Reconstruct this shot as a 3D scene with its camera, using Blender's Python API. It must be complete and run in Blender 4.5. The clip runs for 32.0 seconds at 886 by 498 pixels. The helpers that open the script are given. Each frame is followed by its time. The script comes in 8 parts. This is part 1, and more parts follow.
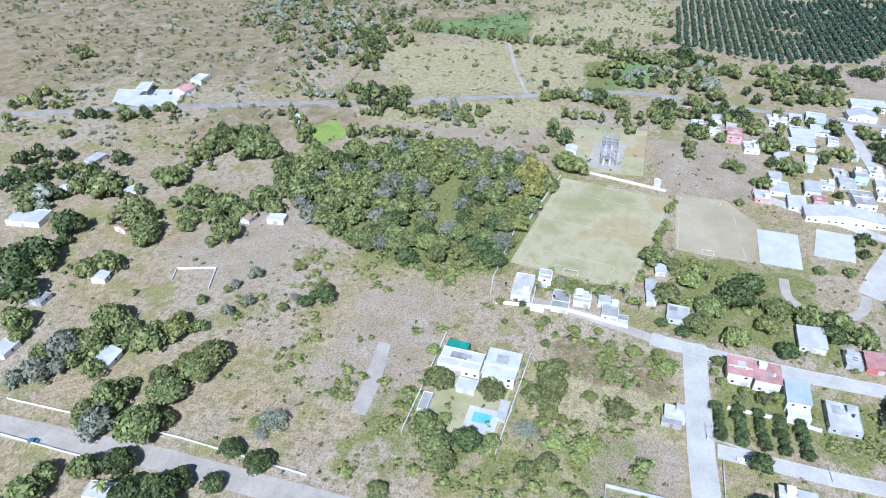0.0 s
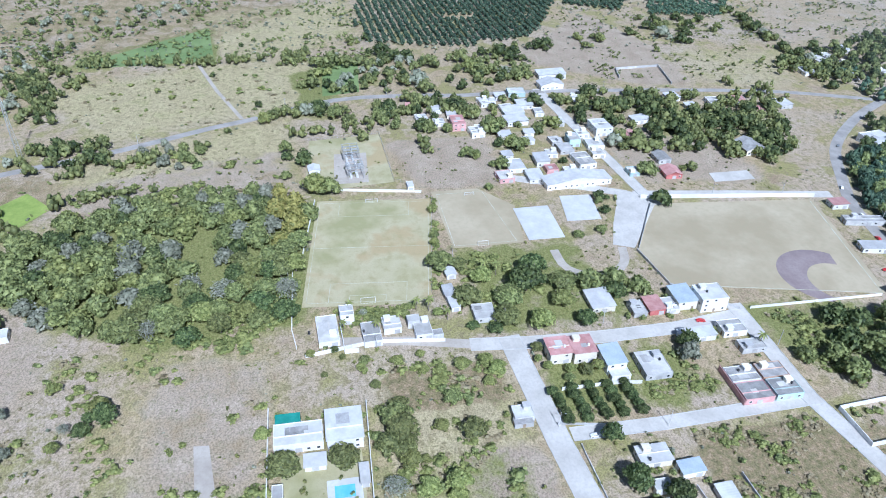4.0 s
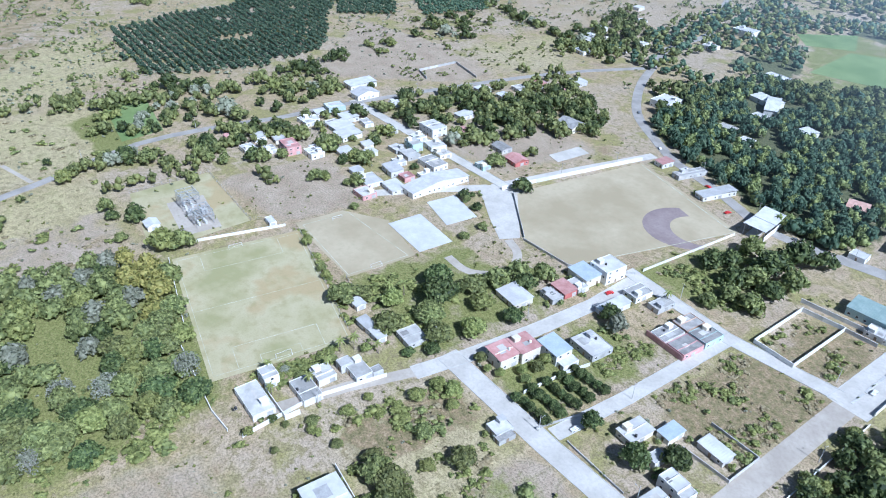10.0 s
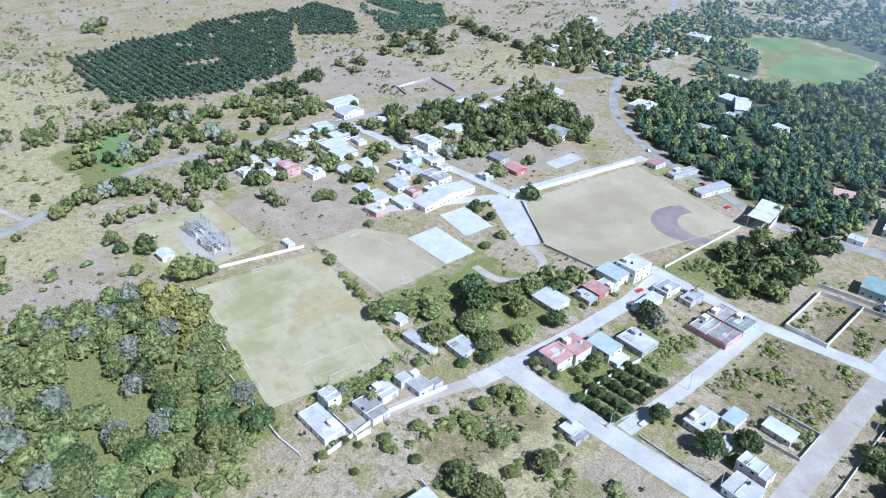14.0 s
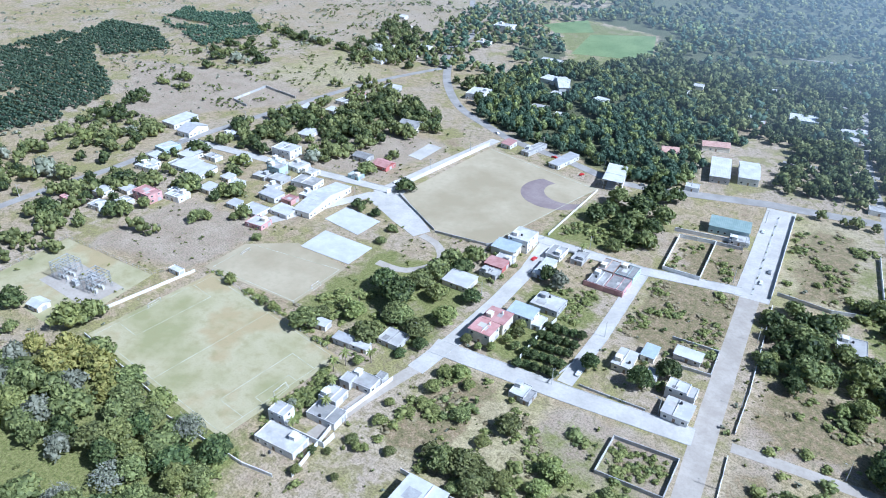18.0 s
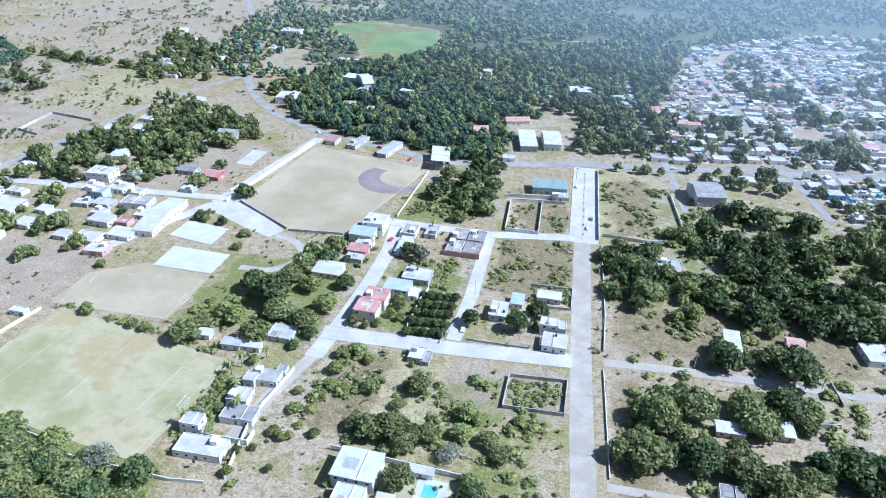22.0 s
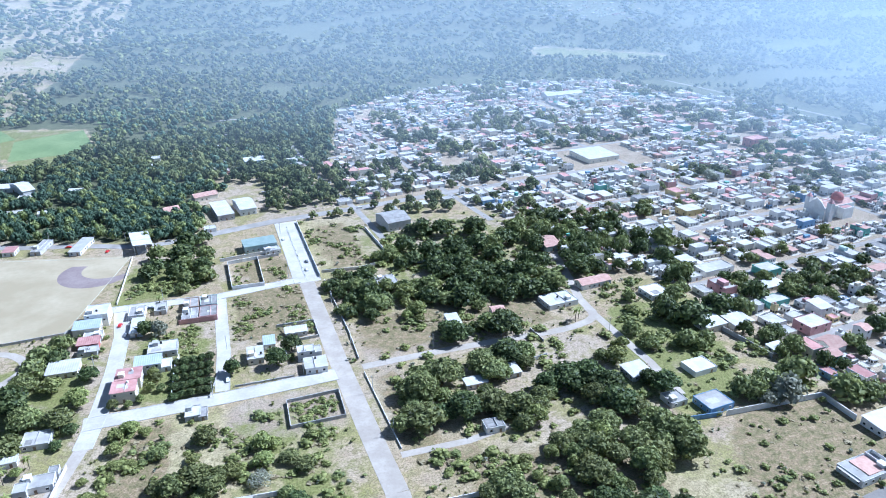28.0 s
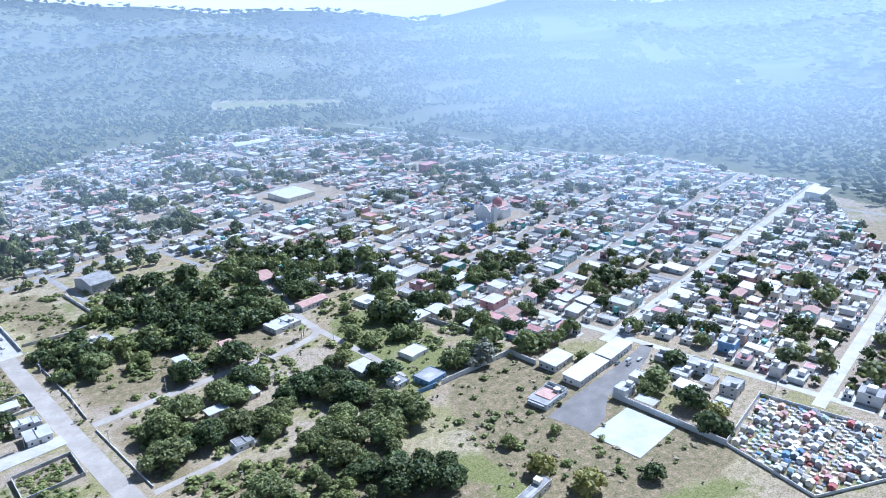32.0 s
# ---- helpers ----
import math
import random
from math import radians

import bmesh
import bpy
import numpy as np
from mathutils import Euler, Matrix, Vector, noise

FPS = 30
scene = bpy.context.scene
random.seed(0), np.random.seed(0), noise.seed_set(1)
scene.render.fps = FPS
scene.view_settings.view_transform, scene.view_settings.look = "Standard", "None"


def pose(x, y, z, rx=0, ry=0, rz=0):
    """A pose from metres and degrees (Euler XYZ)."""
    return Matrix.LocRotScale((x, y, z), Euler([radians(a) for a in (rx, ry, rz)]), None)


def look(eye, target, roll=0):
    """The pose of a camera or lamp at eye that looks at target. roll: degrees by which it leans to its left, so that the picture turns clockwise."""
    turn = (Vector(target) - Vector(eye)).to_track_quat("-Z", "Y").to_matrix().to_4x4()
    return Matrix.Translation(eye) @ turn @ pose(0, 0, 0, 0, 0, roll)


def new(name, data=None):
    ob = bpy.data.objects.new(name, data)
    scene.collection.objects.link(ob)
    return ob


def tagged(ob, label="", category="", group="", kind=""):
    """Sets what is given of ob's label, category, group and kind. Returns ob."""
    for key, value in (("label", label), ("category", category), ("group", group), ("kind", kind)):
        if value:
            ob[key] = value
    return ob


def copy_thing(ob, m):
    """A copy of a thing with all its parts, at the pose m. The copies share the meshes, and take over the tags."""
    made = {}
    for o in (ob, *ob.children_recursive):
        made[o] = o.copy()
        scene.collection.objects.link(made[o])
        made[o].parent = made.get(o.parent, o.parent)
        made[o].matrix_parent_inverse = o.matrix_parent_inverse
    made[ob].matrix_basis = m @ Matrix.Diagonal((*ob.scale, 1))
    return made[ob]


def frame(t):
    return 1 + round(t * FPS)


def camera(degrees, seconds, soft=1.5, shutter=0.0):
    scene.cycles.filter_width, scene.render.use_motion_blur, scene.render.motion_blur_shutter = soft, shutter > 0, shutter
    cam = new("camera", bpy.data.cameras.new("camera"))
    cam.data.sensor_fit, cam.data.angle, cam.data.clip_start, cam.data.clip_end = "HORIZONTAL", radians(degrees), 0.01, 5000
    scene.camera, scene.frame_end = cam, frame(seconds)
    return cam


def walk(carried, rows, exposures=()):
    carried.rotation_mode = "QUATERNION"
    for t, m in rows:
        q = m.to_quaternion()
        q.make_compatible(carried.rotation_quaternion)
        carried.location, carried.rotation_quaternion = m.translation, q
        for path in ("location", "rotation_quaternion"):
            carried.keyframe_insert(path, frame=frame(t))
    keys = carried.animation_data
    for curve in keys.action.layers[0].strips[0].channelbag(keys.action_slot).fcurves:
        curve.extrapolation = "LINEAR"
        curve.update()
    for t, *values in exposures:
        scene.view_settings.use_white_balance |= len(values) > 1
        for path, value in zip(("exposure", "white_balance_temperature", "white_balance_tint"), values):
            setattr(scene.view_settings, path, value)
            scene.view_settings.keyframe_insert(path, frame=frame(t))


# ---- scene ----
# An aerial pass over the edge of a small town: x east, y north, metres.
cam = camera(64.09, 32.0, soft=1.0)
PATH = [
    (0, (156.21, 221.56, 220.32), (77.46, 197.76, 163.47), 0.75),
    (0.5, (153.08, 216.79, 222.14), (72.01, 204.18, 164.97), 1.17),
    (1, (150.15, 212.24, 222.34), (68.02, 210.34, 165.33), 1.52),
    (1.5, (147.41, 207.23, 221.60), (65.22, 212.96, 164.93), 1.67),
    (2, (143.69, 201.96, 220.62), (61.60, 210.23, 164.12), 1.63),
    (2.5, (141.16, 196.92, 221.57), (59.10, 205.28, 165.04), 1.47),
    (3, (138.23, 192.33, 221.26), (56.08, 200.91, 164.89), 1.31),
    (3.5, (134.45, 186.42, 220.98), (52.56, 197.78, 164.72), 1.35),
    (4, (129.72, 180.29, 221.57), (48.81, 196.75, 165.17), 1.62),
    (4.5, (126.03, 173.96, 219.92), (45.81, 194.61, 163.90), 1.66),
    (5, (121.89, 168.21, 218.85), (42.40, 191.91, 163.01), 1.63),
    (5.5, (117.56, 162.94, 218.18), (38.77, 189.02, 162.40), 1.65),
    (6, (113.29, 158.02, 217.70), (35.24, 186.30, 161.94), 1.74),
    (6.5, (109.33, 153.36, 217.17), (32.17, 184.08, 161.47), 1.86),
    (7, (105.95, 148.85, 216.32), (29.96, 182.72, 160.83), 1.88),
    (7.5, (102.22, 143.93, 215.65), (27.56, 180.91, 160.34), 1.86),
    (8, (98.36, 139.24, 214.75), (25.38, 179.65, 159.61), 1.87),
    (8.5, (94.93, 134.56, 213.92), (23.88, 178.55, 159.01), 1.83),
    (9, (92.25, 129.45, 213.59), (22.05, 175.04, 158.87), 1.90),
    (9.5, (89.40, 126.88, 212.71), (19.58, 173.19, 158.13), 1.95),
    (10, (86.68, 124.45, 211.57), (16.95, 171.40, 157.40), 1.90),
    (10.5, (84.26, 121.61, 210.58), (15.88, 171.17, 157.03), 1.70),
    (11, (81.46, 117.75, 209.98), (14.64, 169.93, 156.94), 1.57),
    (11.5, (78.16, 112.67, 209.66), (11.98, 166.11, 157.09), 1.59),
    (12, (74.40, 106.55, 209.55), (8.23, 160.40, 157.37), 1.57),
    (12.5, (70.40, 99.54, 209.19), (4.39, 153.66, 157.09), 1.53),
    (13, (66.53, 92.20, 208.60), (0.67, 146.74, 156.75), 1.38),
    (13.5, (63.63, 87.29, 208.05), (-2.19, 141.86, 156.18), 1.52),
    (14, (58.92, 82.08, 207.57), (-6.35, 137.41, 155.81), 1.40),
    (14.5, (53.41, 76.65, 207.20), (-10.77, 133.38, 155.60), 1.22),
    (15, (48.12, 71.10, 206.91), (-14.42, 129.77, 155.48), 1.16),
    (15.5, (44.06, 65.52, 206.69), (-16.24, 126.58, 155.34), 1.30),
    (16, (42.24, 60.03, 206.47), (-15.18, 123.75, 155.06), 1.68),
    (16.5, (38.91, 55.67, 206.14), (-15.44, 122.23, 155.00), 1.48),
    (17, (35.90, 51.78, 205.94), (-15.60, 120.71, 154.99), 1.26),
    (17.5, (32.95, 47.56, 205.58), (-15.79, 118.57, 154.76), 1.22),
    (18, (29.45, 43.00, 205.25), (-16.31, 116.04, 154.55), 1.35),
    (18.5, (25.82, 38.60, 204.38), (-16.74, 113.65, 153.83), 1.54),
    (19, (22.56, 33.82, 203.52), (-16.75, 110.78, 153.20), 1.69),
    (19.5, (19.54, 29.42, 203.67), (-16.51, 108.09, 153.54), 1.64),
    (20, (16.66, 25.09, 203.67), (-16.13, 105.30, 153.75), 1.51),
    (20.5, (13.62, 20.77, 203.42), (-15.91, 102.34, 153.67), 1.44),
    (21, (11.05, 16.33, 202.89), (-15.37, 99.07, 153.33), 1.52),
    (21.5, (7.48, 11.68, 202.58), (-15.52, 95.56, 153.23), 1.55),
    (22, (4.27, 7.04, 201.98), (-15.12, 91.95, 152.85), 1.53),
    (22.5, (1.88, 3.30, 201.54), (-14.61, 89.19, 153.05), 1.39),
    (23, (0.00, 0.00, 201.29), (-13.83, 87.28, 154.47), 1.07),
    (23.5, (-1.55, -4.02, 201.03), (-12.86, 84.40, 155.72), 1.09),
    (24, (-4.48, -8.19, 201.47), (-12.87, 81.35, 157.73), 1.05),
    (24.5, (-8.14, -12.64, 201.96), (-13.16, 77.90, 159.82), 0.80),
    (25, (-11.06, -16.61, 201.39), (-12.98, 74.66, 160.58), 0.59),
    (25.5, (-13.45, -20.38, 200.28), (-12.31, 71.37, 160.53), 0.42),
    (26, (-15.53, -24.22, 199.19), (-11.12, 67.73, 160.15), 0.28),
    (26.5, (-17.50, -28.43, 198.60), (-9.38, 63.42, 159.90), 0.12),
    (27, (-19.56, -33.30, 199.01), (-7.07, 58.03, 160.24), -0.10),
    (27.5, (-21.42, -38.42, 200.07), (-2.68, 51.80, 161.21), -0.38),
    (28, (-23.63, -41.41, 199.52), (1.10, 47.31, 160.57), -0.69),
    (28.5, (-26.60, -45.38, 198.96), (3.27, 41.77, 160.08), -0.72),
    (29, (-29.08, -49.86, 198.88), (5.46, 35.54, 159.97), -0.86),
    (29.5, (-31.55, -54.05, 198.37), (7.55, 29.54, 159.86), -0.97),
    (30, (-34.79, -58.21, 198.50), (9.18, 23.21, 160.58), -1.11),
    (30.5, (-36.29, -62.66, 197.80), (11.83, 17.02, 161.25), -1.22),
    (31, (-38.39, -67.30, 197.48), (13.71, 10.57, 162.51), -1.40),
    (31.5, (-40.83, -71.40, 197.16), (15.80, 3.91, 163.67), -1.46),
    (32, (-44.98, -75.61, 196.66), (16.44, -3.88, 163.74), -1.42),
]
walk(cam, [(t, look(eye, target, roll)) for t, eye, target, roll in PATH], [(0, 0.45, 4930, 11), (4, 0.37, 4860, 11), (9, 0.42, 4850, 10), (16, 0.46, 4810, 10), (20, 0.52, 4790, 10), (22, 0.58, 4770, 10), (24, 0.64, 4740, 10), (28, 0.71, 4740, 11), (30, 0.69, 4730, 12), (32, 0.63, 4760, 13)])

# ---- sky and sun ----
SUN_AZ, SUN_EL = radians(6), radians(46)      # azimuth from east towards north
world = bpy.data.worlds.new("sky")
scene.world = world
world.use_nodes = True
wn = world.node_tree
sky = wn.nodes.new("ShaderNodeTexSky")
sky.sky_type, sky.sun_disc = "NISHITA", False
sky.sun_elevation, sky.sun_rotation = SUN_EL, math.pi / 2 - SUN_AZ
sky.altitude, sky.dust_density, sky.air_density = 400, 1.0, 1.3
wn.links.new(sky.outputs[0], wn.nodes["Background"].inputs[0])
wn.nodes["Background"].inputs[1].default_value = 0.047
sun = new("sun", bpy.data.lights.new("sun", "SUN"))
sun.data.energy, sun.data.angle, sun.data.color = 5.0, radians(0.6), (1.0, 0.95, 0.88)
sun_way = Vector((math.cos(SUN_EL) * math.cos(SUN_AZ), math.cos(SUN_EL) * math.sin(SUN_AZ), math.sin(SUN_EL)))
sun.matrix_world = look(sun_way * 600, (0, 0, 0))


# ---- materials ----
def material(name, rough=0.85, metal=0.0):
    m = bpy.data.materials.new(name)
    m.use_nodes = True
    nt = m.node_tree
    b = nt.nodes["Principled BSDF"]
    b.inputs["Roughness"].default_value, b.inputs["Metallic"].default_value = rough, metal
    return m, nt, b


def node(nt, kind, **values):
    n = nt.nodes.new(kind)
    for k, v in values.items():
        n.inputs[k.replace("_", " ")].default_value = v
    return n


def noise_of(nt, co, scale, detail=5.0, rough=0.6):
    n = node(nt, "ShaderNodeTexNoise", Scale=scale, Detail=detail, Roughness=rough)
    nt.links.new(co, n.inputs["Vector"])
    return n.outputs["Fac"]


def ramp(nt, fac, stops):
    r = nt.nodes.new("ShaderNodeValToRGB")
    e = r.color_ramp.elements
    while len(e) < len(stops):
        e.new(0.5)
    for el, (p, c) in zip(e, stops):
        el.position, el.color = p, (*c, 1)
    nt.links.new(fac, r.inputs[0])
    return r.outputs[0]


def mixc(nt, fac, a, b, mode="MIX"):
    m = nt.nodes.new("ShaderNodeMix")
    m.data_type, m.blend_type = "RGBA", mode
    for sock, v in ((0, fac), (6, a), (7, b)):
        if isinstance(v, (int, float)):
            m.inputs[sock].default_value = v
        elif isinstance(v, tuple):
            m.inputs[sock].default_value = (*v, 1)
        else:
            nt.links.new(v, m.inputs[sock])
    return m.outputs[2]


def bump(nt, b, height, strength, dist):
    n = node(nt, "ShaderNodeBump", Strength=strength, Distance=dist)
    nt.links.new(height, n.inputs["Height"])
    nt.links.new(n.outputs[0], b.inputs["Normal"])


def worn(name, c1, c2, big=0.15, small=2.5, rough=0.85, metal=0.0, spread=0.0, relief=0.02, stain=None):
    """A surface of two tones in patches, with fine grain, faint stains and relief; spread varies it from object to object."""
    m, nt, b = material(name, rough, metal)
    co = nt.nodes.new("ShaderNodeNewGeometry").outputs["Position"]
    n1, n2 = noise_of(nt, co, big), noise_of(nt, co, small, 3)
    col = ramp(nt, n1, [(0.38, c1), (0.62, c2)])
    dark = tuple(v * 0.72 for v in c1)
    col = mixc(nt, ramp(nt, n2, [(0.45, (0, 0, 0)), (0.8, (0.45, 0.45, 0.45))]), col, stain or dark)
    if spread:
        oi = nt.nodes.new("ShaderNodeObjectInfo").outputs["Random"]
        hsv = nt.nodes.new("ShaderNodeHueSaturation")
        mr = node(nt, "ShaderNodeMapRange")
        mr.inputs[3].default_value, mr.inputs[4].default_value = 1 - spread, 1 + spread
        nt.links.new(oi, mr.inputs[0])
        nt.links.new(mr.outputs[0], hsv.inputs["Value"])
        nt.links.new(col, hsv.inputs["Color"])
        col = hsv.outputs[0]
    nt.links.new(col, b.inputs["Base Color"])
    bump(nt, b, n2, 0.4, relief)
    return m


def leaf_material(name, c1, c2, c3, big=0.35):
    """Foliage: tone by tree, by clump and by leaf."""
    m, nt, b = material(name, 0.6)
    g = nt.nodes.new("ShaderNodeNewGeometry")
    oi = nt.nodes.new("ShaderNodeObjectInfo").outputs["Random"]
    n1 = noise_of(nt, g.outputs["Position"], big, 4)
    add = nt.nodes.new("ShaderNodeMath")
    add.operation = "MULTIPLY_ADD"
    nt.links.new(g.outputs["Random Per Island"], add.inputs[0])
    add.inputs[1].default_value = 0.5
    nt.links.new(n1, add.inputs[2])
    col = ramp(nt, add.outputs[0], [(0.45, c1), (0.72, c2), (1.02, c3)])
    hsv = nt.nodes.new("ShaderNodeHueSaturation")
    for lo, hi, sock in ((0.488, 0.508, "Hue"), (0.78, 1.25, "Value")):
        mr = node(nt, "ShaderNodeMapRange")
        mr.inputs[3].default_value, mr.inputs[4].default_value = lo, hi
        nt.links.new(oi, mr.inputs[0])
        nt.links.new(mr.outputs[0], hsv.inputs[sock])
    nt.links.new(col, hsv.inputs["Color"])
    nt.links.new(hsv.outputs[0], b.inputs["Base Color"])
    b.inputs["Specular IOR Level"].default_value = 0.3
    thin, both = nt.nodes.new("ShaderNodeBsdfTranslucent"), nt.nodes.new("ShaderNodeMixShader")
    both.inputs[0].default_value = 0.3
    nt.links.new(hsv.outputs[0], thin.inputs["Color"])
    nt.links.new(b.outputs[0], both.inputs[1])
    nt.links.new(thin.outputs[0], both.inputs[2])
    nt.links.new(both.outputs[0], nt.nodes["Material Output"].inputs["Surface"])
    return m


def ground_material():
    m, nt, b = material("dry_land", 0.95)
    co = nt.nodes.new("ShaderNodeNewGeometry").outputs["Position"]
    at = nt.nodes.new("ShaderNodeAttribute")
    at.attribute_name = "cover"
    sep = nt.nodes.new("ShaderNodeSeparateColor")
    nt.links.new(at.outputs["Color"], sep.inputs[0])
    big, mid, fine = noise_of(nt, co, 0.012, 6), noise_of(nt, co, 0.07, 6, 0.65), noise_of(nt, co, 0.6, 5, 0.7)
    tuft = noise_of(nt, co, 0.28, 4, 0.75)
    dry = ramp(nt, mid, [(0.34, (0.29, 0.215, 0.135)), (0.46, (0.43, 0.34, 0.22)), (0.55, (0.33, 0.265, 0.135)), (0.66, (0.46, 0.37, 0.245))])
    dry = mixc(nt, ramp(nt, big, [(0.45, (0, 0, 0)), (0.58, (0.8, 0.8, 0.8))]), dry, (0.44, 0.365, 0.295))
    dry = mixc(nt, ramp(nt, noise_of(nt, co, 0.035, 5, 0.7), [(0.5, (0, 0, 0)), (0.58, (0.85, 0.85, 0.85))]), dry, ramp(nt, fine, [(0.35, (0.2, 0.19, 0.055)), (0.65, (0.34, 0.32, 0.105))]))
    yellow = nt.nodes.new("ShaderNodeAttribute")
    yellow.attribute_name = "straw"
    dry = mixc(nt, yellow.outputs["Fac"], dry, ramp(nt, mid, [(0.35, (0.36, 0.32, 0.165)), (0.5, (0.47, 0.41, 0.23)), (0.65, (0.37, 0.35, 0.17))]))
    dry = mixc(nt, ramp(nt, tuft, [(0.48, (0, 0, 0)), (0.6, (0.8, 0.8, 0.8))]), dry, (0.225, 0.19, 0.1))
    green = ramp(nt, fine, [(0.35, (0.12, 0.135, 0.034)), (0.65, (0.26, 0.265, 0.075))])
    bare = ramp(nt, mid, [(0.35, (0.32, 0.25, 0.185)), (0.65, (0.44, 0.365, 0.285))])
    bare = mixc(nt, ramp(nt, tuft, [(0.5, (0, 0, 0)), (0.64, (0.7, 0.7, 0.7))]), bare, (0.22, 0.2, 0.11))
    weeds = ramp(nt, tuft, [(0.36, (0.13, 0.115, 0.045)), (0.46, (0.2, 0.175, 0.08)), (0.55, (0.27, 0.2, 0.115)), (0.66, (0.36, 0.285, 0.18))])

    def edge(channel, soft):
        """The cover's share, its border broken up by noise."""
        a = nt.nodes.new("ShaderNodeMath")
        a.operation = "ADD"
        nt.links.new(at.outputs["Alpha"] if channel == "weeds" else sep.outputs[channel], a.inputs[0])
        nt.links.new(mid, a.inputs[1])
        return ramp(nt, a.outputs[0], [(0.92 - soft, (0, 0, 0)), (0.92 + soft, (1, 1, 1))])

    col = mixc(nt, edge(1, 0.12), dry, bare)
    col = mixc(nt, edge(0, 0.12), col, green)
    col = mixc(nt, edge("weeds", 0.08), col, weeds)
    floor_tone = ramp(nt, fine, [(0.3, (0.05, 0.065, 0.025)), (0.7, (0.12, 0.13, 0.055))])
    clearing = noise_of(nt, co, 0.0035, 6, 0.6)
    floor_tone = mixc(nt, ramp(nt, clearing, [(0.53, (0, 0, 0)), (0.6, (0.6, 0.6, 0.6))]), floor_tone, (0.13, 0.15, 0.07))
    col = mixc(nt, edge(2, 0.1), col, floor_tone)
    col = mixc(nt, ramp(nt, fine, [(0.4, (0, 0, 0)), (0.8, (0.55, 0.55, 0.55))]), col, (0.2, 0.17, 0.11))
    blades = noise_of(nt, co, 1.1, 6, 0.8)
    col = mixc(nt, 1.0, col, ramp(nt, blades, [(0.32, (1.36, 1.33, 1.28)), (0.46, (1.12, 1.1, 1.08)), (0.6, (0.6, 0.585, 0.52))]), "MULTIPLY")
    nt.links.new(col, b.inputs["Base Color"])
    bump(nt, b, tuft, 0.5, 0.5)
    return m


def pitch_material():
    """Trodden playing grass: green remnants, straw and ochre bare patches under fine wear."""
    m, nt, b = material("dry_pitch_grass", 0.95)
    co = nt.nodes.new("ShaderNodeNewGeometry").outputs["Position"]
    big, mid, fine = noise_of(nt, co, 0.028, 4, 0.55), noise_of(nt, co, 0.16, 5, 0.65), noise_of(nt, co, 1.3, 4, 0.7)
    col = ramp(nt, big, [(0.36, (0.3, 0.285, 0.135)), (0.46, (0.39, 0.35, 0.2)), (0.54, (0.43, 0.38, 0.235)), (0.62, (0.39, 0.31, 0.165))])
    col = mixc(nt, ramp(nt, mid, [(0.5, (0, 0, 0)), (0.68, (0.7, 0.7, 0.7))]), col, (0.3, 0.27, 0.125))
    col = mixc(nt, ramp(nt, fine, [(0.48, (0, 0, 0)), (0.7, (0.4, 0.4, 0.4))]), col, (0.25, 0.235, 0.13))
    nt.links.new(col, b.inputs["Base Color"])
    bump(nt, b, fine, 0.3, 0.05)
    return m


def haze_glow_material(name="haze", tone=(0.55, 0.67, 0.775, 1)):
    """Painted haze: a clear sheet with a pale emitted glow mixed in by depth."""
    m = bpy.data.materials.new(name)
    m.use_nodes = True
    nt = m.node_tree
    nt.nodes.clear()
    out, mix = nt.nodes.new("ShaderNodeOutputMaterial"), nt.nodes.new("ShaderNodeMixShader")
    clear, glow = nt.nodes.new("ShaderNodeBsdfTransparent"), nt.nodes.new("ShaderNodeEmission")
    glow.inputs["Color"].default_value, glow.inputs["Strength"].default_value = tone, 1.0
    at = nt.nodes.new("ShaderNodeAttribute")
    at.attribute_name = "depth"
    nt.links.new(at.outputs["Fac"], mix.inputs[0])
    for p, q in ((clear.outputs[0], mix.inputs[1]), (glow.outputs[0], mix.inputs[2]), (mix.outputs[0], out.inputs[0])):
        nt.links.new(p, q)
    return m


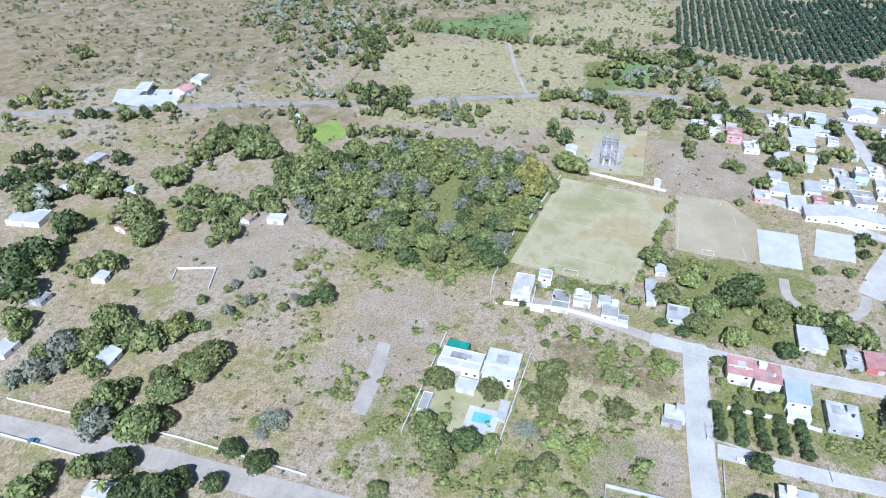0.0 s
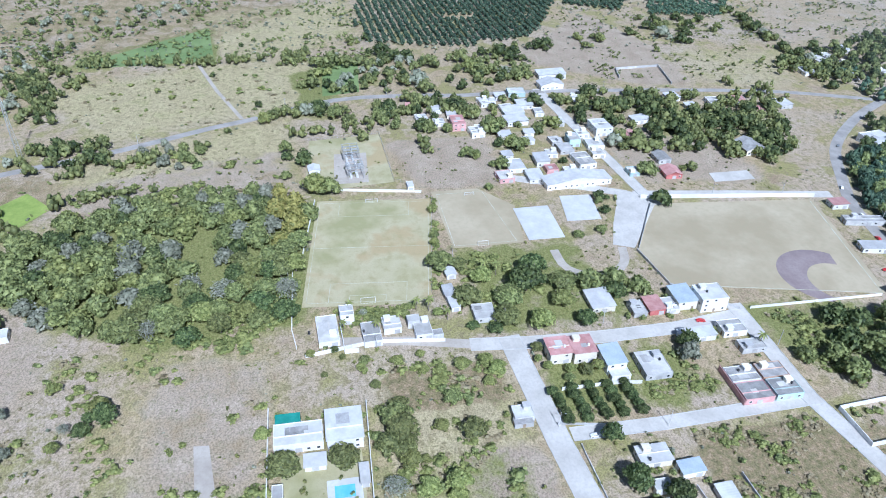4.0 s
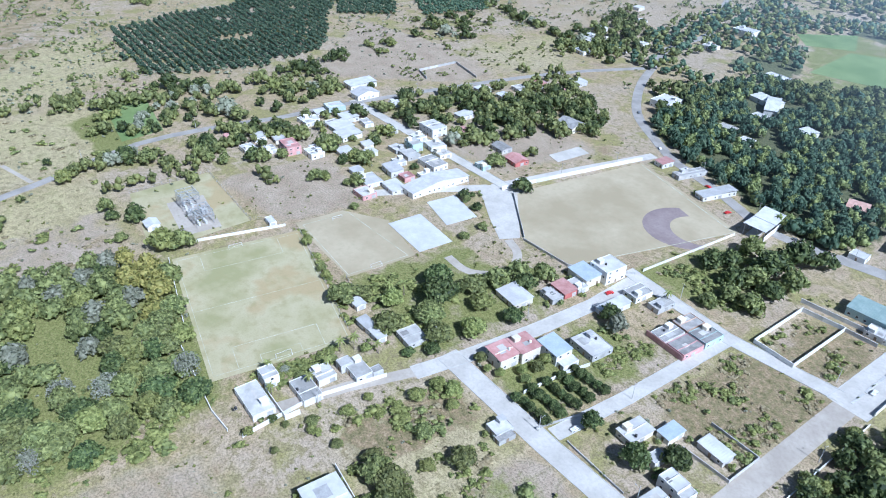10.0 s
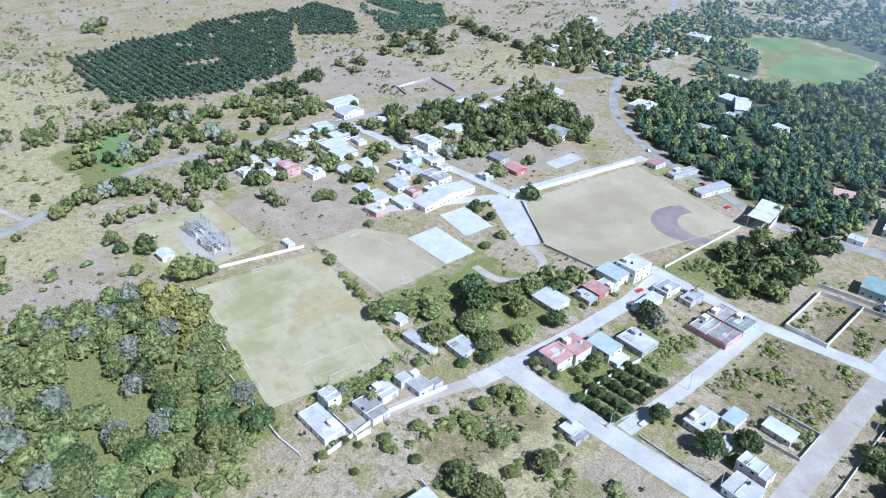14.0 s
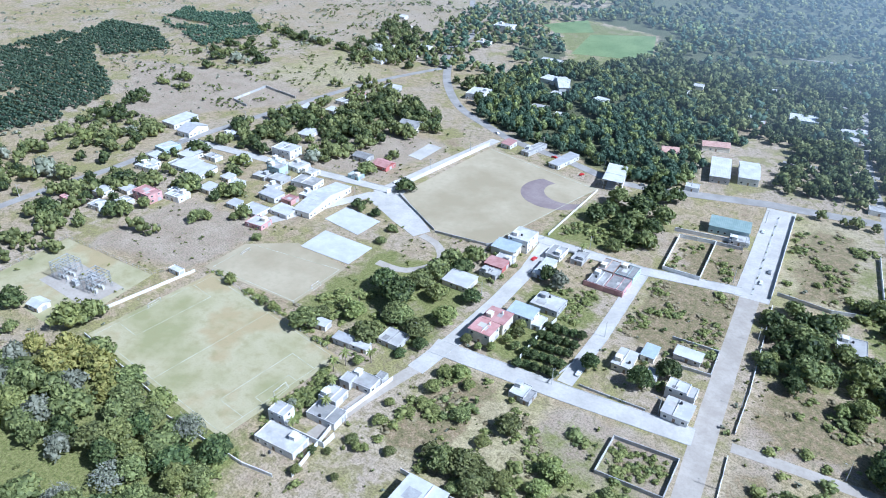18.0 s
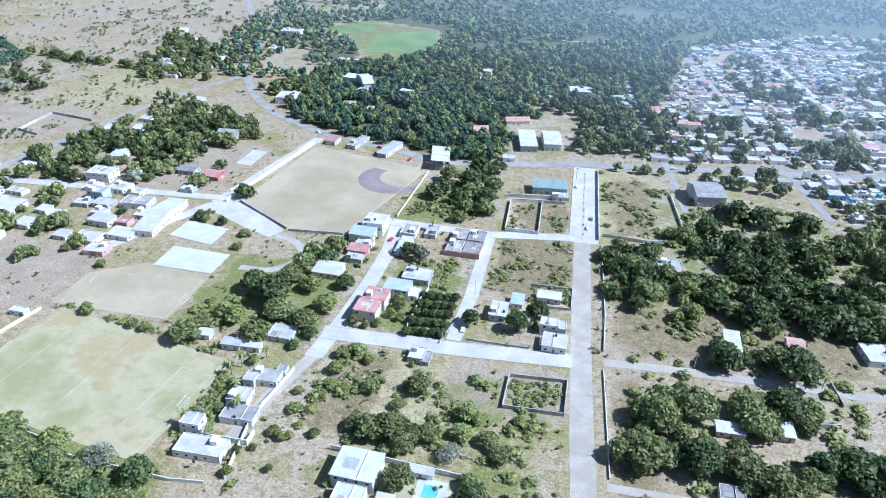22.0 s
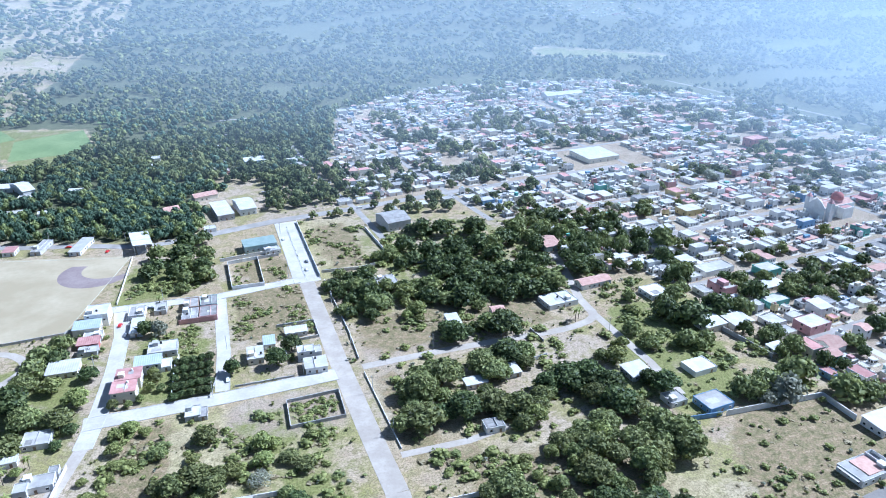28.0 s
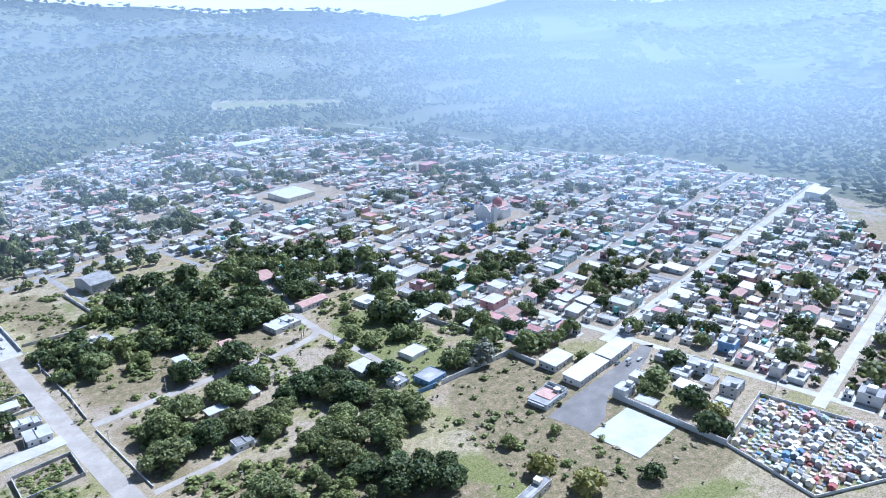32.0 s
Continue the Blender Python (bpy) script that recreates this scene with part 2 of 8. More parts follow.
M = {
    "haze": haze_glow_material(),
    "sky_glow_sheet": haze_glow_material("sky_glow_sheet", (0.86, 0.89, 0.87, 1)),
    "ground": ground_material(),
    "concrete": worn("pale_concrete", (0.445, 0.415, 0.37), (0.55, 0.52, 0.47), 0.09, 0.7),
    "kerb": worn("kerb_concrete", (0.42, 0.41, 0.39), (0.55, 0.54, 0.52), 0.2, 2),
    "dirt_road": worn("packed_earth_road", (0.36, 0.315, 0.26), (0.45, 0.4, 0.34), 0.08, 0.6),
    "asphalt": worn("worn_asphalt", (0.27, 0.25, 0.225), (0.36, 0.335, 0.305), 0.1, 1.2),
    "tar": worn("dusty_tar", (0.17, 0.155, 0.14), (0.25, 0.23, 0.205), 0.08, 0.9),
    "pitch": pitch_material(),
    "sand": worn("dusty_pitch", (0.34, 0.28, 0.175), (0.44, 0.37, 0.25), 0.025, 0.3, stain=(0.3, 0.28, 0.17)),
    "infield": worn("infield_earth", (0.22, 0.17, 0.165), (0.29, 0.235, 0.22), 0.08, 0.7),
    "meadow": worn("green_meadow", (0.14, 0.2, 0.065), (0.2, 0.26, 0.095), 0.03, 0.3),
    "lime": worn("fresh_lime_growth", (0.2, 0.27, 0.05), (0.3, 0.36, 0.08), 0.08, 0.6),
    "line": worn("chalk_line", (0.36, 0.34, 0.22), (0.56, 0.55, 0.46), 0.12, 0.6),
    "slab": worn("bright_concrete", (0.47, 0.465, 0.455), (0.57, 0.565, 0.555), 0.1, 0.8),
    "white": worn("white_render", (0.66, 0.645, 0.615), (0.75, 0.735, 0.71), 0.3, 1.5, spread=0.12),
    "cream": worn("cream_render", (0.68, 0.62, 0.5), (0.76, 0.7, 0.58), 0.3, 1.5, spread=0.15),
    "grey": worn("bare_block", (0.38, 0.37, 0.36), (0.5, 0.49, 0.47), 0.3, 1.5, spread=0.2),
    "pink": worn("pink_paint", (0.5, 0.27, 0.26), (0.6, 0.36, 0.34), 0.3, 1.5, spread=0.2),
    "red": worn("red_paint", (0.38, 0.11, 0.1), (0.46, 0.16, 0.14), 0.3, 1.5, spread=0.2),
    "orange": worn("orange_paint", (0.52, 0.34, 0.24), (0.6, 0.42, 0.32), 0.3, 1.5, spread=0.2),
    "yellow": worn("yellow_paint", (0.58, 0.47, 0.22), (0.64, 0.54, 0.3), 0.3, 1.5, spread=0.2),
    "aqua": worn("aqua_paint", (0.38, 0.49, 0.48), (0.46, 0.56, 0.55), 0.3, 1.5, spread=0.2),
    "blue": worn("blue_paint", (0.15, 0.26, 0.42), (0.22, 0.34, 0.5), 0.3, 1.5, spread=0.2),
    "green": worn("green_paint", (0.13, 0.36, 0.3), (0.2, 0.45, 0.38), 0.3, 1.5, spread=0.2),
    "teal": worn("teal_paint", (0.03, 0.22, 0.17), (0.05, 0.27, 0.22), 0.3, 1.5),
    "roof_slab": worn("weathered_roof_slab", (0.35, 0.335, 0.31), (0.49, 0.475, 0.45), 0.15, 0.9, spread=0.25, stain=(0.32, 0.31, 0.29)),
    "roof_white": worn("whitewashed_roof", (0.45, 0.44, 0.42), (0.57, 0.56, 0.54), 0.15, 0.9, spread=0.1, stain=(0.44, 0.43, 0.41)),
    "roof_red": worn("red_roof_coating", (0.4, 0.2, 0.18), (0.5, 0.29, 0.265), 0.2, 1.0, spread=0.15),
    "roof_tile": worn("clay_tile", (0.42, 0.25, 0.2), (0.5, 0.33, 0.27), 0.4, 1.6, spread=0.2),
    "roof_dark": worn("dark_mossy_roof", (0.22, 0.21, 0.2), (0.34, 0.33, 0.31), 0.25, 1.2, spread=0.2),
    "metal_roof": worn("galvanised_sheet", (0.45, 0.445, 0.435), (0.56, 0.555, 0.545), 0.2, 1.2, rough=0.6, metal=0.1, spread=0.15, stain=(0.45, 0.36, 0.28)),
    "metal_blue": worn("blue_grey_sheet", (0.44, 0.5, 0.55), (0.54, 0.6, 0.65), 0.2, 1.2, rough=0.5, metal=0.2),
    "metal_green": worn("green_sheet", (0.27, 0.35, 0.32), (0.34, 0.42, 0.39), 0.2, 1.2, rough=0.5, metal=0.2),
    "metal_white": worn("white_sheet", (0.48, 0.475, 0.465), (0.6, 0.595, 0.58), 0.2, 1.2, rough=0.6, stain=(0.5, 0.48, 0.45)),
    "steel": worn("galvanised_steel", (0.5, 0.5, 0.5), (0.62, 0.62, 0.62), 1.0, 4, rough=0.45, metal=0.6),
    "glass": worn("dark_window", (0.02, 0.025, 0.03), (0.05, 0.055, 0.06), 0.5, 2, rough=0.15),
    "wood": worn("weathered_wood", (0.2, 0.15, 0.1), (0.3, 0.22, 0.15), 0.8, 4),
    "bark": worn("bark", (0.14, 0.11, 0.08), (0.24, 0.2, 0.16), 0.8, 4),
    "tank": worn("black_tank", (0.02, 0.02, 0.02), (0.04, 0.04, 0.045), 0.8, 4, rough=0.5),
    "leaf_dark": leaf_material("mango_leaf", (0.032, 0.05, 0.02), (0.088, 0.12, 0.042), (0.2, 0.24, 0.085)),
    "leaf_mid": leaf_material("broad_leaf", (0.085, 0.103, 0.036), (0.19, 0.215, 0.078), (0.325, 0.345, 0.125)),
    "leaf_light": leaf_material("bright_leaf", (0.125, 0.148, 0.045), (0.24, 0.265, 0.085), (0.38, 0.395, 0.135)),
    "leaf_gold": leaf_material("turning_leaf", (0.14, 0.145, 0.04), (0.26, 0.24, 0.07), (0.38, 0.33, 0.11)),
    # citrus leaf of the orchards; its blue also paints haze into the woods
    "leaf_citrus": leaf_material("blue_green_leaf", (0.036, 0.068, 0.045), (0.08, 0.13, 0.08), (0.145, 0.2, 0.115)),
    "weed": leaf_material("dry_weed", (0.22, 0.18, 0.095), (0.32, 0.26, 0.15), (0.42, 0.36, 0.22)),
    "leaf_grey": leaf_material("dry_twigs", (0.2, 0.215, 0.145), (0.3, 0.315, 0.22), (0.42, 0.425, 0.32)),
    "twig": worn("pale_twig", (0.3, 0.29, 0.25), (0.42, 0.4, 0.36), 0.8, 4),
}


# ---- builders ----
TAKEN = set()          # two-metre cells of the plan that roads, courts and buildings cover


def take(x, y, w, d, rot=0.0):
    c, s = math.cos(radians(rot)), math.sin(radians(rot))
    for i in range(int(w) + 1):
        for j in range(int(d) + 1):
            a, b = i * w / max(1, int(w)) - w / 2, j * d / max(1, int(d)) - d / 2
            TAKEN.add((int((x + a * c - b * s) // 2), int((y + a * s + b * c) // 2)))


def free(x, y):
    return (int(x // 2), int(y // 2)) not in TAKEN


def mesh_of(name, verts, faces, mat, smooth=False):
    me = bpy.data.meshes.new(name)
    me.from_pydata(verts, [], faces)
    me.materials.append(M[mat])
    if smooth:
        me.polygons.foreach_set("use_smooth", [True] * len(me.polygons))
    me.update()
    return me


BOX_F = [(0, 3, 2, 1), (4, 5, 6, 7), (0, 1, 5, 4), (1, 2, 6, 5), (2, 3, 7, 6), (3, 0, 4, 7)]


def boxes(name, items, mat):
    """One mesh of boxes (x0, y0, z0, x1, y1, z1)."""
    vs, fs = [], []
    for x0, y0, z0, x1, y1, z1 in items:
        k = len(vs)
        vs += [(x0, y0, z0), (x1, y0, z0), (x1, y1, z0), (x0, y1, z0), (x0, y0, z1), (x1, y0, z1), (x1, y1, z1), (x0, y1, z1)]
        fs += [tuple(i + k for i in f) for f in BOX_F]
    return mesh_of(name, vs, fs, mat)


def hoop(name, w, d, z0, z1, t, mat):
    """Four walls joined at the corners, in one closed mesh."""
    vs = [(sx * (w / 2 - e), sy * (d / 2 - e), z) for z in (z0, z1) for e in (0, t) for sx, sy in ((-1, -1), (1, -1), (1, 1), (-1, 1))]
    fs = []
    for i in range(4):
        j = (i + 1) % 4
        fs += [(i, j, 8 + j, 8 + i), (4 + j, 4 + i, 12 + i, 12 + j), (8 + i, 8 + j, 12 + j, 12 + i), (j, i, 4 + i, 4 + j)]
    return mesh_of(name, vs, fs, mat)


def child(name, me, parent, label="", at=None):
    ob = new(name, me)
    ob.parent = parent
    if at is not None:
        ob.matrix_basis = at
    if label:
        tagged(ob, label)
    return ob


def thing(name, m, label, category, group="", kind=""):
    ob = new(name)
    ob.matrix_basis = m
    return tagged(ob, label, category, group, kind)


def slab_mesh(name, pts, z0, z1, mat):
    """A flat slab with upright edges over a polygon given counter-clockwise."""
    n = len(pts)
    vs = [(x, y, z0) for x, y in pts] + [(x, y, z1) for x, y in pts]
    fs = [tuple(range(n, 2 * n)), tuple(range(n - 1, -1, -1))] + [(i, (i + 1) % n, n + (i + 1) % n, n + i) for i in range(n)]
    return mesh_of(name, vs, fs, mat)


def sheet(name, pts, z, mat, label, category, kind="structure"):
    a = sum(p[0] * q[1] - q[0] * p[1] for p, q in zip(pts, pts[1:] + pts[:1]))
    if mat not in ("meadow", "lime"):
        for x in range(int(min(p[0] for p in pts)), int(max(p[0] for p in pts)) + 1, 2):
            for y in range(int(min(p[1] for p in pts)), int(max(p[1] for p in pts)) + 1, 2):
                if inside(x, y, pts):
                    TAKEN.add((x // 2, y // 2))
    ob = new(name, slab_mesh(name, pts if a > 0 else pts[::-1], -0.3, z, mat))
    return tagged(ob, label, category, kind=kind)


def ribbon(pts, width):
    """Left and right borders of a strip along a line."""
    left, right = [], []
    for i, p in enumerate(pts):
        a, b = Vector(pts[max(i - 1, 0)]), Vector(pts[min(i + 1, len(pts) - 1)])
        d = (b - a).normalized()
        n = Vector((-d.y, d.x)) * width / 2
        left.append(tuple(Vector(p) + n))
        right.append(tuple(Vector(p) - n))
    return left, right


def smooth_line(pts, steps=4):
    out = []
    for i in range(len(pts) - 1):
        p0, p1, p2, p3 = (Vector(pts[min(max(j, 0), len(pts) - 1)]) for j in (i - 1, i, i + 1, i + 2))
        for s in range(steps):
            t = s / steps
            out.append(tuple(0.5 * (2 * p1 + (p2 - p0) * t + (2 * p0 - 5 * p1 + 4 * p2 - p3) * t * t + (3 * p1 - p0 - 3 * p2 + p3) * t ** 3)))
    return out + [tuple(pts[-1])]


def road(name, pts, width, mat, label, z=0.08, kerb=False, steps=1):
    if steps > 1:
        pts = smooth_line(pts, steps)
    le, ri = ribbon(pts, width)
    n = len(pts)
    for p, q in zip(pts, pts[1:]):
        mid, run = (Vector(p) + Vector(q)) / 2, Vector(q) - Vector(p)
        take(mid.x, mid.y, run.length, width, math.degrees(math.atan2(run.y, run.x)))
    vs = [(x, y, zz) for zz in (-0.3, z) for x, y in ri + le]
    fs = []
    for i in range(n - 1):
        fs += [(2 * n + i, 2 * n + i + 1, 3 * n + i + 1, 3 * n + i), (i, i + 1, 2 * n + i + 1, 2 * n + i), (n + i + 1, n + i, 3 * n + i, 3 * n + i + 1)]
    fs += [(0, 2 * n, 3 * n, n), (n - 1, 2 * n - 1, 4 * n - 1, 3 * n - 1)]
    ob = tagged(new(name, mesh_of(name, vs, fs, mat)), label, "road", kind="structure")
    if kerb:
        for side in (width / 2 + 0.12, -width / 2 - 0.12):
            l2, _ = ribbon(pts, 2 * side)
            a, b = ribbon(l2, 0.3)
            vs = [(x, y, zz) for zz in (-0.3, z + 0.14) for x, y in b + a]
            child("kerb", mesh_of("kerb", vs, fs, "kerb"), ob)
    return ob


def inside(x, y, poly):
    r = np.zeros(np.shape(x), bool)
    for (x0, y0), (x1, y1) in zip(poly, poly[1:] + poly[:1]):
        if y0 != y1:
            r ^= ((y0 > y) != (y1 > y)) & (x < (x1 - x0) * (y - y0) / (y1 - y0) + x0)
    return r


# ---- ground ----
WOODS_W = [(-200, -3), (-255, 53), (-268, 145), (-240, 176), (-165, 165), (-134, 160), (-127, 99), (-157, 36)]
FOREST_NE = [(-290, 640), (-252, 545), (-205, 518), (-150, 505), (-105, 492), (-68, 488), (-64, 545), (-85, 580), (-46, 606), (-82, 656), (-190, 720), (-272, 720)]
ORCHARDS = ([(-700, 240), (-596, 229), (-543, 240), (-528, 286), (-520, 335), (-544, 400), (-590, 428), (-650, 455), (-717, 500), (-775, 500), (-760, 395), (-730, 371), (-733, 313), (-715, 290)],
            [(-760, 515), (-650, 470), (-622, 526), (-700, 571), (-777, 566)], [(-735, 604), (-602, 553), (-590, 631), (-675, 690), (-770, 670)])
TOWN = [(64, 533), (48, 614), (94, 903), (249, 1033), (440, 1027), (560, 1000), (640, 800), (650, 593), (761, 418), (741, 225), (578, 100), (520, -60), (310, -60), (305, 140), (238, 190), (235, 255), (222, 330), (186, 350), (170, 400), (168, 470), (146, 500), (150, 532)]
PASTURE = [(-268, 765), (-350, 885), (-317, 936), (-217, 910), (-190, 817), (-195, 790), (-206, 729), (-241, 699)]
CLEARING = [(-150, 764), (-114, 788), (-82, 791), (-70, 747), (-117, 697)]
CROP_S = [(-525, -23), (-612, 89), (-506, 101), (-500, -15)]


def land(x, y):
    """Height of the land: nearly flat, with hills far off to the north-east."""
    d = np.hypot(x - 100, y - 300)
    far, foot = np.clip((d - 1500) / 2400, 0, 1), np.clip((d - 1150) / 700, 0, 1)
    a = np.arctan2(y - 300, x - 100)
    ridge = 0.2 + 0.5 * np.exp(-((a - 1.32) / 0.24) ** 2) + 0.75 * np.exp(-((a - 0.2) / 0.3) ** 2) + 0.22 * np.exp(-((a - 0.72) / 0.16) ** 2) + 0.06 * np.sin(17 * a + d / 400)
    folds = 1 + np.sin(x / 310 + 1.3 * np.sin(y / 420)) * np.sin(y / 270 + 0.5)
    return far ** 1.4 * 300 * np.clip(ridge, 0.12, 1.2) + foot * 34 * folds + far * 26 * np.sin(x / 150 + y / 400) * np.sin(y / 190)


def build_ground():
    fine_x, fine_y = np.arange(-760, 781, 7.0), np.arange(-240, 1101, 7.0)
    grow = np.cumsum(np.geomspace(9, 420, 30))
    xs = np.r_[-760 - grow[::-1], fine_x, 780 + grow]
    ys = np.r_[-240 - grow[::-1], fine_y, 1100 + grow]
    gx, gy = np.meshgrid(xs, ys)
    n, m = len(xs), len(ys)
    v = np.stack([gx, gy, land(gx, gy) - 0.0], -1).reshape(-1, 3)
    i = (np.arange(m - 1)[:, None] * n + np.arange(n - 1)).ravel()
    f = np.stack([i, i + 1, i + n + 1, i + n], 1)
    me = bpy.data.meshes.new("ground")
    me.vertices.add(len(v))
    me.vertices.foreach_set("co", v.ravel())
    me.loops.add(f.size)
    me.loops.foreach_set("vertex_index", f.ravel())
    me.polygons.add(len(f))
    me.polygons.foreach_set("loop_start", np.arange(0, f.size, 4))
    me.update(calc_edges=True)
    me.polygons.foreach_set("use_smooth", np.ones(len(f), bool))
    me.materials.append(M["ground"])
    x, y = v[:, 0], v[:, 1]
    c = np.zeros((len(v), 4), np.float32)
        # green grass, bare earth and woodland floor
    for poly, g in ((WOODS_W, 0.75), (PASTURE, 0.5), (CLEARING, 0.55), (CROP_S, 0.9), ([(-262, 170), (-130, 160), (-130, 172), (-262, 184)], 0.6),
                    ([(-190, 250), (-112, 245), (-112, 330), (-190, 320)], 0.55), ([(-95, 265), (-58, 265), (-58, 345), (-95, 345)], 0.55),
                    ([(-125, 375), (-60, 392), (-70, 450), (-110, 460)], 0.55), ([(-420, 205), (-380, 175), (-470, 160), (-490, 215)], 0.75),
                    ([(-285, 5), (-262, 25), (-240, 10), (-262, -15)], 0.95), ([(30, 320), (110, 320), (170, 330), (170, 480), (30, 480)], 0.38),
                    ([(130, 200), (200, 180), (230, 300), (170, 300)], 0.55), ([(-50, 130), (10, 130), (10, 260), (-50, 250)], 0.42),
                    ([(540, 1330), (775, 1180), (810, 1240), (600, 1440)], 0.7), ([(60, 110), (150, 40), (235, 20), (190, 70), (150, 130), (60, 190)], 0.55), ([(205, 150), (226, 150), (224, 184), (200, 184)], 0.7),
                    ([(-560, 1300), (-430, 1260), (-485, 1800), (-600, 1500)], 0.6)):
        c[inside(x, y, poly), 0] = g
    for poly, g in (([(-118, 100), (-30, 95), (-20, 150), (-115, 160)], 0.5), ([(18, 280), (95, 282), (90, 312), (18, 305)], 0.75),
                    ([(-46, 225), (4, 225), (4, 262), (-46, 262)], 0.75), ([(-330, 225), (-250, 240), (-250, 300), (-330, 300)], 0.65),
                    ([(-512, 380), (-549, 421), (-621, 483), (-502, 510), (-409, 505), (-410, 457), (-467, 381)], 0.85), ([(-250, 60), (-300, 150), (-285, 165), (-245, 92)], 0.7),
                    ([(-290, 20), (-330, 160), (-265, 160), (-240, 40)], 0.5), ([(-210, 0), (-100, -20), (-60, 60), (-140, 60)], 0.5),
                    ([(-320, 380), (-240, 385), (-230, 480), (-300, 480)], 0.55), (TOWN, 0.6), ([(18, 205), (60, 205), (40, 280), (18, 280)], 0.55),
                    ([(-700, 700), (-380, 620), (-420, 1000), (-800, 1200)], 0.4)):
        c[inside(x, y, poly), 1] = g
    # tall dry weeds
    for poly, g in (([(-980, -220), (-560, -220), (-520, 60), (-640, 170), (-980, 240)], 0.42), ([(-700, -560), (-240, -560), (-190, -250), (-290, -200), (-330, -60), (-480, -60), (-700, -220)], 0.46), ([(-330, 0), (-300, -70), (-240, -110), (-200, -60), (-255, -5), (-270, 40)], 0.45), ([(-45, 378), (-3, 385), (1, 322), (-41, 317)], 0.8), ([(-44, 390), (-24, 390), (-26, 434), (-46, 430)], 0.5), ([(-26, 390), (-8, 392), (-10, 436), (-26, 434)], 0.75), ([(18, 395), (50, 400), (50, 490), (12, 500)], 0.6),
                    ([(-100, 200), (-70, 195), (-68, 258), (-100, 256)], 0.62), ([(-20, 232), (5, 234), (5, 254), (-20, 252)], 0.55), ([(20, 282), (60, 285), (60, 320), (20, 318)], 0.55), ([(28, 210), (60, 205), (60, 190), (28, 190)], 0.5), ([(24, 285), (140, 290), (140, 330), (22, 330)], 0.6), ([(24, 200), (48, 200), (44, 272), (22, 270)], 0.55), ([(40, 90), (140, 60), (120, 190), (40, 195)], 0.6), ([(150, 60), (235, 40), (236, 130), (228, 182), (172, 182), (150, 130)], 0.9)):
        c[inside(x, y, poly), 3] = g
    d = np.hypot(x - 100, y - 300)
    forest = (y > 660 + 0.2 * np.abs(x)) & (x > -330) | (x > 640) & (d > 620)
    c[forest, 2] = 0.62
    for poly in (FOREST_NE,):
        c[inside(x, y, poly), 2] = 0.7
    for poly in (PASTURE, CLEARING, TOWN, [(540, 1330), (775, 1180), (810, 1240), (600, 1440)]):
        c[inside(x, y, poly), 2] = 0
    c = c.reshape(m, n, 4)
    for _ in range(2):
        p = np.pad(c, ((1, 1), (1, 1), (0, 0)), "edge")
        c = (p[:-2, 1:-1] + p[2:, 1:-1] + p[1:-1, :-2] + p[1:-1, 2:] + 2 * c) / 6
    straw = np.zeros(len(v), np.float32)
    for poly, g in (([(-449, -33), (-495, 80), (-504, 186), (-400, 180), (-352, 36)], 0.9), ([(-303, 17), (-348, 90), (-380, 159), (-300, 166), (-273, 64)], 0.9), ([(-650, 75), (-690, 223), (-573, 222), (-521, 165), (-515, 100)], 0.85), ([(-489, 535), (-477, 644), (-426, 615), (-375, 569), (-415, 509)], 0.6),
                    ([(-100, 198), (-6, 200), (0, 256), (-100, 256)], 0.7), ([(-118, 100), (-30, 95), (-20, 150), (-115, 160)], 0.2), ([(140, 60), (230, 20), (232, 60), (190, 80)], 0.5), ([(40, 100), (190, 40), (180, 110), (120, 190), (50, 195)], 0.6), ([(-45, 320), (0, 324), (-3, 384), (-45, 378)], 0.5), ([(16, 395), (52, 400), (52, 497), (8, 500)], 0.8), ([(20, 205), (60, 205), (60, 275), (20, 275)], 0.4)):
        straw[inside(x, y, poly)] = g
    straw = straw.reshape(m, n)
    for _ in range(3):
        p = np.pad(straw, 1, "edge")
        straw = (p[:-2, 1:-1] + p[2:, 1:-1] + p[1:-1, :-2] + p[1:-1, 2:] + 2 * straw) / 6
    me.attributes.new("straw", "FLOAT", "POINT").data.foreach_set("value", straw.ravel())
    me.attributes.new("cover", "FLOAT_COLOR", "POINT").data.foreach_set("color", c.ravel())
    tagged(new("ground", me), "dry grass and bare earth with green patches", "ground", kind="structure")


build_ground()

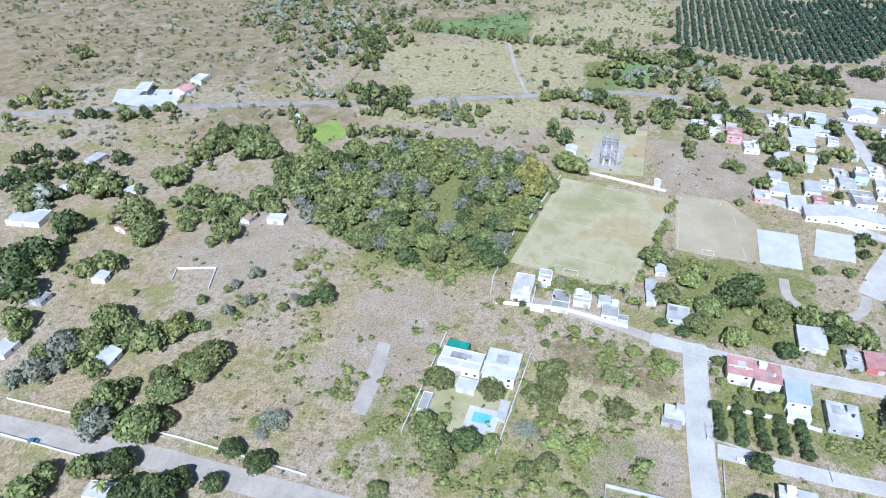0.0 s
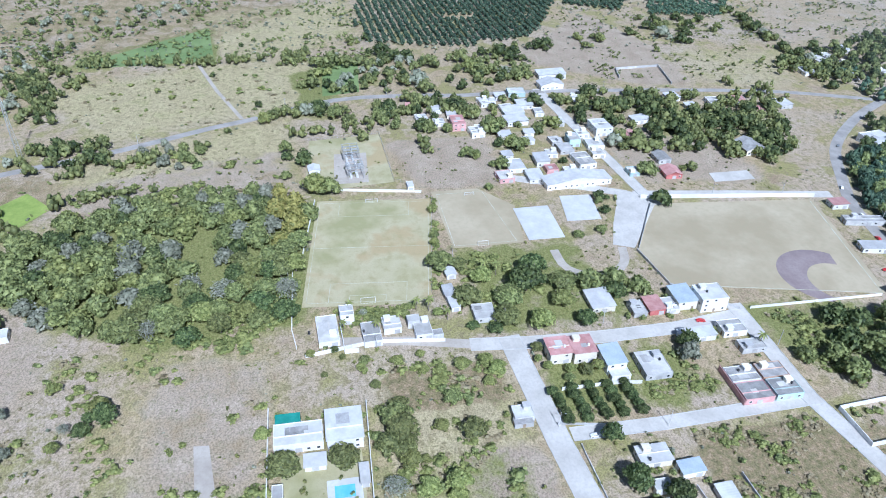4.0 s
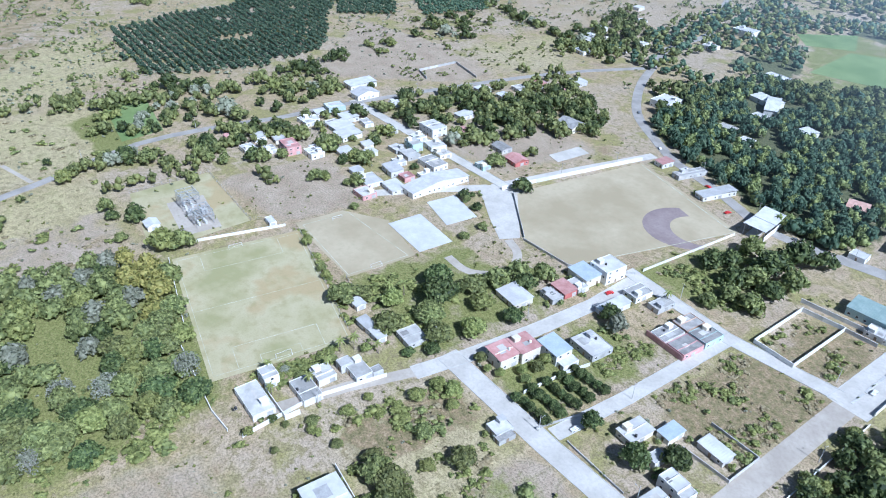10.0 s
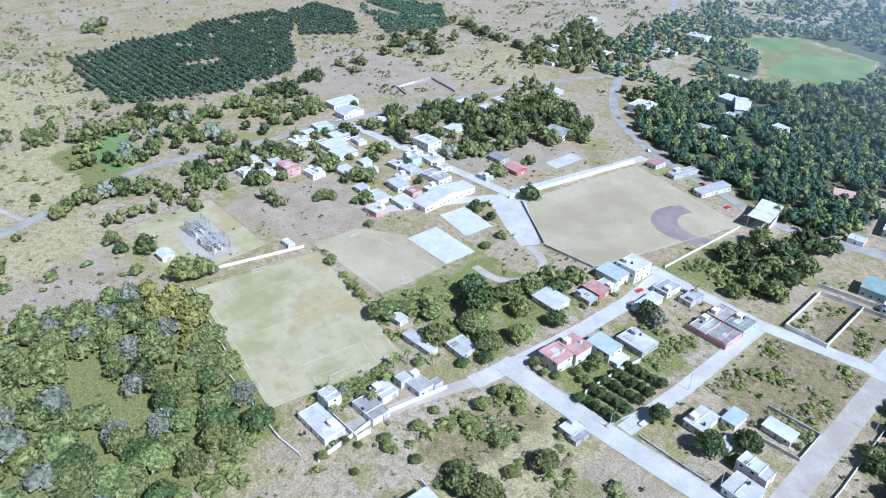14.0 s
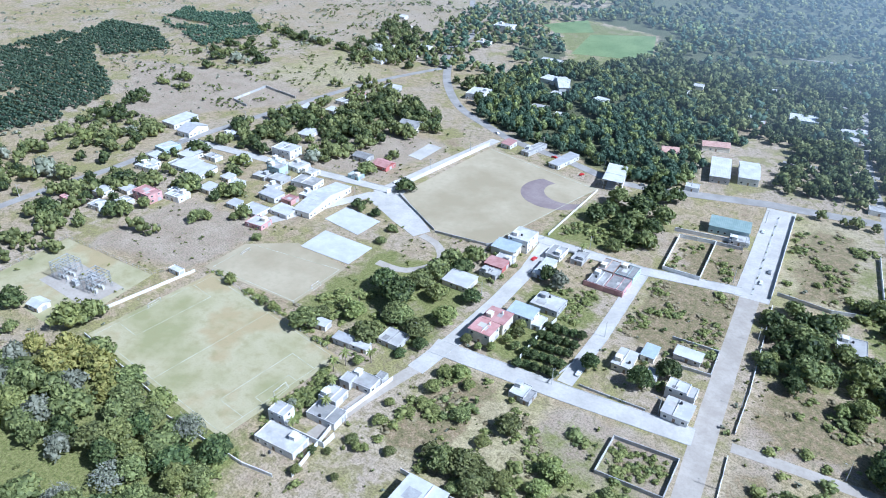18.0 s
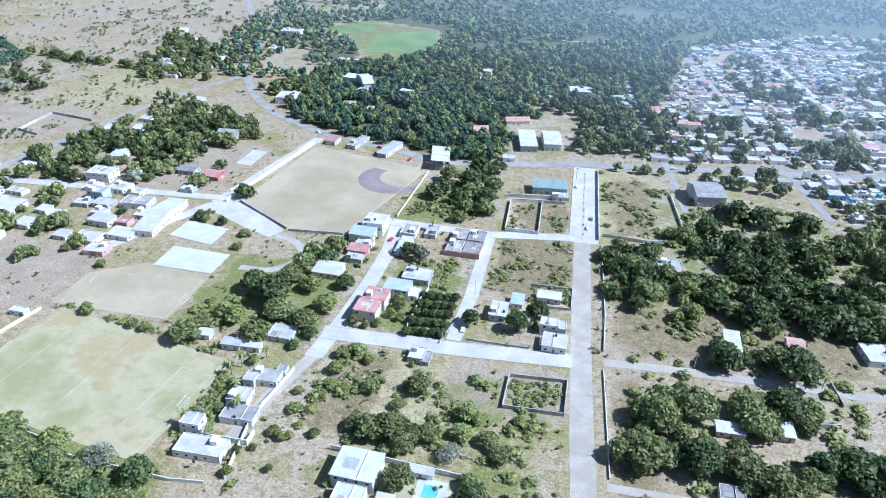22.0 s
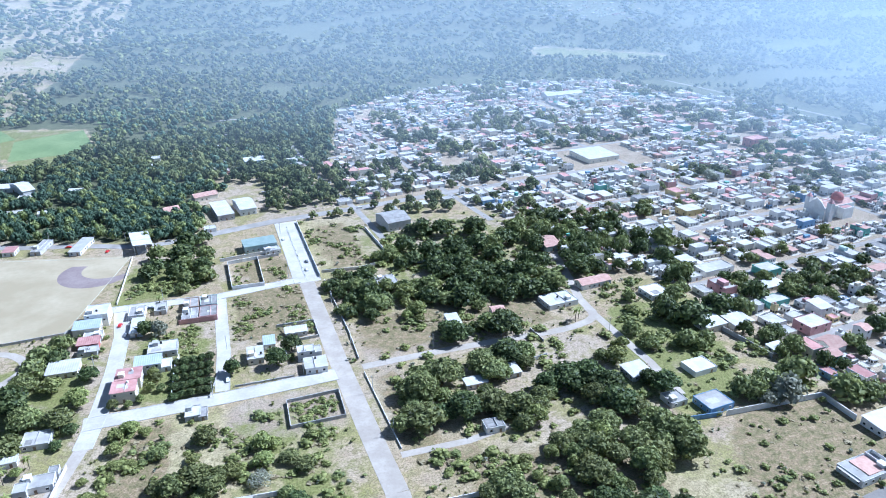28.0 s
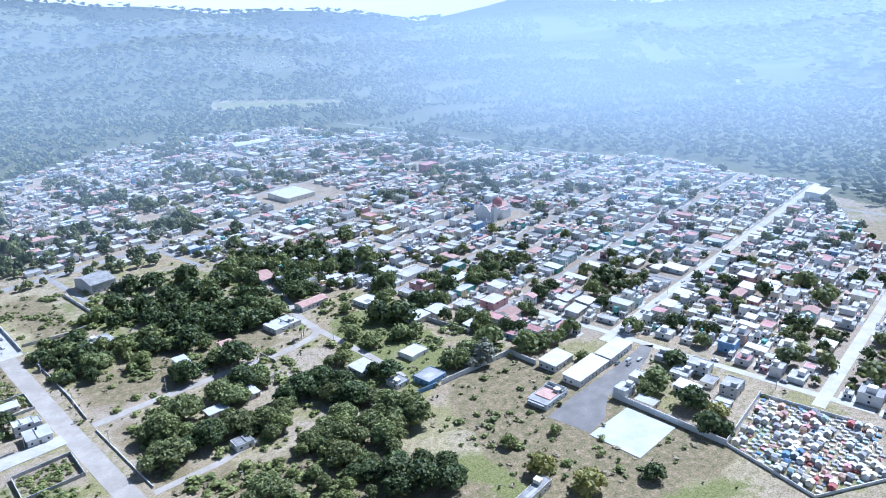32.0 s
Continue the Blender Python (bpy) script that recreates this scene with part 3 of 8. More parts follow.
# added glowing sheets that paint haze over the town, woods and hills
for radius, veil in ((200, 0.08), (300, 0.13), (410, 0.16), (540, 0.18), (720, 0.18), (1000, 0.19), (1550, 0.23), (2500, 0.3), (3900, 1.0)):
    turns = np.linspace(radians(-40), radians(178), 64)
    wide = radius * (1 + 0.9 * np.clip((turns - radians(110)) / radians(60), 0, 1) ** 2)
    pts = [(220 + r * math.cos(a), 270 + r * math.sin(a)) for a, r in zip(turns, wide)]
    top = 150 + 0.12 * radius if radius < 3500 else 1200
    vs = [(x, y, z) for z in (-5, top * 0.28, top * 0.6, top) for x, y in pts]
    # the outermost sheet is opaque and glows as pale sky behind the hills
    me = mesh_of("backdrop", vs, [(i + k, i + k + 1, i + k + 65, i + k + 64) for k in (0, 64, 128) for i in range(63)], "haze" if radius < 3500 else "sky_glow_sheet")
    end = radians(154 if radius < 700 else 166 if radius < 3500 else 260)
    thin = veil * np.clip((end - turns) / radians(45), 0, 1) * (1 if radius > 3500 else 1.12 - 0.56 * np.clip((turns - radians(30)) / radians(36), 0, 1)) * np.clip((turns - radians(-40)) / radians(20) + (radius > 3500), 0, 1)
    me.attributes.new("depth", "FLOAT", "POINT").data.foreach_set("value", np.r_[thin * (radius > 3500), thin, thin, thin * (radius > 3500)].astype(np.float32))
    tagged(new("backdrop", me), "added glowing sheet that paints pale haze into the distance", "haze", kind="structure")

# ---- roads ----
road("road", [(-121, 178), (-116, 215), (-109, 245)], 6.0, "dirt_road", "unpaved lower end of the diagonal street", z=0.07)
road("road", [(-109, 243), (-106, 270), (-104.5, 307), (-105, 345), (-110, 384)], 8.0, "concrete", "pale concrete street between houses", kerb=True)
road("road", [(-112, 262), (-47, 266), (6, 271)], 10.0, "concrete", "wide pale concrete cross street", z=0.09, kerb=True)
road("road", [(-50, 272), (-49.5, 311), (-51, 352), (-52, 384)], 6.6, "concrete", "narrow pale concrete lane beside an orchard", z=0.085, kerb=True)
road("road", [(-118, 381), (-53, 381), (-2, 391)], 8.0, "concrete", "pale concrete street along the walled lots", z=0.095, kerb=True)
road("road", [(17.5, 178), (13.5, 222), (9, 281), (2.5, 388)], 9.8, "dirt_road", "broad dusty avenue with rough edges", z=0.075)
road("road", [(3.5, 386), (-2.5, 503)], 17.0, "concrete", "concrete avenue with a planted median", z=0.1, kerb=True)
road("road", [(-66, 492), (-12, 508), (66, 521), (135, 535), (225, 548), (330, 566)], 10.0, "asphalt", "grey asphalt road along the town's edge", z=0.11)
road("road", [(-66, 492), (-105, 484), (-155, 499), (-197, 508), (-230, 524), (-267, 545), (-295, 571), (-326, 610), (-350, 650), (-385, 710), (-400, 790), (-470, 900), (-560, 1060)], 7.8, "asphalt", "winding grey asphalt main road", z=0.1, steps=3)
road("road", [(-120, -400), (-200, -262), (-250, -160), (-290, -70), (-312, -18), (-338, 50), (-366, 106), (-377, 133), (-407, 198), (-409, 260), (-404, 300), (-405, 352), (-397, 445), (-380, 560), (-352, 640)], 7.0, "asphalt", "country asphalt road through dry fields", z=0.09, steps=3)
road("road", [(-216, 384), (-383, 368), (-410, 366)], 7.5, "concrete", "pale concrete village street", z=0.085, kerb=True)
road("road", [(-231, 376), (-222, 440), (-212, 503)], 8.0, "concrete", "pale concrete street along the ball field wall", z=0.09)
road("road", [(-265, 298), (-245, 345), (-232, 372)], 8.0, "concrete", "pale concrete street in front of the school", z=0.095)
sheet("pavement", [(-238, 368), (-225, 390), (-173, 352), (-178, 341), (-200, 350), (-216, 358)], 0.12, "concrete", "broad white concrete forecourt beside the courts", "pavement")
road("road", [(-175, 345), (-160, 340), (-150, 325), (-160, 308), (-178, 306)], 5, "dirt_road", "curved dusty track by the courts", z=0.06, steps=4)
road("road", [(20, 274), (57, 277), (103, 279), (137, 280), (160, 289), (162, 312), (168, 338), (176, 380)], 5.5, "dirt_road", "pale earth lane past small houses", z=0.06, steps=3)
road("road", [(161, 300), (163, 267), (165, 236), (164, 205)], 5.0, "dirt_road", "rough earth lane between gardens", z=0.055)
road("road", [(24, 200), (55, 201), (76, 206)], 4.0, "dirt_road", "narrow earth track across a field", z=0.05)
road("road", [(60, -420), (38, -200), (28, -60), (24, 0), (19, 70), (18, 130), (17.5, 178)], 10.0, "dirt_road", "broad dusty avenue lined by a low wall", z=0.07)
road("road", [(-500, 86), (-440, 105), (-380, 128)], 3.0, "dirt_road", "faint farm track through dry grass", z=0.05)
sheet("ground_strip", [(-68.5, 123.5), (-42, 126.5), (-25, 128), (-25, 134.5), (-42, 134), (-68, 129.5)], 0.05, "dirt_road", "straight strip of pale gravel across the lot", "gravel")

# ---- playing fields ----
PITCH = [(-151, 169), (-145, 229.5), (-241, 245.5), (-247, 180)]


def quad_at(q, u, v):
    a, b, c, d = (Vector(p) for p in q)
    return (a * (1 - v) + b * v) * (1 - u) + (d * (1 - v) + c * v) * u


def field_line(q, a, b, width=0.22, parent=None, z=0.1):
    p, r = quad_at(q, *a), quad_at(q, *b)
    n = Vector((-(r - p).y, (r - p).x)).normalized() * width / 2
    pts = [tuple(p + n), tuple(p - n), tuple(r - n), tuple(r + n)]
    ar = sum(s[0] * t[1] - t[0] * s[1] for s, t in zip(pts, pts[1:] + pts[:1]))
    return child("line", slab_mesh("line", pts if ar > 0 else pts[::-1], 0.0, z, "line"), parent)


pitch = sheet("soccer_pitch", [tuple(quad_at(PITCH, u, v)) for u, v in ((-0.03, -0.03), (-0.03, 1.03), (1.03, 1.03), (1.03, -0.03))], 0.06, "pitch", "worn yellow-green grass soccer pitch with chalk lines", "pitch")
for a, b in (((0, 0), (0, 1)), ((0, 1), (1, 1)), ((1, 1), (1, 0)), ((1, 0), (0, 0)), ((0.5, 0), (0.5, 1)), ((0, 0.18), (0.16, 0.18)), ((0.16, 0.18), (0.16, 0.82)),
             ((0.16, 0.82), (0, 0.82)), ((1, 0.18), (0.84, 0.18)), ((0.84, 0.18), (0.84, 0.82)), ((0.84, 0.82), (1, 0.82)), ((0, 0.35), (0.055, 0.35)), ((0.055, 0.35), (0.055, 0.65)), ((0.055, 0.65), (0, 0.65))):
    field_line(PITCH, a, b, parent=pitch)
DUST = [(-188, 251), (-188, 292), (-228, 297), (-252, 279), (-252, 249)]
dust = sheet("dirt_pitch", DUST, 0.05, "sand", "bare dusty training pitch with two goals", "pitch")
DQ = [(-190, 252), (-190, 288), (-248, 281), (-248, 252)]
for a, b in (((0, 0), (0, 1)), ((0, 1), (1, 1)), ((1, 1), (1, 0)), ((1, 0), (0, 0))):
    field_line(DQ, a, b, 0.3, parent=dust, z=0.08)
ball = sheet("ball_field", [(-137, 357), (-113, 467), (-208, 487), (-218, 379), (-170, 352)], 0.055, "sand", "dusty tan baseball field with worn grass", "field")
arc = [(-133 + 24 * math.cos(k), 443 + 24 * math.sin(k)) for k in np.linspace(radians(138), radians(338), 30)]
arc += [(-126 + 17 * math.cos(k), 448 + 16 * math.sin(k)) for k in np.linspace(radians(318), radians(148), 24)]
child("infield", slab_mesh("infield", arc, 0, 0.09, "infield"), ball, "dark purple-brown infield earth")
BQ = [(-137, 360), (-114, 464), (-206, 484), (-214, 382)]
for a, b in (((0, 0), (0, 1)), ((0, 1), (1, 1))):
    field_line(BQ, a, b, 0.45, parent=ball, z=0.1)
sheet("sports_court", [(-224.5, 295), (-189.5, 295), (-189.5, 316.5), (-225, 317)], 0.2, "slab", "bright white concrete sports court", "court")
sheet("sports_court", [(-235, 328), (-206, 323.5), (-205, 344.5), (-234, 348)], 0.18, "slab", "white concrete court beside the school", "court")
sheet("concrete_pad", [(194.6, 100.1), (196.4, 73.0), (229.2, 75.6), (227.6, 102.0)], 0.25, "slab", "bright square concrete slab on a bare lot", "slab")
sheet("concrete_pad", [(-238, 436), (-250, 438), (-250, 466), (-238, 465)], 0.15, "concrete", "old pale concrete pad in rough grass", "slab")
sheet("parking_lot", [(196, 101), (210, 103), (229, 115), (274, 123), (297, 132), (292, 137), (261, 132), (237, 130), (210, 127), (192, 124)], 0.06, "tar", "grey asphalt yard with parked cars", "yard")
sheet("yard", [(-263, -119), (-299, -136), (-284, -186), (-258, -172)], 0.08, "slab", "white paved filling station yard", "yard")
sheet("meadow", [(-268, 772), (-284, 866), (-217, 906), (-192, 817), (-195, 794)], 0.1, "meadow", "bright green irrigated meadow in the woods", "meadow")
sheet("meadow", [(-354, 879), (-317, 936), (-285, 878), (-322, 848)], 0.1, "meadow", "green meadow beside the woods", "meadow")
sheet("meadow", [(-207, 941), (-208, 1017), (-183, 1006), (-172, 944)], 0.1, "meadow", "small green meadow in the woods", "meadow")
sheet("meadow", [(-515, -14), (-606, 86), (-510, 98), (-503, -8)], 0.1, "meadow", "green crop field between hedges", "field")
sheet("meadow", [(-416, 189), (-422, 219), (-500, 224), (-485, 192)], 0.1, "meadow", "small green garden plot behind the village", "field")
sheet("meadow", [(-285, 5), (-264, 24), (-243, 10), (-262, -14)], 0.08, "lime", "vivid green patch beside a house", "field")


# ---- houses ----
WIN_FRAME = hoop("window", 1.4, 1.3, -0.06, 0.1, 0.1, "white")
WIN_FRAME.transform(Matrix.Translation((0, 0.0, 0.65)) @ Matrix.Rotation(math.pi / 2, 4, "X"))
WIN_PANE = boxes("pane", [(-0.61, 0.0, 0.09, 0.61, 0.05, 1.2)], "glass")
WIN_FAR = boxes("window", [(-0.6, -0.02, 0.05, 0.6, 0.06, 1.25)], "glass")
DOOR = boxes("door", [(-0.5, -0.05, 0, 0.5, 0.08, 2.05), (-0.58, -0.07, 0, -0.5, 0.08, 2.12), (0.5, -0.07, 0, 0.58, 0.08, 2.12)], "wood")
GATE = boxes("garage_door", [(-1.3, -0.05, 0, 1.3, 0.08, 2.3), (-1.3, -0.07, 0.7, 1.3, -0.05, 0.76), (-1.3, -0.07, 1.5, 1.3, -0.05, 1.56)], "grey")
rnd = random.Random(7)


def ring(w, d, z0, z1, t):
    x, y = w / 2, d / 2
    return [(-x, -y, z0, x, -y + t, z1), (-x, y - t, z0, x, y, z1), (-x, -y + t, z0, -x + t, y - t, z1), (x - t, -y + t, z0, x, y - t, z1)]


def corrugated(w, d, z, rise, over, mat, name="roof"):
    """A single-pitch sheet roof with real ribs along the slope."""
    n = max(6, int((w + 2 * over) / 0.55))
    vs, fs = [], []
    for k in range(n + 1):
        x = -w / 2 - over + (w + 2 * over) * k / n
        up = 0.05 if k % 2 else 0.0
        for y, zz in ((-d / 2 - over, z), (d / 2 + over, z + rise)):
            vs += [(x, y, zz + up), (x, y, zz + up - 0.08)]
    for k in range(n):
        a, b = 4 * k, 4 * k + 4
        fs += [(a, b, b + 2, a + 2), (b + 1, a + 1, a + 3, b + 3), (a, a + 1, b + 1, b), (a + 2, b + 2, b + 3, a + 3)]
    fs += [(0, 2, 3, 1), (4 * n, 4 * n + 1, 4 * n + 3, 4 * n + 2)]
    return mesh_of(name, vs, fs, mat)


def gable(w, d, z, rise, over, mat, name="roof"):
    """Two slopes in one closed shell, its courses as small steps."""
    x, n, half = w / 2 + over, 5, d / 2 + over
    line = []
    for k in range(n):
        line += [(-half * (1 - k / n), z + rise * k / n + 0.04), (-half * (1 - (k + 1) / n), z + rise * (k + 1) / n)]
    line += [(-y, zz) for y, zz in line[-2::-1]]
    line += [(half, z - 0.14), (0.0, z + rise - 0.16), (-half, z - 0.14)]
    m = len(line)
    vs = [(sx * x, y, zz) for sx in (-1, 1) for y, zz in line]
    fs = [(i, m + i, m + (i + 1) % m, (i + 1) % m) for i in range(m)] + [tuple(range(m)), tuple(range(2 * m - 1, m - 1, -1))]
    return mesh_of(name, vs, fs, mat)


def openings(parent, w, d, h, storeys, density=1.0, door=True, far=False, r=rnd):
    """Windows round the walls, storey by storey, and a door."""
    per = h / storeys
    for side, (length, depth) in enumerate(((w, d), (d, w), (w, d), (d, w))):
        turn = Matrix.Rotation(side * math.pi / 2, 4, "Z")
        n = max(1, int(length / 3.6 * density))
        for s in range(storeys):
            for k in range(n):
                x = (k + 0.5) / n * length - length / 2
                if door and s == 0 and k == n // 2 and side in (0, 1):
                    child("door" if side == 0 or per < 2.7 else "garage_door", DOOR if side == 0 or per < 2.7 else GATE, parent, at=turn @ Matrix.Translation((x, -depth / 2 - 0.03, 0.0)))
                    continue
                if r.random() < 0.25:
                    continue
                if far:
                    child("window", WIN_FAR, parent, at=turn @ Matrix.Translation((x, -depth / 2 - 0.03, s * per + min(1.0, per - 1.7))))
                    continue
                win = child("window", WIN_FRAME, parent, at=turn @ Matrix.Translation((x, -depth / 2 - 0.03, s * per + min(1.0, per - 1.7))))
                child("pane", WIN_PANE, win)


HOMES = []


def house(x, y, w, d, h, rot=0.0, wall="white", roof="flat", rmat="roof_slab", storeys=1, label="white rendered house with a flat concrete roof", windows=1.0, group="", category="house", far=False):
    e = thing("house", pose(x, y, 0, 0, 0, rot), label, category, group)
    take(x, y, w + 1, d + 1, rot)
    HOMES.append((x, y, w, d, rot, far))
    if roof == "flat":
        child("wall", hoop("wall", w, d, -0.3, h, 0.18, wall), e)
        child("roof", boxes("roof", [(-w / 2 + 0.18, -d / 2 + 0.18, h - 0.55, w / 2 - 0.18, d / 2 - 0.18, h - 0.3)], rmat), e)
    elif roof == "slab":
        child("wall", hoop("wall", w, d, -0.3, h, 0.18, wall), e)
        child("roof", boxes("roof", [(-w / 2 - 0.45, -d / 2 - 0.45, h, w / 2 + 0.45, d / 2 + 0.45, h + 0.18)], rmat), e)
    elif roof == "sheet":
        child("wall", hoop("wall", w, d, -0.3, h - 0.1, 0.18, wall), e)
        child("roof", corrugated(w, d, h, min(0.9, d * 0.07), 0.4, rmat), e)
    else:
        child("wall", hoop("wall", w, d, -0.3, h, 0.18, wall), e)
        rise = min(d * 0.2, 3.2)
        for sx in (-1, 1):
            vs = [(sx * (w / 2 - dx), yy, zz) for dx in (0, 0.18) for yy, zz in ((-d / 2, h), (d / 2, h), (0, h + rise))]
            child("gable_wall", mesh_of("gable_wall", vs, [(0, 2, 1), (3, 4, 5), (0, 1, 4, 3), (1, 2, 5, 4), (2, 0, 3, 5)], wall), e)
        child("roof", gable(w, d, h + 0.05, rise, 0.5, rmat), e)
    openings(e, w, d, h, storeys, windows, far=far)
    if roof in ("flat", "slab") and w * d > 50 and not far:
        r, z = random.Random(int(x * 7 + y * 13)), h - 0.3 if roof == "flat" else h + 0.18
        for _ in range(r.choice([1, 2, 2])):
            a, b, c, f = r.uniform(-w * 0.4, 0), r.uniform(-d * 0.4, 0), r.uniform(w * 0.2, w * 0.4), r.uniform(d * 0.2, d * 0.4)
            child("roof_patch", boxes("roof_patch", [(a, b, z, a + c, b + f, z + 0.03 + 0.012 * r.random())], r.choice(["roof_dark", "roof_slab", "grey", "concrete"])), e)
        if r.random() < 0.6:
            a, b = r.choice([-1, 1]) * w * 0.25, r.choice([-1, 1]) * d * 0.22
            child("stair_hut", boxes("stair_hut", [(a - 1.3, b - 1.5, z - 0.02, a + 1.3, b + 1.5, z + 1.9), (a - 1.5, b - 1.7, z + 1.9, a + 1.5, b + 1.7, z + 2.05)], wall if wall in ("white", "cream", "grey") else "cream"), e)
        if r.random() < 0.5:
            k = r.uniform(-0.1, 0.15) * w
            child("parapet", boxes("parapet", [(k, -d / 2 + 0.2, z - 0.02, k + 0.15, d / 2 - 0.2, z + 0.45)], wall), e)
    return e


TANK_BODY, TANK_LID = None, None


def make_tank():
    global TANK_BODY, TANK_LID
    bm = bmesh.new()
    bmesh.ops.create_cone(bm, cap_ends=True, segments=14, radius1=0.55, radius2=0.55, depth=1.0, matrix=Matrix.Translation((0, 0, 0.5)))
    bmesh.ops.create_cone(bm, cap_ends=True, segments=14, radius1=0.55, radius2=0.25, depth=0.25, matrix=Matrix.Translation((0, 0, 1.125)))
    TANK_BODY = bpy.data.meshes.new("tank_body")
    bm.to_mesh(TANK_BODY)
    TANK_BODY.materials.append(M["tank"])
    TANK_LID = TANK_BODY.copy()
    TANK_LID.materials[0] = M["white"]


make_tank()


def water_tank(x, y, z, white=False):
    e = thing("water_tank", pose(x, y, z), ("white" if white else "black") + " plastic water tank standing on a roof", "water tank", "roof water tanks")
    child("tank_body", TANK_LID if white else TANK_BODY, e)
    child("stand", boxes("stand", [(-0.6, -0.6, -0.02, 0.6, 0.6, 0.0)], "grey"), e)


def wall_run(pts, h, mat="grey", label="grey concrete block wall", t=0.25, name="garden_wall", posts=True):
    """A free-standing wall along a line, with its panels and posts as parts."""
    e = thing(name, pose(*pts[0], 0), label, "wall")
    o = Vector(pts[0])
    for p, q in zip(pts, pts[1:]):
        a, b = Vector(p) - o, Vector(q) - o
        n = max(1, round((b - a).length / 12))
        for k in range(n):
            s, r = a.lerp(b, k / n), a.lerp(b, (k + 1) / n)
            ln, an = (r - s).length, math.atan2((r - s).y, (r - s).x)
            m = Matrix.Translation((s.x, s.y, 0)) @ Matrix.Rotation(an, 4, "Z")
            child("panel", boxes("panel", [(0, -t / 2, -0.3, ln, t / 2, h), (0, -t / 2 - 0.04, h, ln, t / 2 + 0.04, h + 0.08)], mat), e, at=m)
            if posts:
                child("post", boxes("post", [(-0.18, -t / 2 - 0.06, -0.3, 0.18, t / 2 + 0.06, h + 0.15)], mat), e, at=m)
    return e


FLAT, SHEETL, TILE = "house with a flat concrete roof", "house under a corrugated metal roof", "house with a red tile roof"
# blocks round the orchard lane
house(-95.5, 280.5, 11, 10, 6.2, 0, "cream", "slab", "roof_red", 2, "two-storey cream house with a red coated roof")
house(-94.5, 291.6, 11.5, 10.4, 6.4, 0, "cream", "slab", "roof_red", 2, "two-storey house with a bright red roof beside its twin")
house(-86.5, 303, 13, 9, 6, 0, "white", "sheet", "metal_blue", 2, "two-storey white house under a blue metal roof")
house(-78, 303.5, 5, 9, 3, 0, "white", "flat", "roof_white", 1, "low white annex with a terrace roof")
house(-81, 320.5, 15, 12.5, 3.6, 0, "grey", "flat", "roof_slab", 1, "unpainted grey house with patched flat roof")
house(-68.5, 357, 9, 13.6, 3.2, 0, "white", "flat", "roof_dark", 1, "low house with a dark flat roof and pale parapet")
house(-58, 357, 10, 13.6, 3.4, 0, "pink", "flat", "roof_dark", 1, "low house with a red side wall")
house(-68.5, 371.2, 9, 12.6, 3.4, 0, "orange", "flat", "roof_dark", 1, "low orange house with a flat roof")
house(-58, 371.2, 10, 12.6, 3.6, 0, "aqua", "flat", "roof_dark", 1, "low aqua house with a dark flat roof")
house(-129, 313.5, 15, 11.5, 3.2, 0, "cream", "sheet", "metal_roof", 1, "long cream house under a grey metal roof")
house(-128.8, 254, 11.5, 10.5, 3, 0, "grey", "flat", "roof_slab", 1, "small bare block house with a stained roof")
house(-124, 355.5, 14, 10, 5, 0, "cream", "sheet", "metal_blue", 2, "two-storey house under a blue-grey metal roof")
house(-120, 368, 12.5, 14, 8, 0, "white", "flat", "roof_white", 3, "white three-storey concrete building, unfinished top floor")
house(-121, 339, 11, 8, 3.2, 0, "red", "sheet", "roof_red", 1, "low house with a red roof")
house(-120, 330, 10, 7, 3.0, 0, "grey", "flat", "roof_slab", 1, "low grey house with a flat roof")
house(-120, 347, 10, 7, 3.0, 0, "white", "flat", "roof_slab", 1, "low white house with a flat roof")
house(-97, 350, 6.5, 17, 3, 0, "white", "sheet", "metal_white", 1, "long shed under a white metal roof")
house(-99, 369, 9, 12, 3.4, 0, "white", "flat", "roof_slab", 1, "white house with a cluttered flat roof")
house(-86, 372, 7, 12, 3.0, 0, "grey", "flat", "roof_slab", 1, "grey house with a stained flat roof")
house(-63, 255, 7, 8.5, 3, 0, "grey", "flat", "roof_white", 1, "small unfinished block house with a white roof")
house(-58.5, 254, 4, 8, 2.4, 0, "grey", "flat", "roof_dark", 1, "roofless grey block shell", windows=0.3)
house(-33, 299, 8, 12.5, 3.6, 0, "cream", "slab", "roof_white", 1, "house with a white roof slab and pale porch")
house(-25.3, 311, 6, 9, 3, 0, "white", "sheet", "metal_blue", 1, "small shed under a pale metal roof")
house(-19.5, 296.5, 5, 7, 3.2, 0, "white", "flat", "roof_white", 1, "small white cube house")
house(-7, 291.5, 9, 7, 6, 0, "white", "flat", "roof_white", 2, "two-storey white house with a bright roof")
house(-0.8, 291.5, 3.4, 7, 5, 0, "white", "flat", "roof_slab", 2, "open white stair tower beside the house")
house(-3.3, 280, 11, 10.5, 3.6, 0, "white", "slab", "roof_white", 1, "white house with an overhanging flat roof")
house(-10, 319, 12, 6.5, 3, 0, "grey", "sheet", "metal_white", 1, "long shed under a white metal roof")
house(-24.4, 455, 23, 13, 5, 8, "aqua", "sheet", "metal_green", 1, "long hall under a teal metal roof")
house(-16, 444, 11, 8, 3.2, 8, "white", "flat", "roof_white", 1, "white annex with a bright flat roof")
house(-51, 539, 13, 34, 5, 12, "grey", "sheet", "metal_roof", 1, "tall grey hall under a metal roof", category="hall")
house(-33, 545, 13, 30, 5.4, 12, "white", "gable", "metal_white", 1, "tall white hall with a pitched metal roof", category="hall")
house(-150, 492, 8, 26, 3.2, -12, "white", "sheet", "metal_roof", 1, "low white dugout and shops along the field")
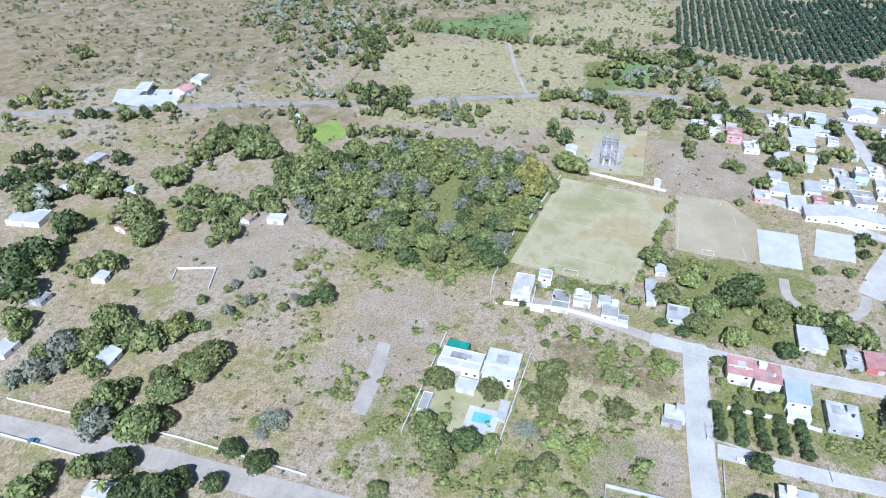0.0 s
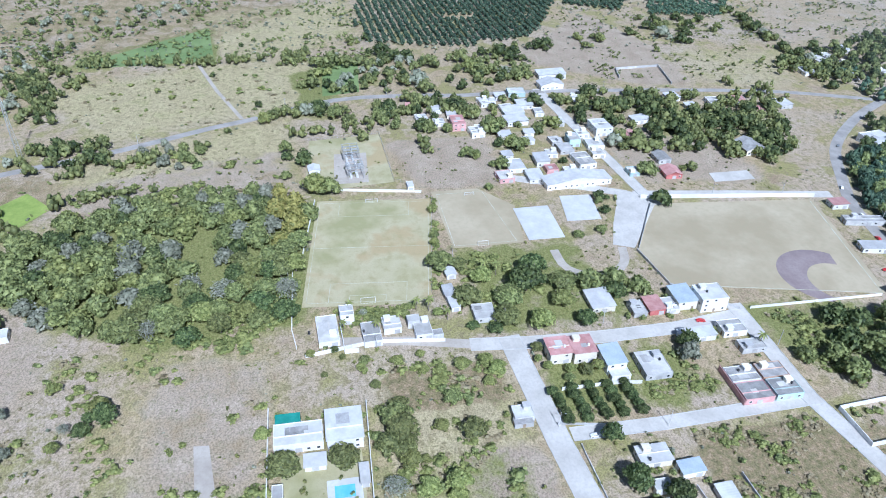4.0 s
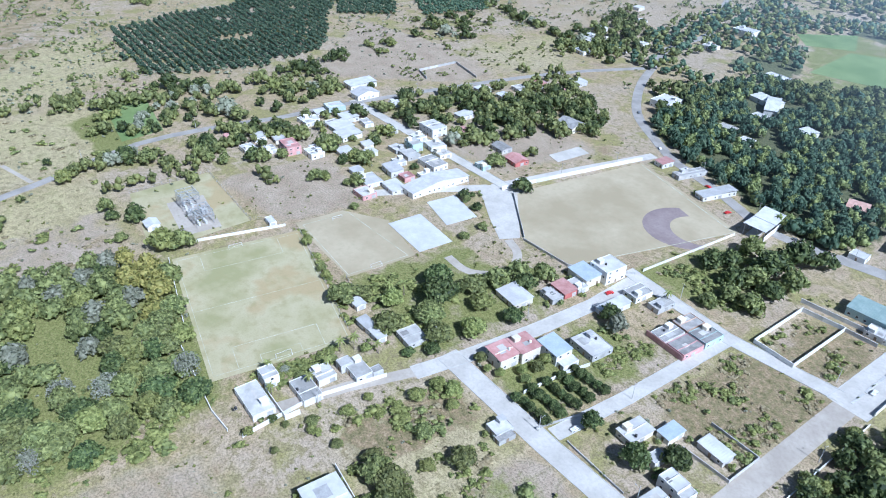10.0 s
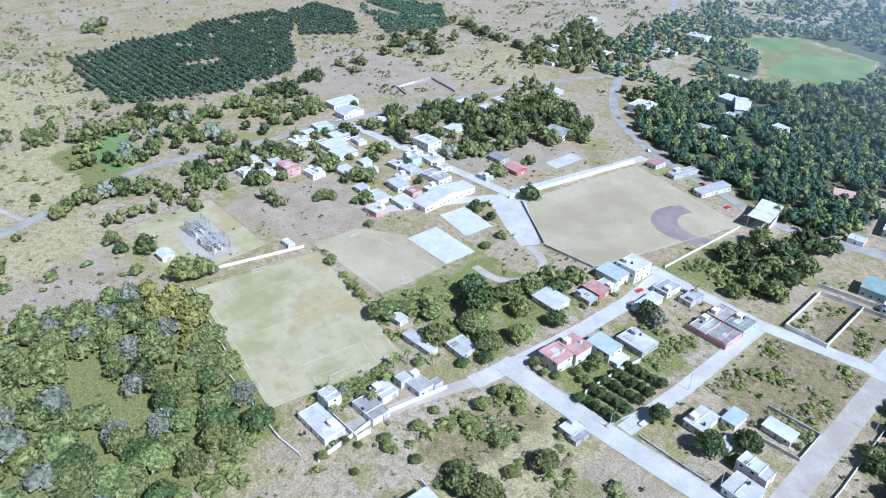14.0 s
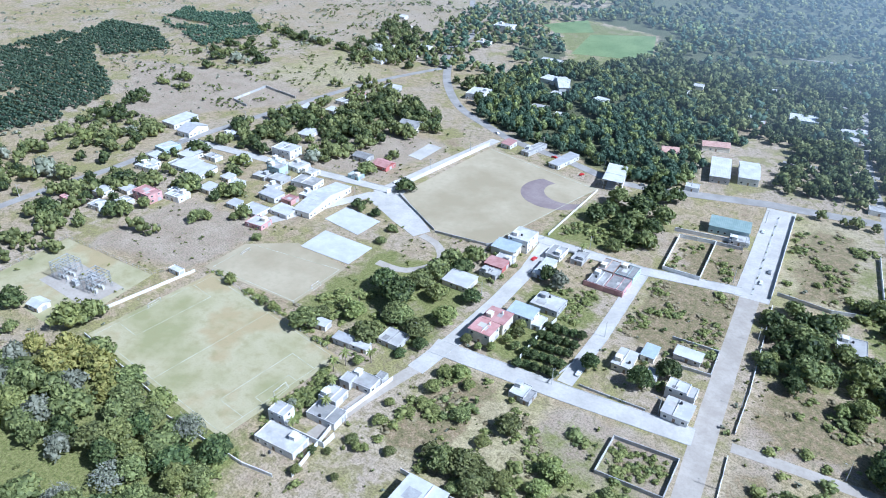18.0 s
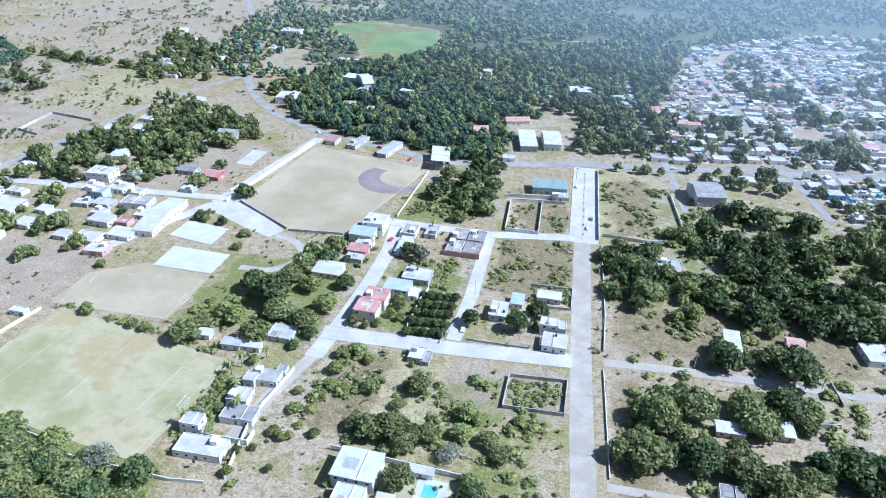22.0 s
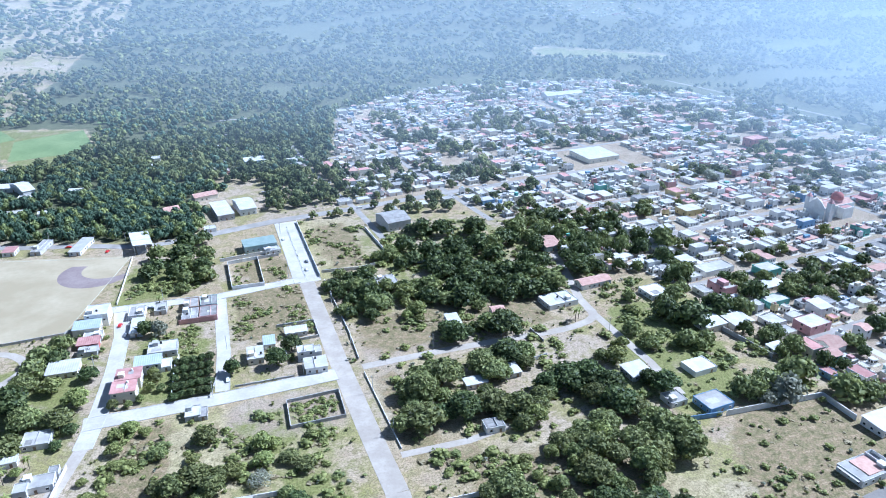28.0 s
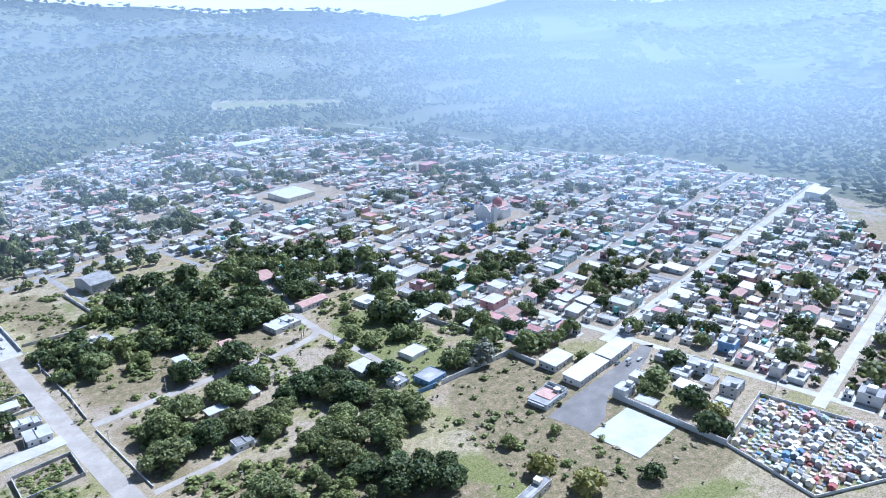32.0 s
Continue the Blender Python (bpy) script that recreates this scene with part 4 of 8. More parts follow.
house(-178, 500, 7, 24, 3.2, -10, "grey", "flat", "roof_slab", 1, "row of low shops with flat roofs")
house(-198, 497, 8, 10, 3.4, -5, "white", "sheet", "roof_red", 1, "small shop with a red roof")
house(-275, 584, 18, 20, 6, 8, "white", "flat", "roof_white", 2, "large white building with a bright roof")
house(-226, 656, 10, 34, 5, 30, "white", "gable", "metal_white", 1, "long white shed with a bright roof")
house(-92, 555, 12, 12, 3.4, 20, "cream", "gable", "roof_tile", 1, TILE)
house(-66, 585, 20, 11, 4, 20, "cream", "gable", "roof_tile", 1, "long " + TILE)
# school and village street
house(-250, 344, 12, 44, 4, 4, "white", "gable", "metal_roof", 1, "long school building with a pale roof and blue columns", category="school")
for spec in ((-276, 310, 15, 12, 3, "white", "flat", "roof_white"), (-281, 330, 14, 9, 4, "white", "sheet", "metal_roof"), (-323, 388, 17, 13, 6.5, "white", "flat", "roof_white"),
             (-336, 425, 10, 13, 3.2, "white", "sheet", "metal_white"), (-279, 484, 17, 16, 4, "cream", "gable", "roof_dark"), (-252, 411, 12, 11, 3, "red", "gable", "roof_red"),
             (-306, 361, 12, 8, 6, "aqua", "flat", "roof_slab"), (-412, 378, 12, 20, 4.2, "white", "gable", "metal_roof"), (-436, 386, 14, 24, 4.2, "white", "sheet", "metal_white"), (-405, 691, 12, 10, 3.4, "white", "flat", "roof_white"), (-467, 692, 14, 10, 3.4, "white", "sheet", "metal_white"), (-449, 664, 16, 10, 3.4, "white", "flat", "roof_slab"), (-377, 821, 24, 16, 7, "white", "flat", "roof_white"), (-364, 748, 14, 12, 3.6, "white", "flat", "roof_slab"), (-468, 757, 10, 9, 3.2, "white", "flat", "roof_white"), (-511, 797, 10, 9, 3.2, "white", "sheet", "metal_roof"), (-270, 726, 22, 10, 3.6, "white", "flat", "roof_white"), (-121, 730, 14, 10, 3.6, "white", "flat", "roof_white"), (-383, 256, 9, 9, 3.4, "pink", "flat", "roof_red"), (-359, 260, 10, 9, 3.4, "white", "flat", "roof_slab"), (-374, 273, 9, 9, 3.2, "white", "sheet", "metal_roof"), (-386, 318, 9, 12, 3.2, "white", "flat", "roof_white"), (-371, 329, 9, 10, 3.2, "white", "flat", "roof_slab"), (-260, 319, 14, 9.5, 3, "white", "sheet", "metal_roof"),
             (-262, 299.5, 12, 10, 3.2, "pink", "flat", "roof_slab"), (-363, 332, 16, 15, 3.2, "aqua", "sheet", "metal_roof"), (-345, 285, 16, 10, 6, "pink", "flat", "roof_red"),
             (-276, 358, 18, 12, 4, "white", "flat", "roof_slab"), (-347, 330, 14, 16, 3.4, "white", "sheet", "metal_roof"), (-384, 314, 14, 8, 3.4, "white", "flat", "roof_white"),
             (-330, 296, 12, 10, 4, "white", "flat", "roof_white"), (-322, 315, 10, 9, 3.2, "cream", "sheet", "metal_roof"), (-296, 352, 12, 10, 3.2, "grey", "flat", "roof_slab"),
             (-300, 375, 12, 12, 3.4, "white", "flat", "roof_slab"), (-286, 372, 10, 9, 3.2, "cream", "flat", "roof_slab"), (-376, 345, 13, 12, 3.2, "white", "sheet", "metal_white"),
             (-268, 333, 8, 8, 3.2, "pink", "flat", "roof_red"), (-310, 405, 10, 9, 3.2, "orange", "sheet", "roof_red"), (-400, 345, 12, 14, 3.6, "aqua", "flat", "roof_white"),
             (-441, 649, 18, 12, 4, "white", "flat", "roof_white"), (-415, 620, 14, 10, 3.4, "white", "sheet", "metal_roof"), (-428, 670, 14, 11, 3.4, "cream", "flat", "roof_slab"),
             (-400, 655, 12, 10, 3.4, "white", "flat", "roof_slab"), (-350, 555, 14, 10, 3.2, "grey", "sheet", "metal_roof"), (-362, 500, 12, 10, 3.2, "white", "flat", "roof_slab"),
             (-340, 525, 12, 9, 3.2, "orange", "sheet", "roof_red"), (-375, 470, 12, 10, 3.2, "white", "sheet", "metal_roof"), (-309, 349, 10, 8, 3, "grey", "flat", "roof_slab"), (-318, 372, 9, 9, 3.2, "white", "flat", "roof_white"), (-340, 361, 11, 8, 3, "white", "sheet", "metal_white"),
             (-325, 334, 8, 7, 2.8, "cream", "sheet", "metal_roof"), (-292, 309, 8, 7, 2.8, "white", "sheet", "metal_roof"), (-257, 386, 9, 7, 3, "aqua", "flat", "roof_slab"), (-273, 414, 12, 9, 3, "grey", "gable", "roof_dark"),
             (-356, 477, 8, 8, 3, "white", "sheet", "metal_white"), (-363, 524, 14, 9, 3, "white", "flat", "roof_red"), (-383, 390, 9, 8, 3, "white", "flat", "roof_white"), (-360, 352, 12, 7, 3, "white", "flat", "roof_slab"), (-394, 330, 10, 8, 3, "white", "sheet", "metal_white"), (-351, 272, 9, 8, 3, "white", "flat", "roof_slab"), (-364, 284, 9, 7, 3, "cream", "sheet", "metal_roof"), (-337, 300, 8, 7, 3, "white", "flat", "roof_white"), (-312, 330, 8, 7, 3, "white", "sheet", "metal_roof"), (-264, 345, 7, 9, 3, "white", "flat", "roof_white"), (-290, 340, 8, 8, 3, "white", "flat", "roof_slab")):
    x, y, w, d, h, wm, rk, rm = spec
    house(x, y, w, d, h, rnd.uniform(-6, 6), wm, rk, rm, 2 if h >= 5.5 else 1, f"{wm} {'two-storey ' if h >= 5.5 else ''}village house with a {rm.split('_')[-1]} roof", group="village houses")
# houses beside the soccer pitch
house(-127, 178.5, 19, 9.6, 3.4, 3, "white", "flat", "roof_slab", 1, "white house with a wide flat terrace roof")
house(-136, 188, 8, 6.5, 6, 3, "white", "flat", "roof_slab", 2, "small two-storey white house")
house(-121.5, 198.5, 14, 8.5, 3.5, 3, "white", "flat", "roof_slab", 1, "grey-white house with a flat roof")
house(-126.5, 208.5, 9, 8.5, 3.6, 3, "white", "flat", "roof_slab", 1, "white house among palms with a stained roof")
house(-122, 222.5, 13, 8, 3.4, 3, "white", "flat", "roof_slab", 1, "white house with a stepped flat roof")
house(-127, 219, 5, 6, 4.4, 3, "grey", "flat", "roof_slab", 1, "small unplastered upper room beside the house")
house(-117, 229, 4, 5, 3, 3, "grey", "flat", "roof_dark", 1, "small grey store at the street wall")
house(-147, 240, 9, 5, 3.4, 4, "grey", "sheet", "metal_roof", 1, "narrow changing room under a grey roof")
house(-138, 241, 9, 4.5, 3.0, 4, "white", "sheet", "metal_roof", 1, "long shed under a white metal roof")
house(-163, 244, 6, 5, 3, 4, "white", "gable", "metal_white", 1, "small white kiosk beside the pitch")
wall_run([(-131, 184.5), (-112, 185.5), (-112, 191.8)], 2.6, "white", "white courtyard wall of the corner house")
wall_run([(-112.2, 185.6), (-112.2, 190.0)], 2.2, "red", "bright red street gate", posts=False)
# villa with a pool
house(-64.5, 164, 11, 19, 5, 0, "white", "flat", "roof_white", 1, "white villa wing with a bright flat roof")
house(-65.5, 182, 16, 14, 6, 0, "white", "slab", "metal_white", 2, "white two-storey villa with small square windows")
house(-73, 160, 5, 10, 4.6, 0, "teal", "flat", "teal", 1, "small wing with a teal roof")
# east of the avenue
house(78, 302, 7, 15, 3.4, 0, "white", "sheet", "metal_white", 1, "small house under a white metal roof")
house(147, 311, 20, 14, 3.5, 8, "white", "flat", "roof_white", 1, "white walled house with a terrace roof")
house(179, 328, 22, 9, 3.4, 8, "white", "gable", "roof_tile", 1, "long low house with a pinkish roof")
house(176, 396, 12, 20, 4, 10, "aqua", "gable", "roof_tile", 1, "turquoise house with a red roof")
house(79, 472, 19, 25, 7, 12, "grey", "gable", "roof_dark", 1, "tall warehouse with a dark grey roof", category="warehouse")
house(107, 309, 7.5, 7.5, 3, 0, "cream", "gable", "roof_tile", 1, "small house with a red roof among trees")
house(52, 368, 13, 14, 3.2, 5, "white", "flat", "roof_slab", 1, "white house with a grey roof among trees")
house(42, 340, 6, 6, 3, 5, "white", "flat", "roof_slab", 1, "small white house under trees")
house(71, 241, 11, 6, 3, 3, "grey", "sheet", "metal_white", 1, "small shed under a white metal roof")
house(91.5, 246, 8, 9, 3, 3, "grey", "sheet", "metal_white", 1, "small square shed under a white roof")
house(68, 206, 9, 7, 3.4, 0, "white", "flat", "roof_dark", 1, "small white house with a dark flat roof")
bungalow = house(204.5, 135, 20, 12, 3.4, 8, "white", "flat", "roof_slab", 1, "white bungalow with a clay coloured roof terrace")
child("terrace", boxes("terrace", [(-4.5, -4.5, 3.05, 5, 5, 3.5)], "roof_tile"), bungalow, "clay coloured terrace")
child("upper_wall", hoop("upper_wall", 4.2, 11, 3.1, 4.6, 0.2, "white"), bungalow, at=Matrix.Translation((7.4, 0, 0)))
child("porch_roof", boxes("porch_roof", [(-11.5, -5, 2.7, -10, 5, 2.9)], "roof_slab"), bungalow)
house(240, 138, 30, 11, 4, 7, "white", "sheet", "metal_roof", 1, "white workshop with a broad bright roof")
house(269.5, 141, 26, 10, 4.5, 8, "white", "sheet", "metal_roof", 1, "long white building under a metal roof")
house(237, 157, 18, 11, 4, 7, "white", "sheet", "metal_white", 1, "white shed with a bright metal roof beside the workshop")
house(236, 110, 10, 7, 6.2, 6, "white", "flat", "roof_slab", 2, "white two-storey house built against the yard wall")
house(237, 97, 7, 11, 3.2, 6, "cream", "flat", "roof_white", 1, "low pale house with a patio inside the wall")
house(276, 101, 10, 10, 3.4, 8, "white", "flat", "roof_slab", 1, "white house with a flat roof in a shady block")
house(264, 90, 9, 12, 3.2, 8, "white", "sheet", "metal_white", 1, "white house under a bright metal roof in a shady block")
house(256, 115, 9, 7, 3.2, 8, "white", "flat", "roof_white", 1, "small white cube house beside the asphalt yard")
house(288, 97, 9, 12, 5.8, 8, "white", "flat", "roof_slab", 2, "two-storey white house in a shady block")
house(280, 74, 12, 9, 6.0, 8, "grey", "flat", "roof_slab", 2, "unfinished grey two-storey house in a shady block")
house(263, 70, 9, 8, 3.2, 8, "white", "flat", "roof_white", 1, "white house beside the cemetery wall")
house(279, 86, 10, 7, 3.2, 8, "cream", "flat", "roof_slab", 1, "cream house with a flat roof in a shady block")
house(286, 118, 9, 8, 3.4, 8, "grey", "flat", "roof_slab", 1, "grey house beside the asphalt yard")
house(173, 193, 14, 12, 3.6, 8, "blue", "flat", "roof_slab", 1, "walled house with a blue terrace wall")
house(157, 201, 9, 9, 3, 5, "white", "flat", "roof_slab", 1, "white house with a flat roof")
house(209, 304, 14, 14, 3.5, 8, "white", "flat", "roof_white", 1, "white house with a bright flat roof")
house(141, 88, 22, 5, 4, 8, "cream", "flat", "roof_dark", 1, "long narrow house with a dark roof among trees")
house(152, 227, 12, 11, 3.2, 8, "grey", "sheet", "metal_roof", 1, "grey house under a metal roof")
for x, y, z, wh in ((-94, 283, 6.4, 1), (-93, 294, 6.6, 1), (-30, 296, 4.0, 0), (-3, 283, 4.0, 0), (-82, 324, 3.4, 0), (-70, 356, 3.0, 0), (-59, 375, 3.3, 0), (-120, 366, 7.7, 0), (-125, 170, 3.1, 0), (-122, 195, 3.2, 0), (147, 312, 3.2, 0), (52, 371, 2.9, 0)):
    water_tank(x, y, z, wh)

# ---- walls ----
wall_run([(-27.7 * 1.6, 243 * 1.6), (-29.5 * 1.6, 269 * 1.6), (-16.8 * 1.6, 271.4 * 1.6), (-15.1 * 1.6, 243.2 * 1.6), (-27.7 * 1.6, 243 * 1.6)], 2.4, "white", "white wall round an empty grassy lot")
wall_run([(-27, 434), (-12, 436)], 2.2, "grey")
wall_run([(-20, 232), (-20.3, 252.8), (5, 255), (5.4, 233.5), (-20, 232)], 1.8, "grey", "grey block wall round an empty green lot")
wall_run([(-74, 276), (-74, 300), (-72.5, 312)], 1.8, "white", "white garden wall beside the orchard")
wall_run([(19.5, 282), (19, 310), (14, 385)], 1.2, "white", "low white wall along the avenue")
wall_run([(25, 204), (20, 268)], 0.9, "white", "low white wall along the avenue")
wall_run([(12, 392), (6, 500)], 2.0, "white", "white wall along the paved avenue")
wall_run([(-250, 177), (-190, 168), (-188, 163), (-131, 162), (-118, 164)], 1.6, "white", "white wall along the pitch side")
wall_run([(-112, 168), (-117, 200), (-113, 232)], 2.0, "white", "white street wall in front of the houses")
wall_run([(-170, 352), (-137, 356), (-113, 382)], 1.6, "grey", "grey wall beside the ball field")
wall_run([(-225, 378), (-211, 490)], 2.6, "white", "long white wall behind the ball field")
wall_run([(-113, 388), (-112, 462)], 1.4, "white", "white wall along the field's edge")
wall_run([(-217, 381), (-172, 354)], 1.4, "grey", "grey wall between field and forecourt")
wall_run([(174, 184), (226.5, 183.5), (227.5, 164)], 3.0, "white", "long white wall round the bare lot")
wall_run([(230.5, 113), (233.5, 52), (287, 62)], 3.2, "white", "white wall between the concrete slab and shaded houses")
wall_run([(-82, 152), (-20, 152)], 2.2, "white", "white boundary wall of the villa")
wall_run([(-80, 192), (-22, 190)], 2.2, "white", "white boundary wall of the villa")
wall_run([(14, 398), (40, 396), (58, 402)], 2.0, "grey", "grey block wall between overgrown lots")
wall_run([(29, 167), (53, 167), (56, 146)], 2.2, "white", "white wall of an unfinished plot")
wall_run([(98, 275), (104, 250)], 1.6, "grey", "grey garden wall")
wall_run([(28, 0), (27, 60)], 0.9, "white", "low white wall along the dusty avenue")
wall_run([(12, -10), (8, 70), (9, 125)], 0.8, "white", "low white wall along the dusty avenue")
wall_run([(56, 470), (64, 402), (95, 388)], 2.0, "white", "white wall round the wooded plot")
wall_run([(-424, 445), (-445, 450), (-448, 492), (-405, 485)], 2.0, "grey", "grey wall round an empty lot")


# ---- trees ----
def ico(level):
    bm = bmesh.new()
    bmesh.ops.create_icosphere(bm, subdivisions=level, radius=1.0)
    v = np.array([x.co[:] for x in bm.verts])
    f = np.array([[x.index for x in p.verts] for p in bm.faces])
    bm.free()
    return v, f


ICO1 = ico(1)


def arrays_mesh(name, v, f, mat):
    """A mesh from arrays of vertices and triangles or quads."""
    me = bpy.data.meshes.new(name)
    me.vertices.add(len(v))
    me.vertices.foreach_set("co", np.ascontiguousarray(v, np.float32).ravel())
    me.loops.add(f.size)
    me.loops.foreach_set("vertex_index", np.ascontiguousarray(f, np.int32).ravel())
    me.polygons.add(len(f))
    me.polygons.foreach_set("loop_start", np.arange(0, f.size, f.shape[1], dtype=np.int32))
    me.update(calc_edges=True)
    me.materials.append(M[mat] if mat in M else bpy.data.materials[mat])
    return me


def leaf_cards(rs, centres, normals, size):
    """Small tilted leaf tufts (two triangles each) at the given places."""
    n = len(centres)
    normals = normals + rs.normal(size=(n, 3)) * 0.55
    normals /= np.linalg.norm(normals, axis=1, keepdims=True) + 1e-9
    a = np.cross(normals, rs.normal(size=(n, 3)))
    a /= np.linalg.norm(a, axis=1, keepdims=True) + 1e-9
    b = np.cross(normals, a)
    s = size * rs.uniform(0.6, 1.4, (n, 1))
    tilt = normals * s * rs.uniform(-0.6, 0.6, (n, 1))
    q = np.stack([centres - a * s - b * s * 0.6, centres + a * s - b * s * 0.5 + tilt, centres + a * s * 0.8 + b * s * 0.6, centres - a * s + b * s * 0.6 - tilt], 1)
    v = q.reshape(-1, 3)
    k = np.arange(n)[:, None] * 4
    return v, np.concatenate([k + [0, 1, 2], k + [0, 2, 3]])


def lump(rs, base, centre, radius, rough):
    v, f = base
    k = 1 + rough * (rs.rand(len(v), 1) - 0.5)
    return v * k * radius + centre, f


def crown_arrays(seed, lobes, spread, cards, card, flat=0.75, base=ICO1, core=0.9, fine=1.0):
    """A crown about 2 units wide with its underside at 0.7: several lobes, each rough, under a coat of leaf tufts."""
    rs = np.random.RandomState(seed)
    vs, fs, k = [], [], 0
    spots = []
    for i in range(lobes):
        a, r = 2.4 * i + rs.uniform(0, 0.8), spread * math.sqrt((i + 0.3) / lobes)
        rad = rs.uniform(0.36, 0.56) * (1.05 - 0.25 * r) * fine
        spots.append((np.array([r * math.cos(a), r * math.sin(a), 0.72 + 0.68 * (1 - (r / spread) ** 2) * flat / 0.75 + rs.uniform(-0.1, 0.1)]), np.array([rad, rad, rad])))
    for c, rad in spots:
        v, f = lump(rs, base, c, rad * core, 0.5)
        vs.append(v), fs.append(f + k)
        k += len(v)
    n = cards // lobes
    for c, rad in spots:
        d = rs.normal(size=(n, 3))
        d[:, 2] = np.abs(d[:, 2]) * 0.9 - 0.25
        d /= np.linalg.norm(d, axis=1, keepdims=True)
        v, f = leaf_cards(rs, c + d * rad * rs.uniform(0.9, 1.18, (n, 1)), d, card)
        vs.append(v), fs.append(f + k)
        k += len(v)
    return np.concatenate(vs), np.concatenate(fs)


def trunk_mesh(seed, bare=False):
    """A tapered trunk with forking limbs, about 1.2 units high."""
    rs = random.Random(seed)
    vs, fs = [], []

    def limb(p, q, r0, r1, n=6):
        d = (q - p).normalized()
        a = d.cross(Vector((0.3, 1, 0.2))).normalized()
        b = d.cross(a)
        k = len(vs)
        for c, r in ((p, r0), (q, r1)):
            vs.extend(tuple(c + (a * math.cos(2 * math.pi * i / n) + b * math.sin(2 * math.pi * i / n)) * r) for i in range(n))
        fs.extend((k + i, k + (i + 1) % n, k + n + (i + 1) % n, k + n + i) for i in range(n))

    top = Vector((rs.uniform(-0.05, 0.05), rs.uniform(-0.05, 0.05), 0.55))
    limb(Vector((0, 0, -0.05)), top, 0.085, 0.06, 8)
    for i in range(8 if bare else 5):
        a = 2 * math.pi * i / (8 if bare else 5) + rs.uniform(-0.4, 0.4)
        q = top + Vector((math.cos(a) * rs.uniform(0.3, 0.5), math.sin(a) * rs.uniform(0.3, 0.5), rs.uniform(0.35, 0.7)))
        limb(top - Vector((0, 0, rs.uniform(0, 0.12))), q, 0.045, 0.022)
        for j in range(5 if bare else 2):
            w = q + Vector((math.cos(a + rs.uniform(-1.2, 1.2)), math.sin(a + rs.uniform(-1.2, 1.2)), rs.uniform(0.2, 1.0))) * rs.uniform(0.25, 0.42)
            limb(q, w, 0.02, 0.008, 4)
            if bare:
                for _ in range(4):
                    limb(w, w + Vector((rs.uniform(-0.2, 0.2), rs.uniform(-0.2, 0.2), rs.uniform(0, 0.25))), 0.008, 0.003, 3)
    return mesh_of("trunk", vs, fs, "twig" if bare else "bark")


KINDS = {}
for kind, mat, seeds, lobes, spread, cards, label in (
        ("mango", "leaf_dark", 5, 17, 0.7, 1380, "dense dark green mango tree with a broad crown"),
        ("broad", "leaf_mid", 5, 18, 0.74, 1380, "green broad-crowned shade tree"),
        ("light", "leaf_light", 4, 12, 0.68, 1000, "bright yellow-green young tree"),
        ("gold", "leaf_gold", 3, 17, 0.72, 1380, "tree with golden brown turning leaves"),
        ("thin", "leaf_grey", 4, 16, 0.8, 760, "half-bare greyish tree with fine twigs")):
    KINDS[kind] = []
    for s in range(seeds):
        v, f = crown_arrays(hash_seed := 17 * s + len(kind) * 101, lobes, spread, cards, 0.08 if kind != "thin" else 0.06, core=0.74 if kind != "thin" else 0.22, fine=1.0 if kind == "thin" else 0.82)
        t = thing("tree", Matrix.Identity(4), label, "tree")
        child("trunk", trunk_mesh(hash_seed, kind == "thin"), t)
        child("crown", arrays_mesh("crown", v, f, mat), t)
        KINDS[kind].append((t, [False]))

trnd = random.Random(11)
WANTED = []


def tree(x, y, r=4.0, h=None, kind="mango", group=""):
    """Asks for a tree of crown radius r and height h."""
    WANTED.append((x, y, r, h or r * 1.7, kind, group))


def cluster(x, y, r, kind, group, more):
    """A tree with smaller ones grown up beside it."""
    tree(x, y, r, r * trnd.uniform(1.15, 1.5), kind, group)
    for _ in range(more if r > 4 else 0):
        a, q = trnd.uniform(0, 6.28), r * trnd.uniform(0.45, 0.8)
        tree(x + r * 1.15 * math.cos(a), y + r * 1.15 * math.sin(a), q, q * trnd.uniform(1.2, 1.6), trnd.choice([kind, "broad", "light"] if r < 7 else [kind, kind, "broad"]), group)


def plant(x, y, r, h, kind, group):
    base, used = trnd.choice(KINDS[kind])
    turn, size = Euler((0, 0, trnd.uniform(0, 6.28))), Vector((r, r * trnd.uniform(0.88, 1.12), h / 1.75))
    if used[0]:
        t = copy_thing(base, Matrix.LocRotScale((x, y, 0), turn, Vector(p / q for p, q in zip(size, base.scale))))
    else:
        t, used[0] = base, True
        base.matrix_basis = Matrix.LocRotScale((x, y, 0), turn, size)
    tagged(t, "", "", group)


def scatter(poly, step, r=rnd, jitter=0.42):
    xs, ys = [p[0] for p in poly], [p[1] for p in poly]
    out = []
    y = min(ys)
    row = 0
    while y < max(ys):
        x = min(xs) + (row % 2) * step / 2
        while x < max(xs):
            px, py = x + r.uniform(-jitter, jitter) * step, y + r.uniform(-jitter, jitter) * step
            if inside(px, py, poly):
                out.append((px, py))
            x += step
        y += step * 0.87
        row += 1
    return out


for x, y in scatter(WOODS_W, 10.8, trnd):
    if ((x + 180) / 18) ** 2 + ((y - 121) / 9) ** 2 < 1 or ((x + 214) / 26) ** 2 + ((y - 112) / 8) ** 2 < 1 or math.hypot(x + 150, y - 80) < 9:
        continue
    edge = (x + 232) ** 2 / 30 ** 2 + (y - 162) ** 2 / 9 ** 2 < 1
    k = "gold" if edge else trnd.choices(["broad", "mango", "thin", "light"], [9, 1.5, 3, 2.5])[0]
    tree(x, y, trnd.uniform(5.2, 8.2), trnd.uniform(8, 11.5), k, "woodland trees")
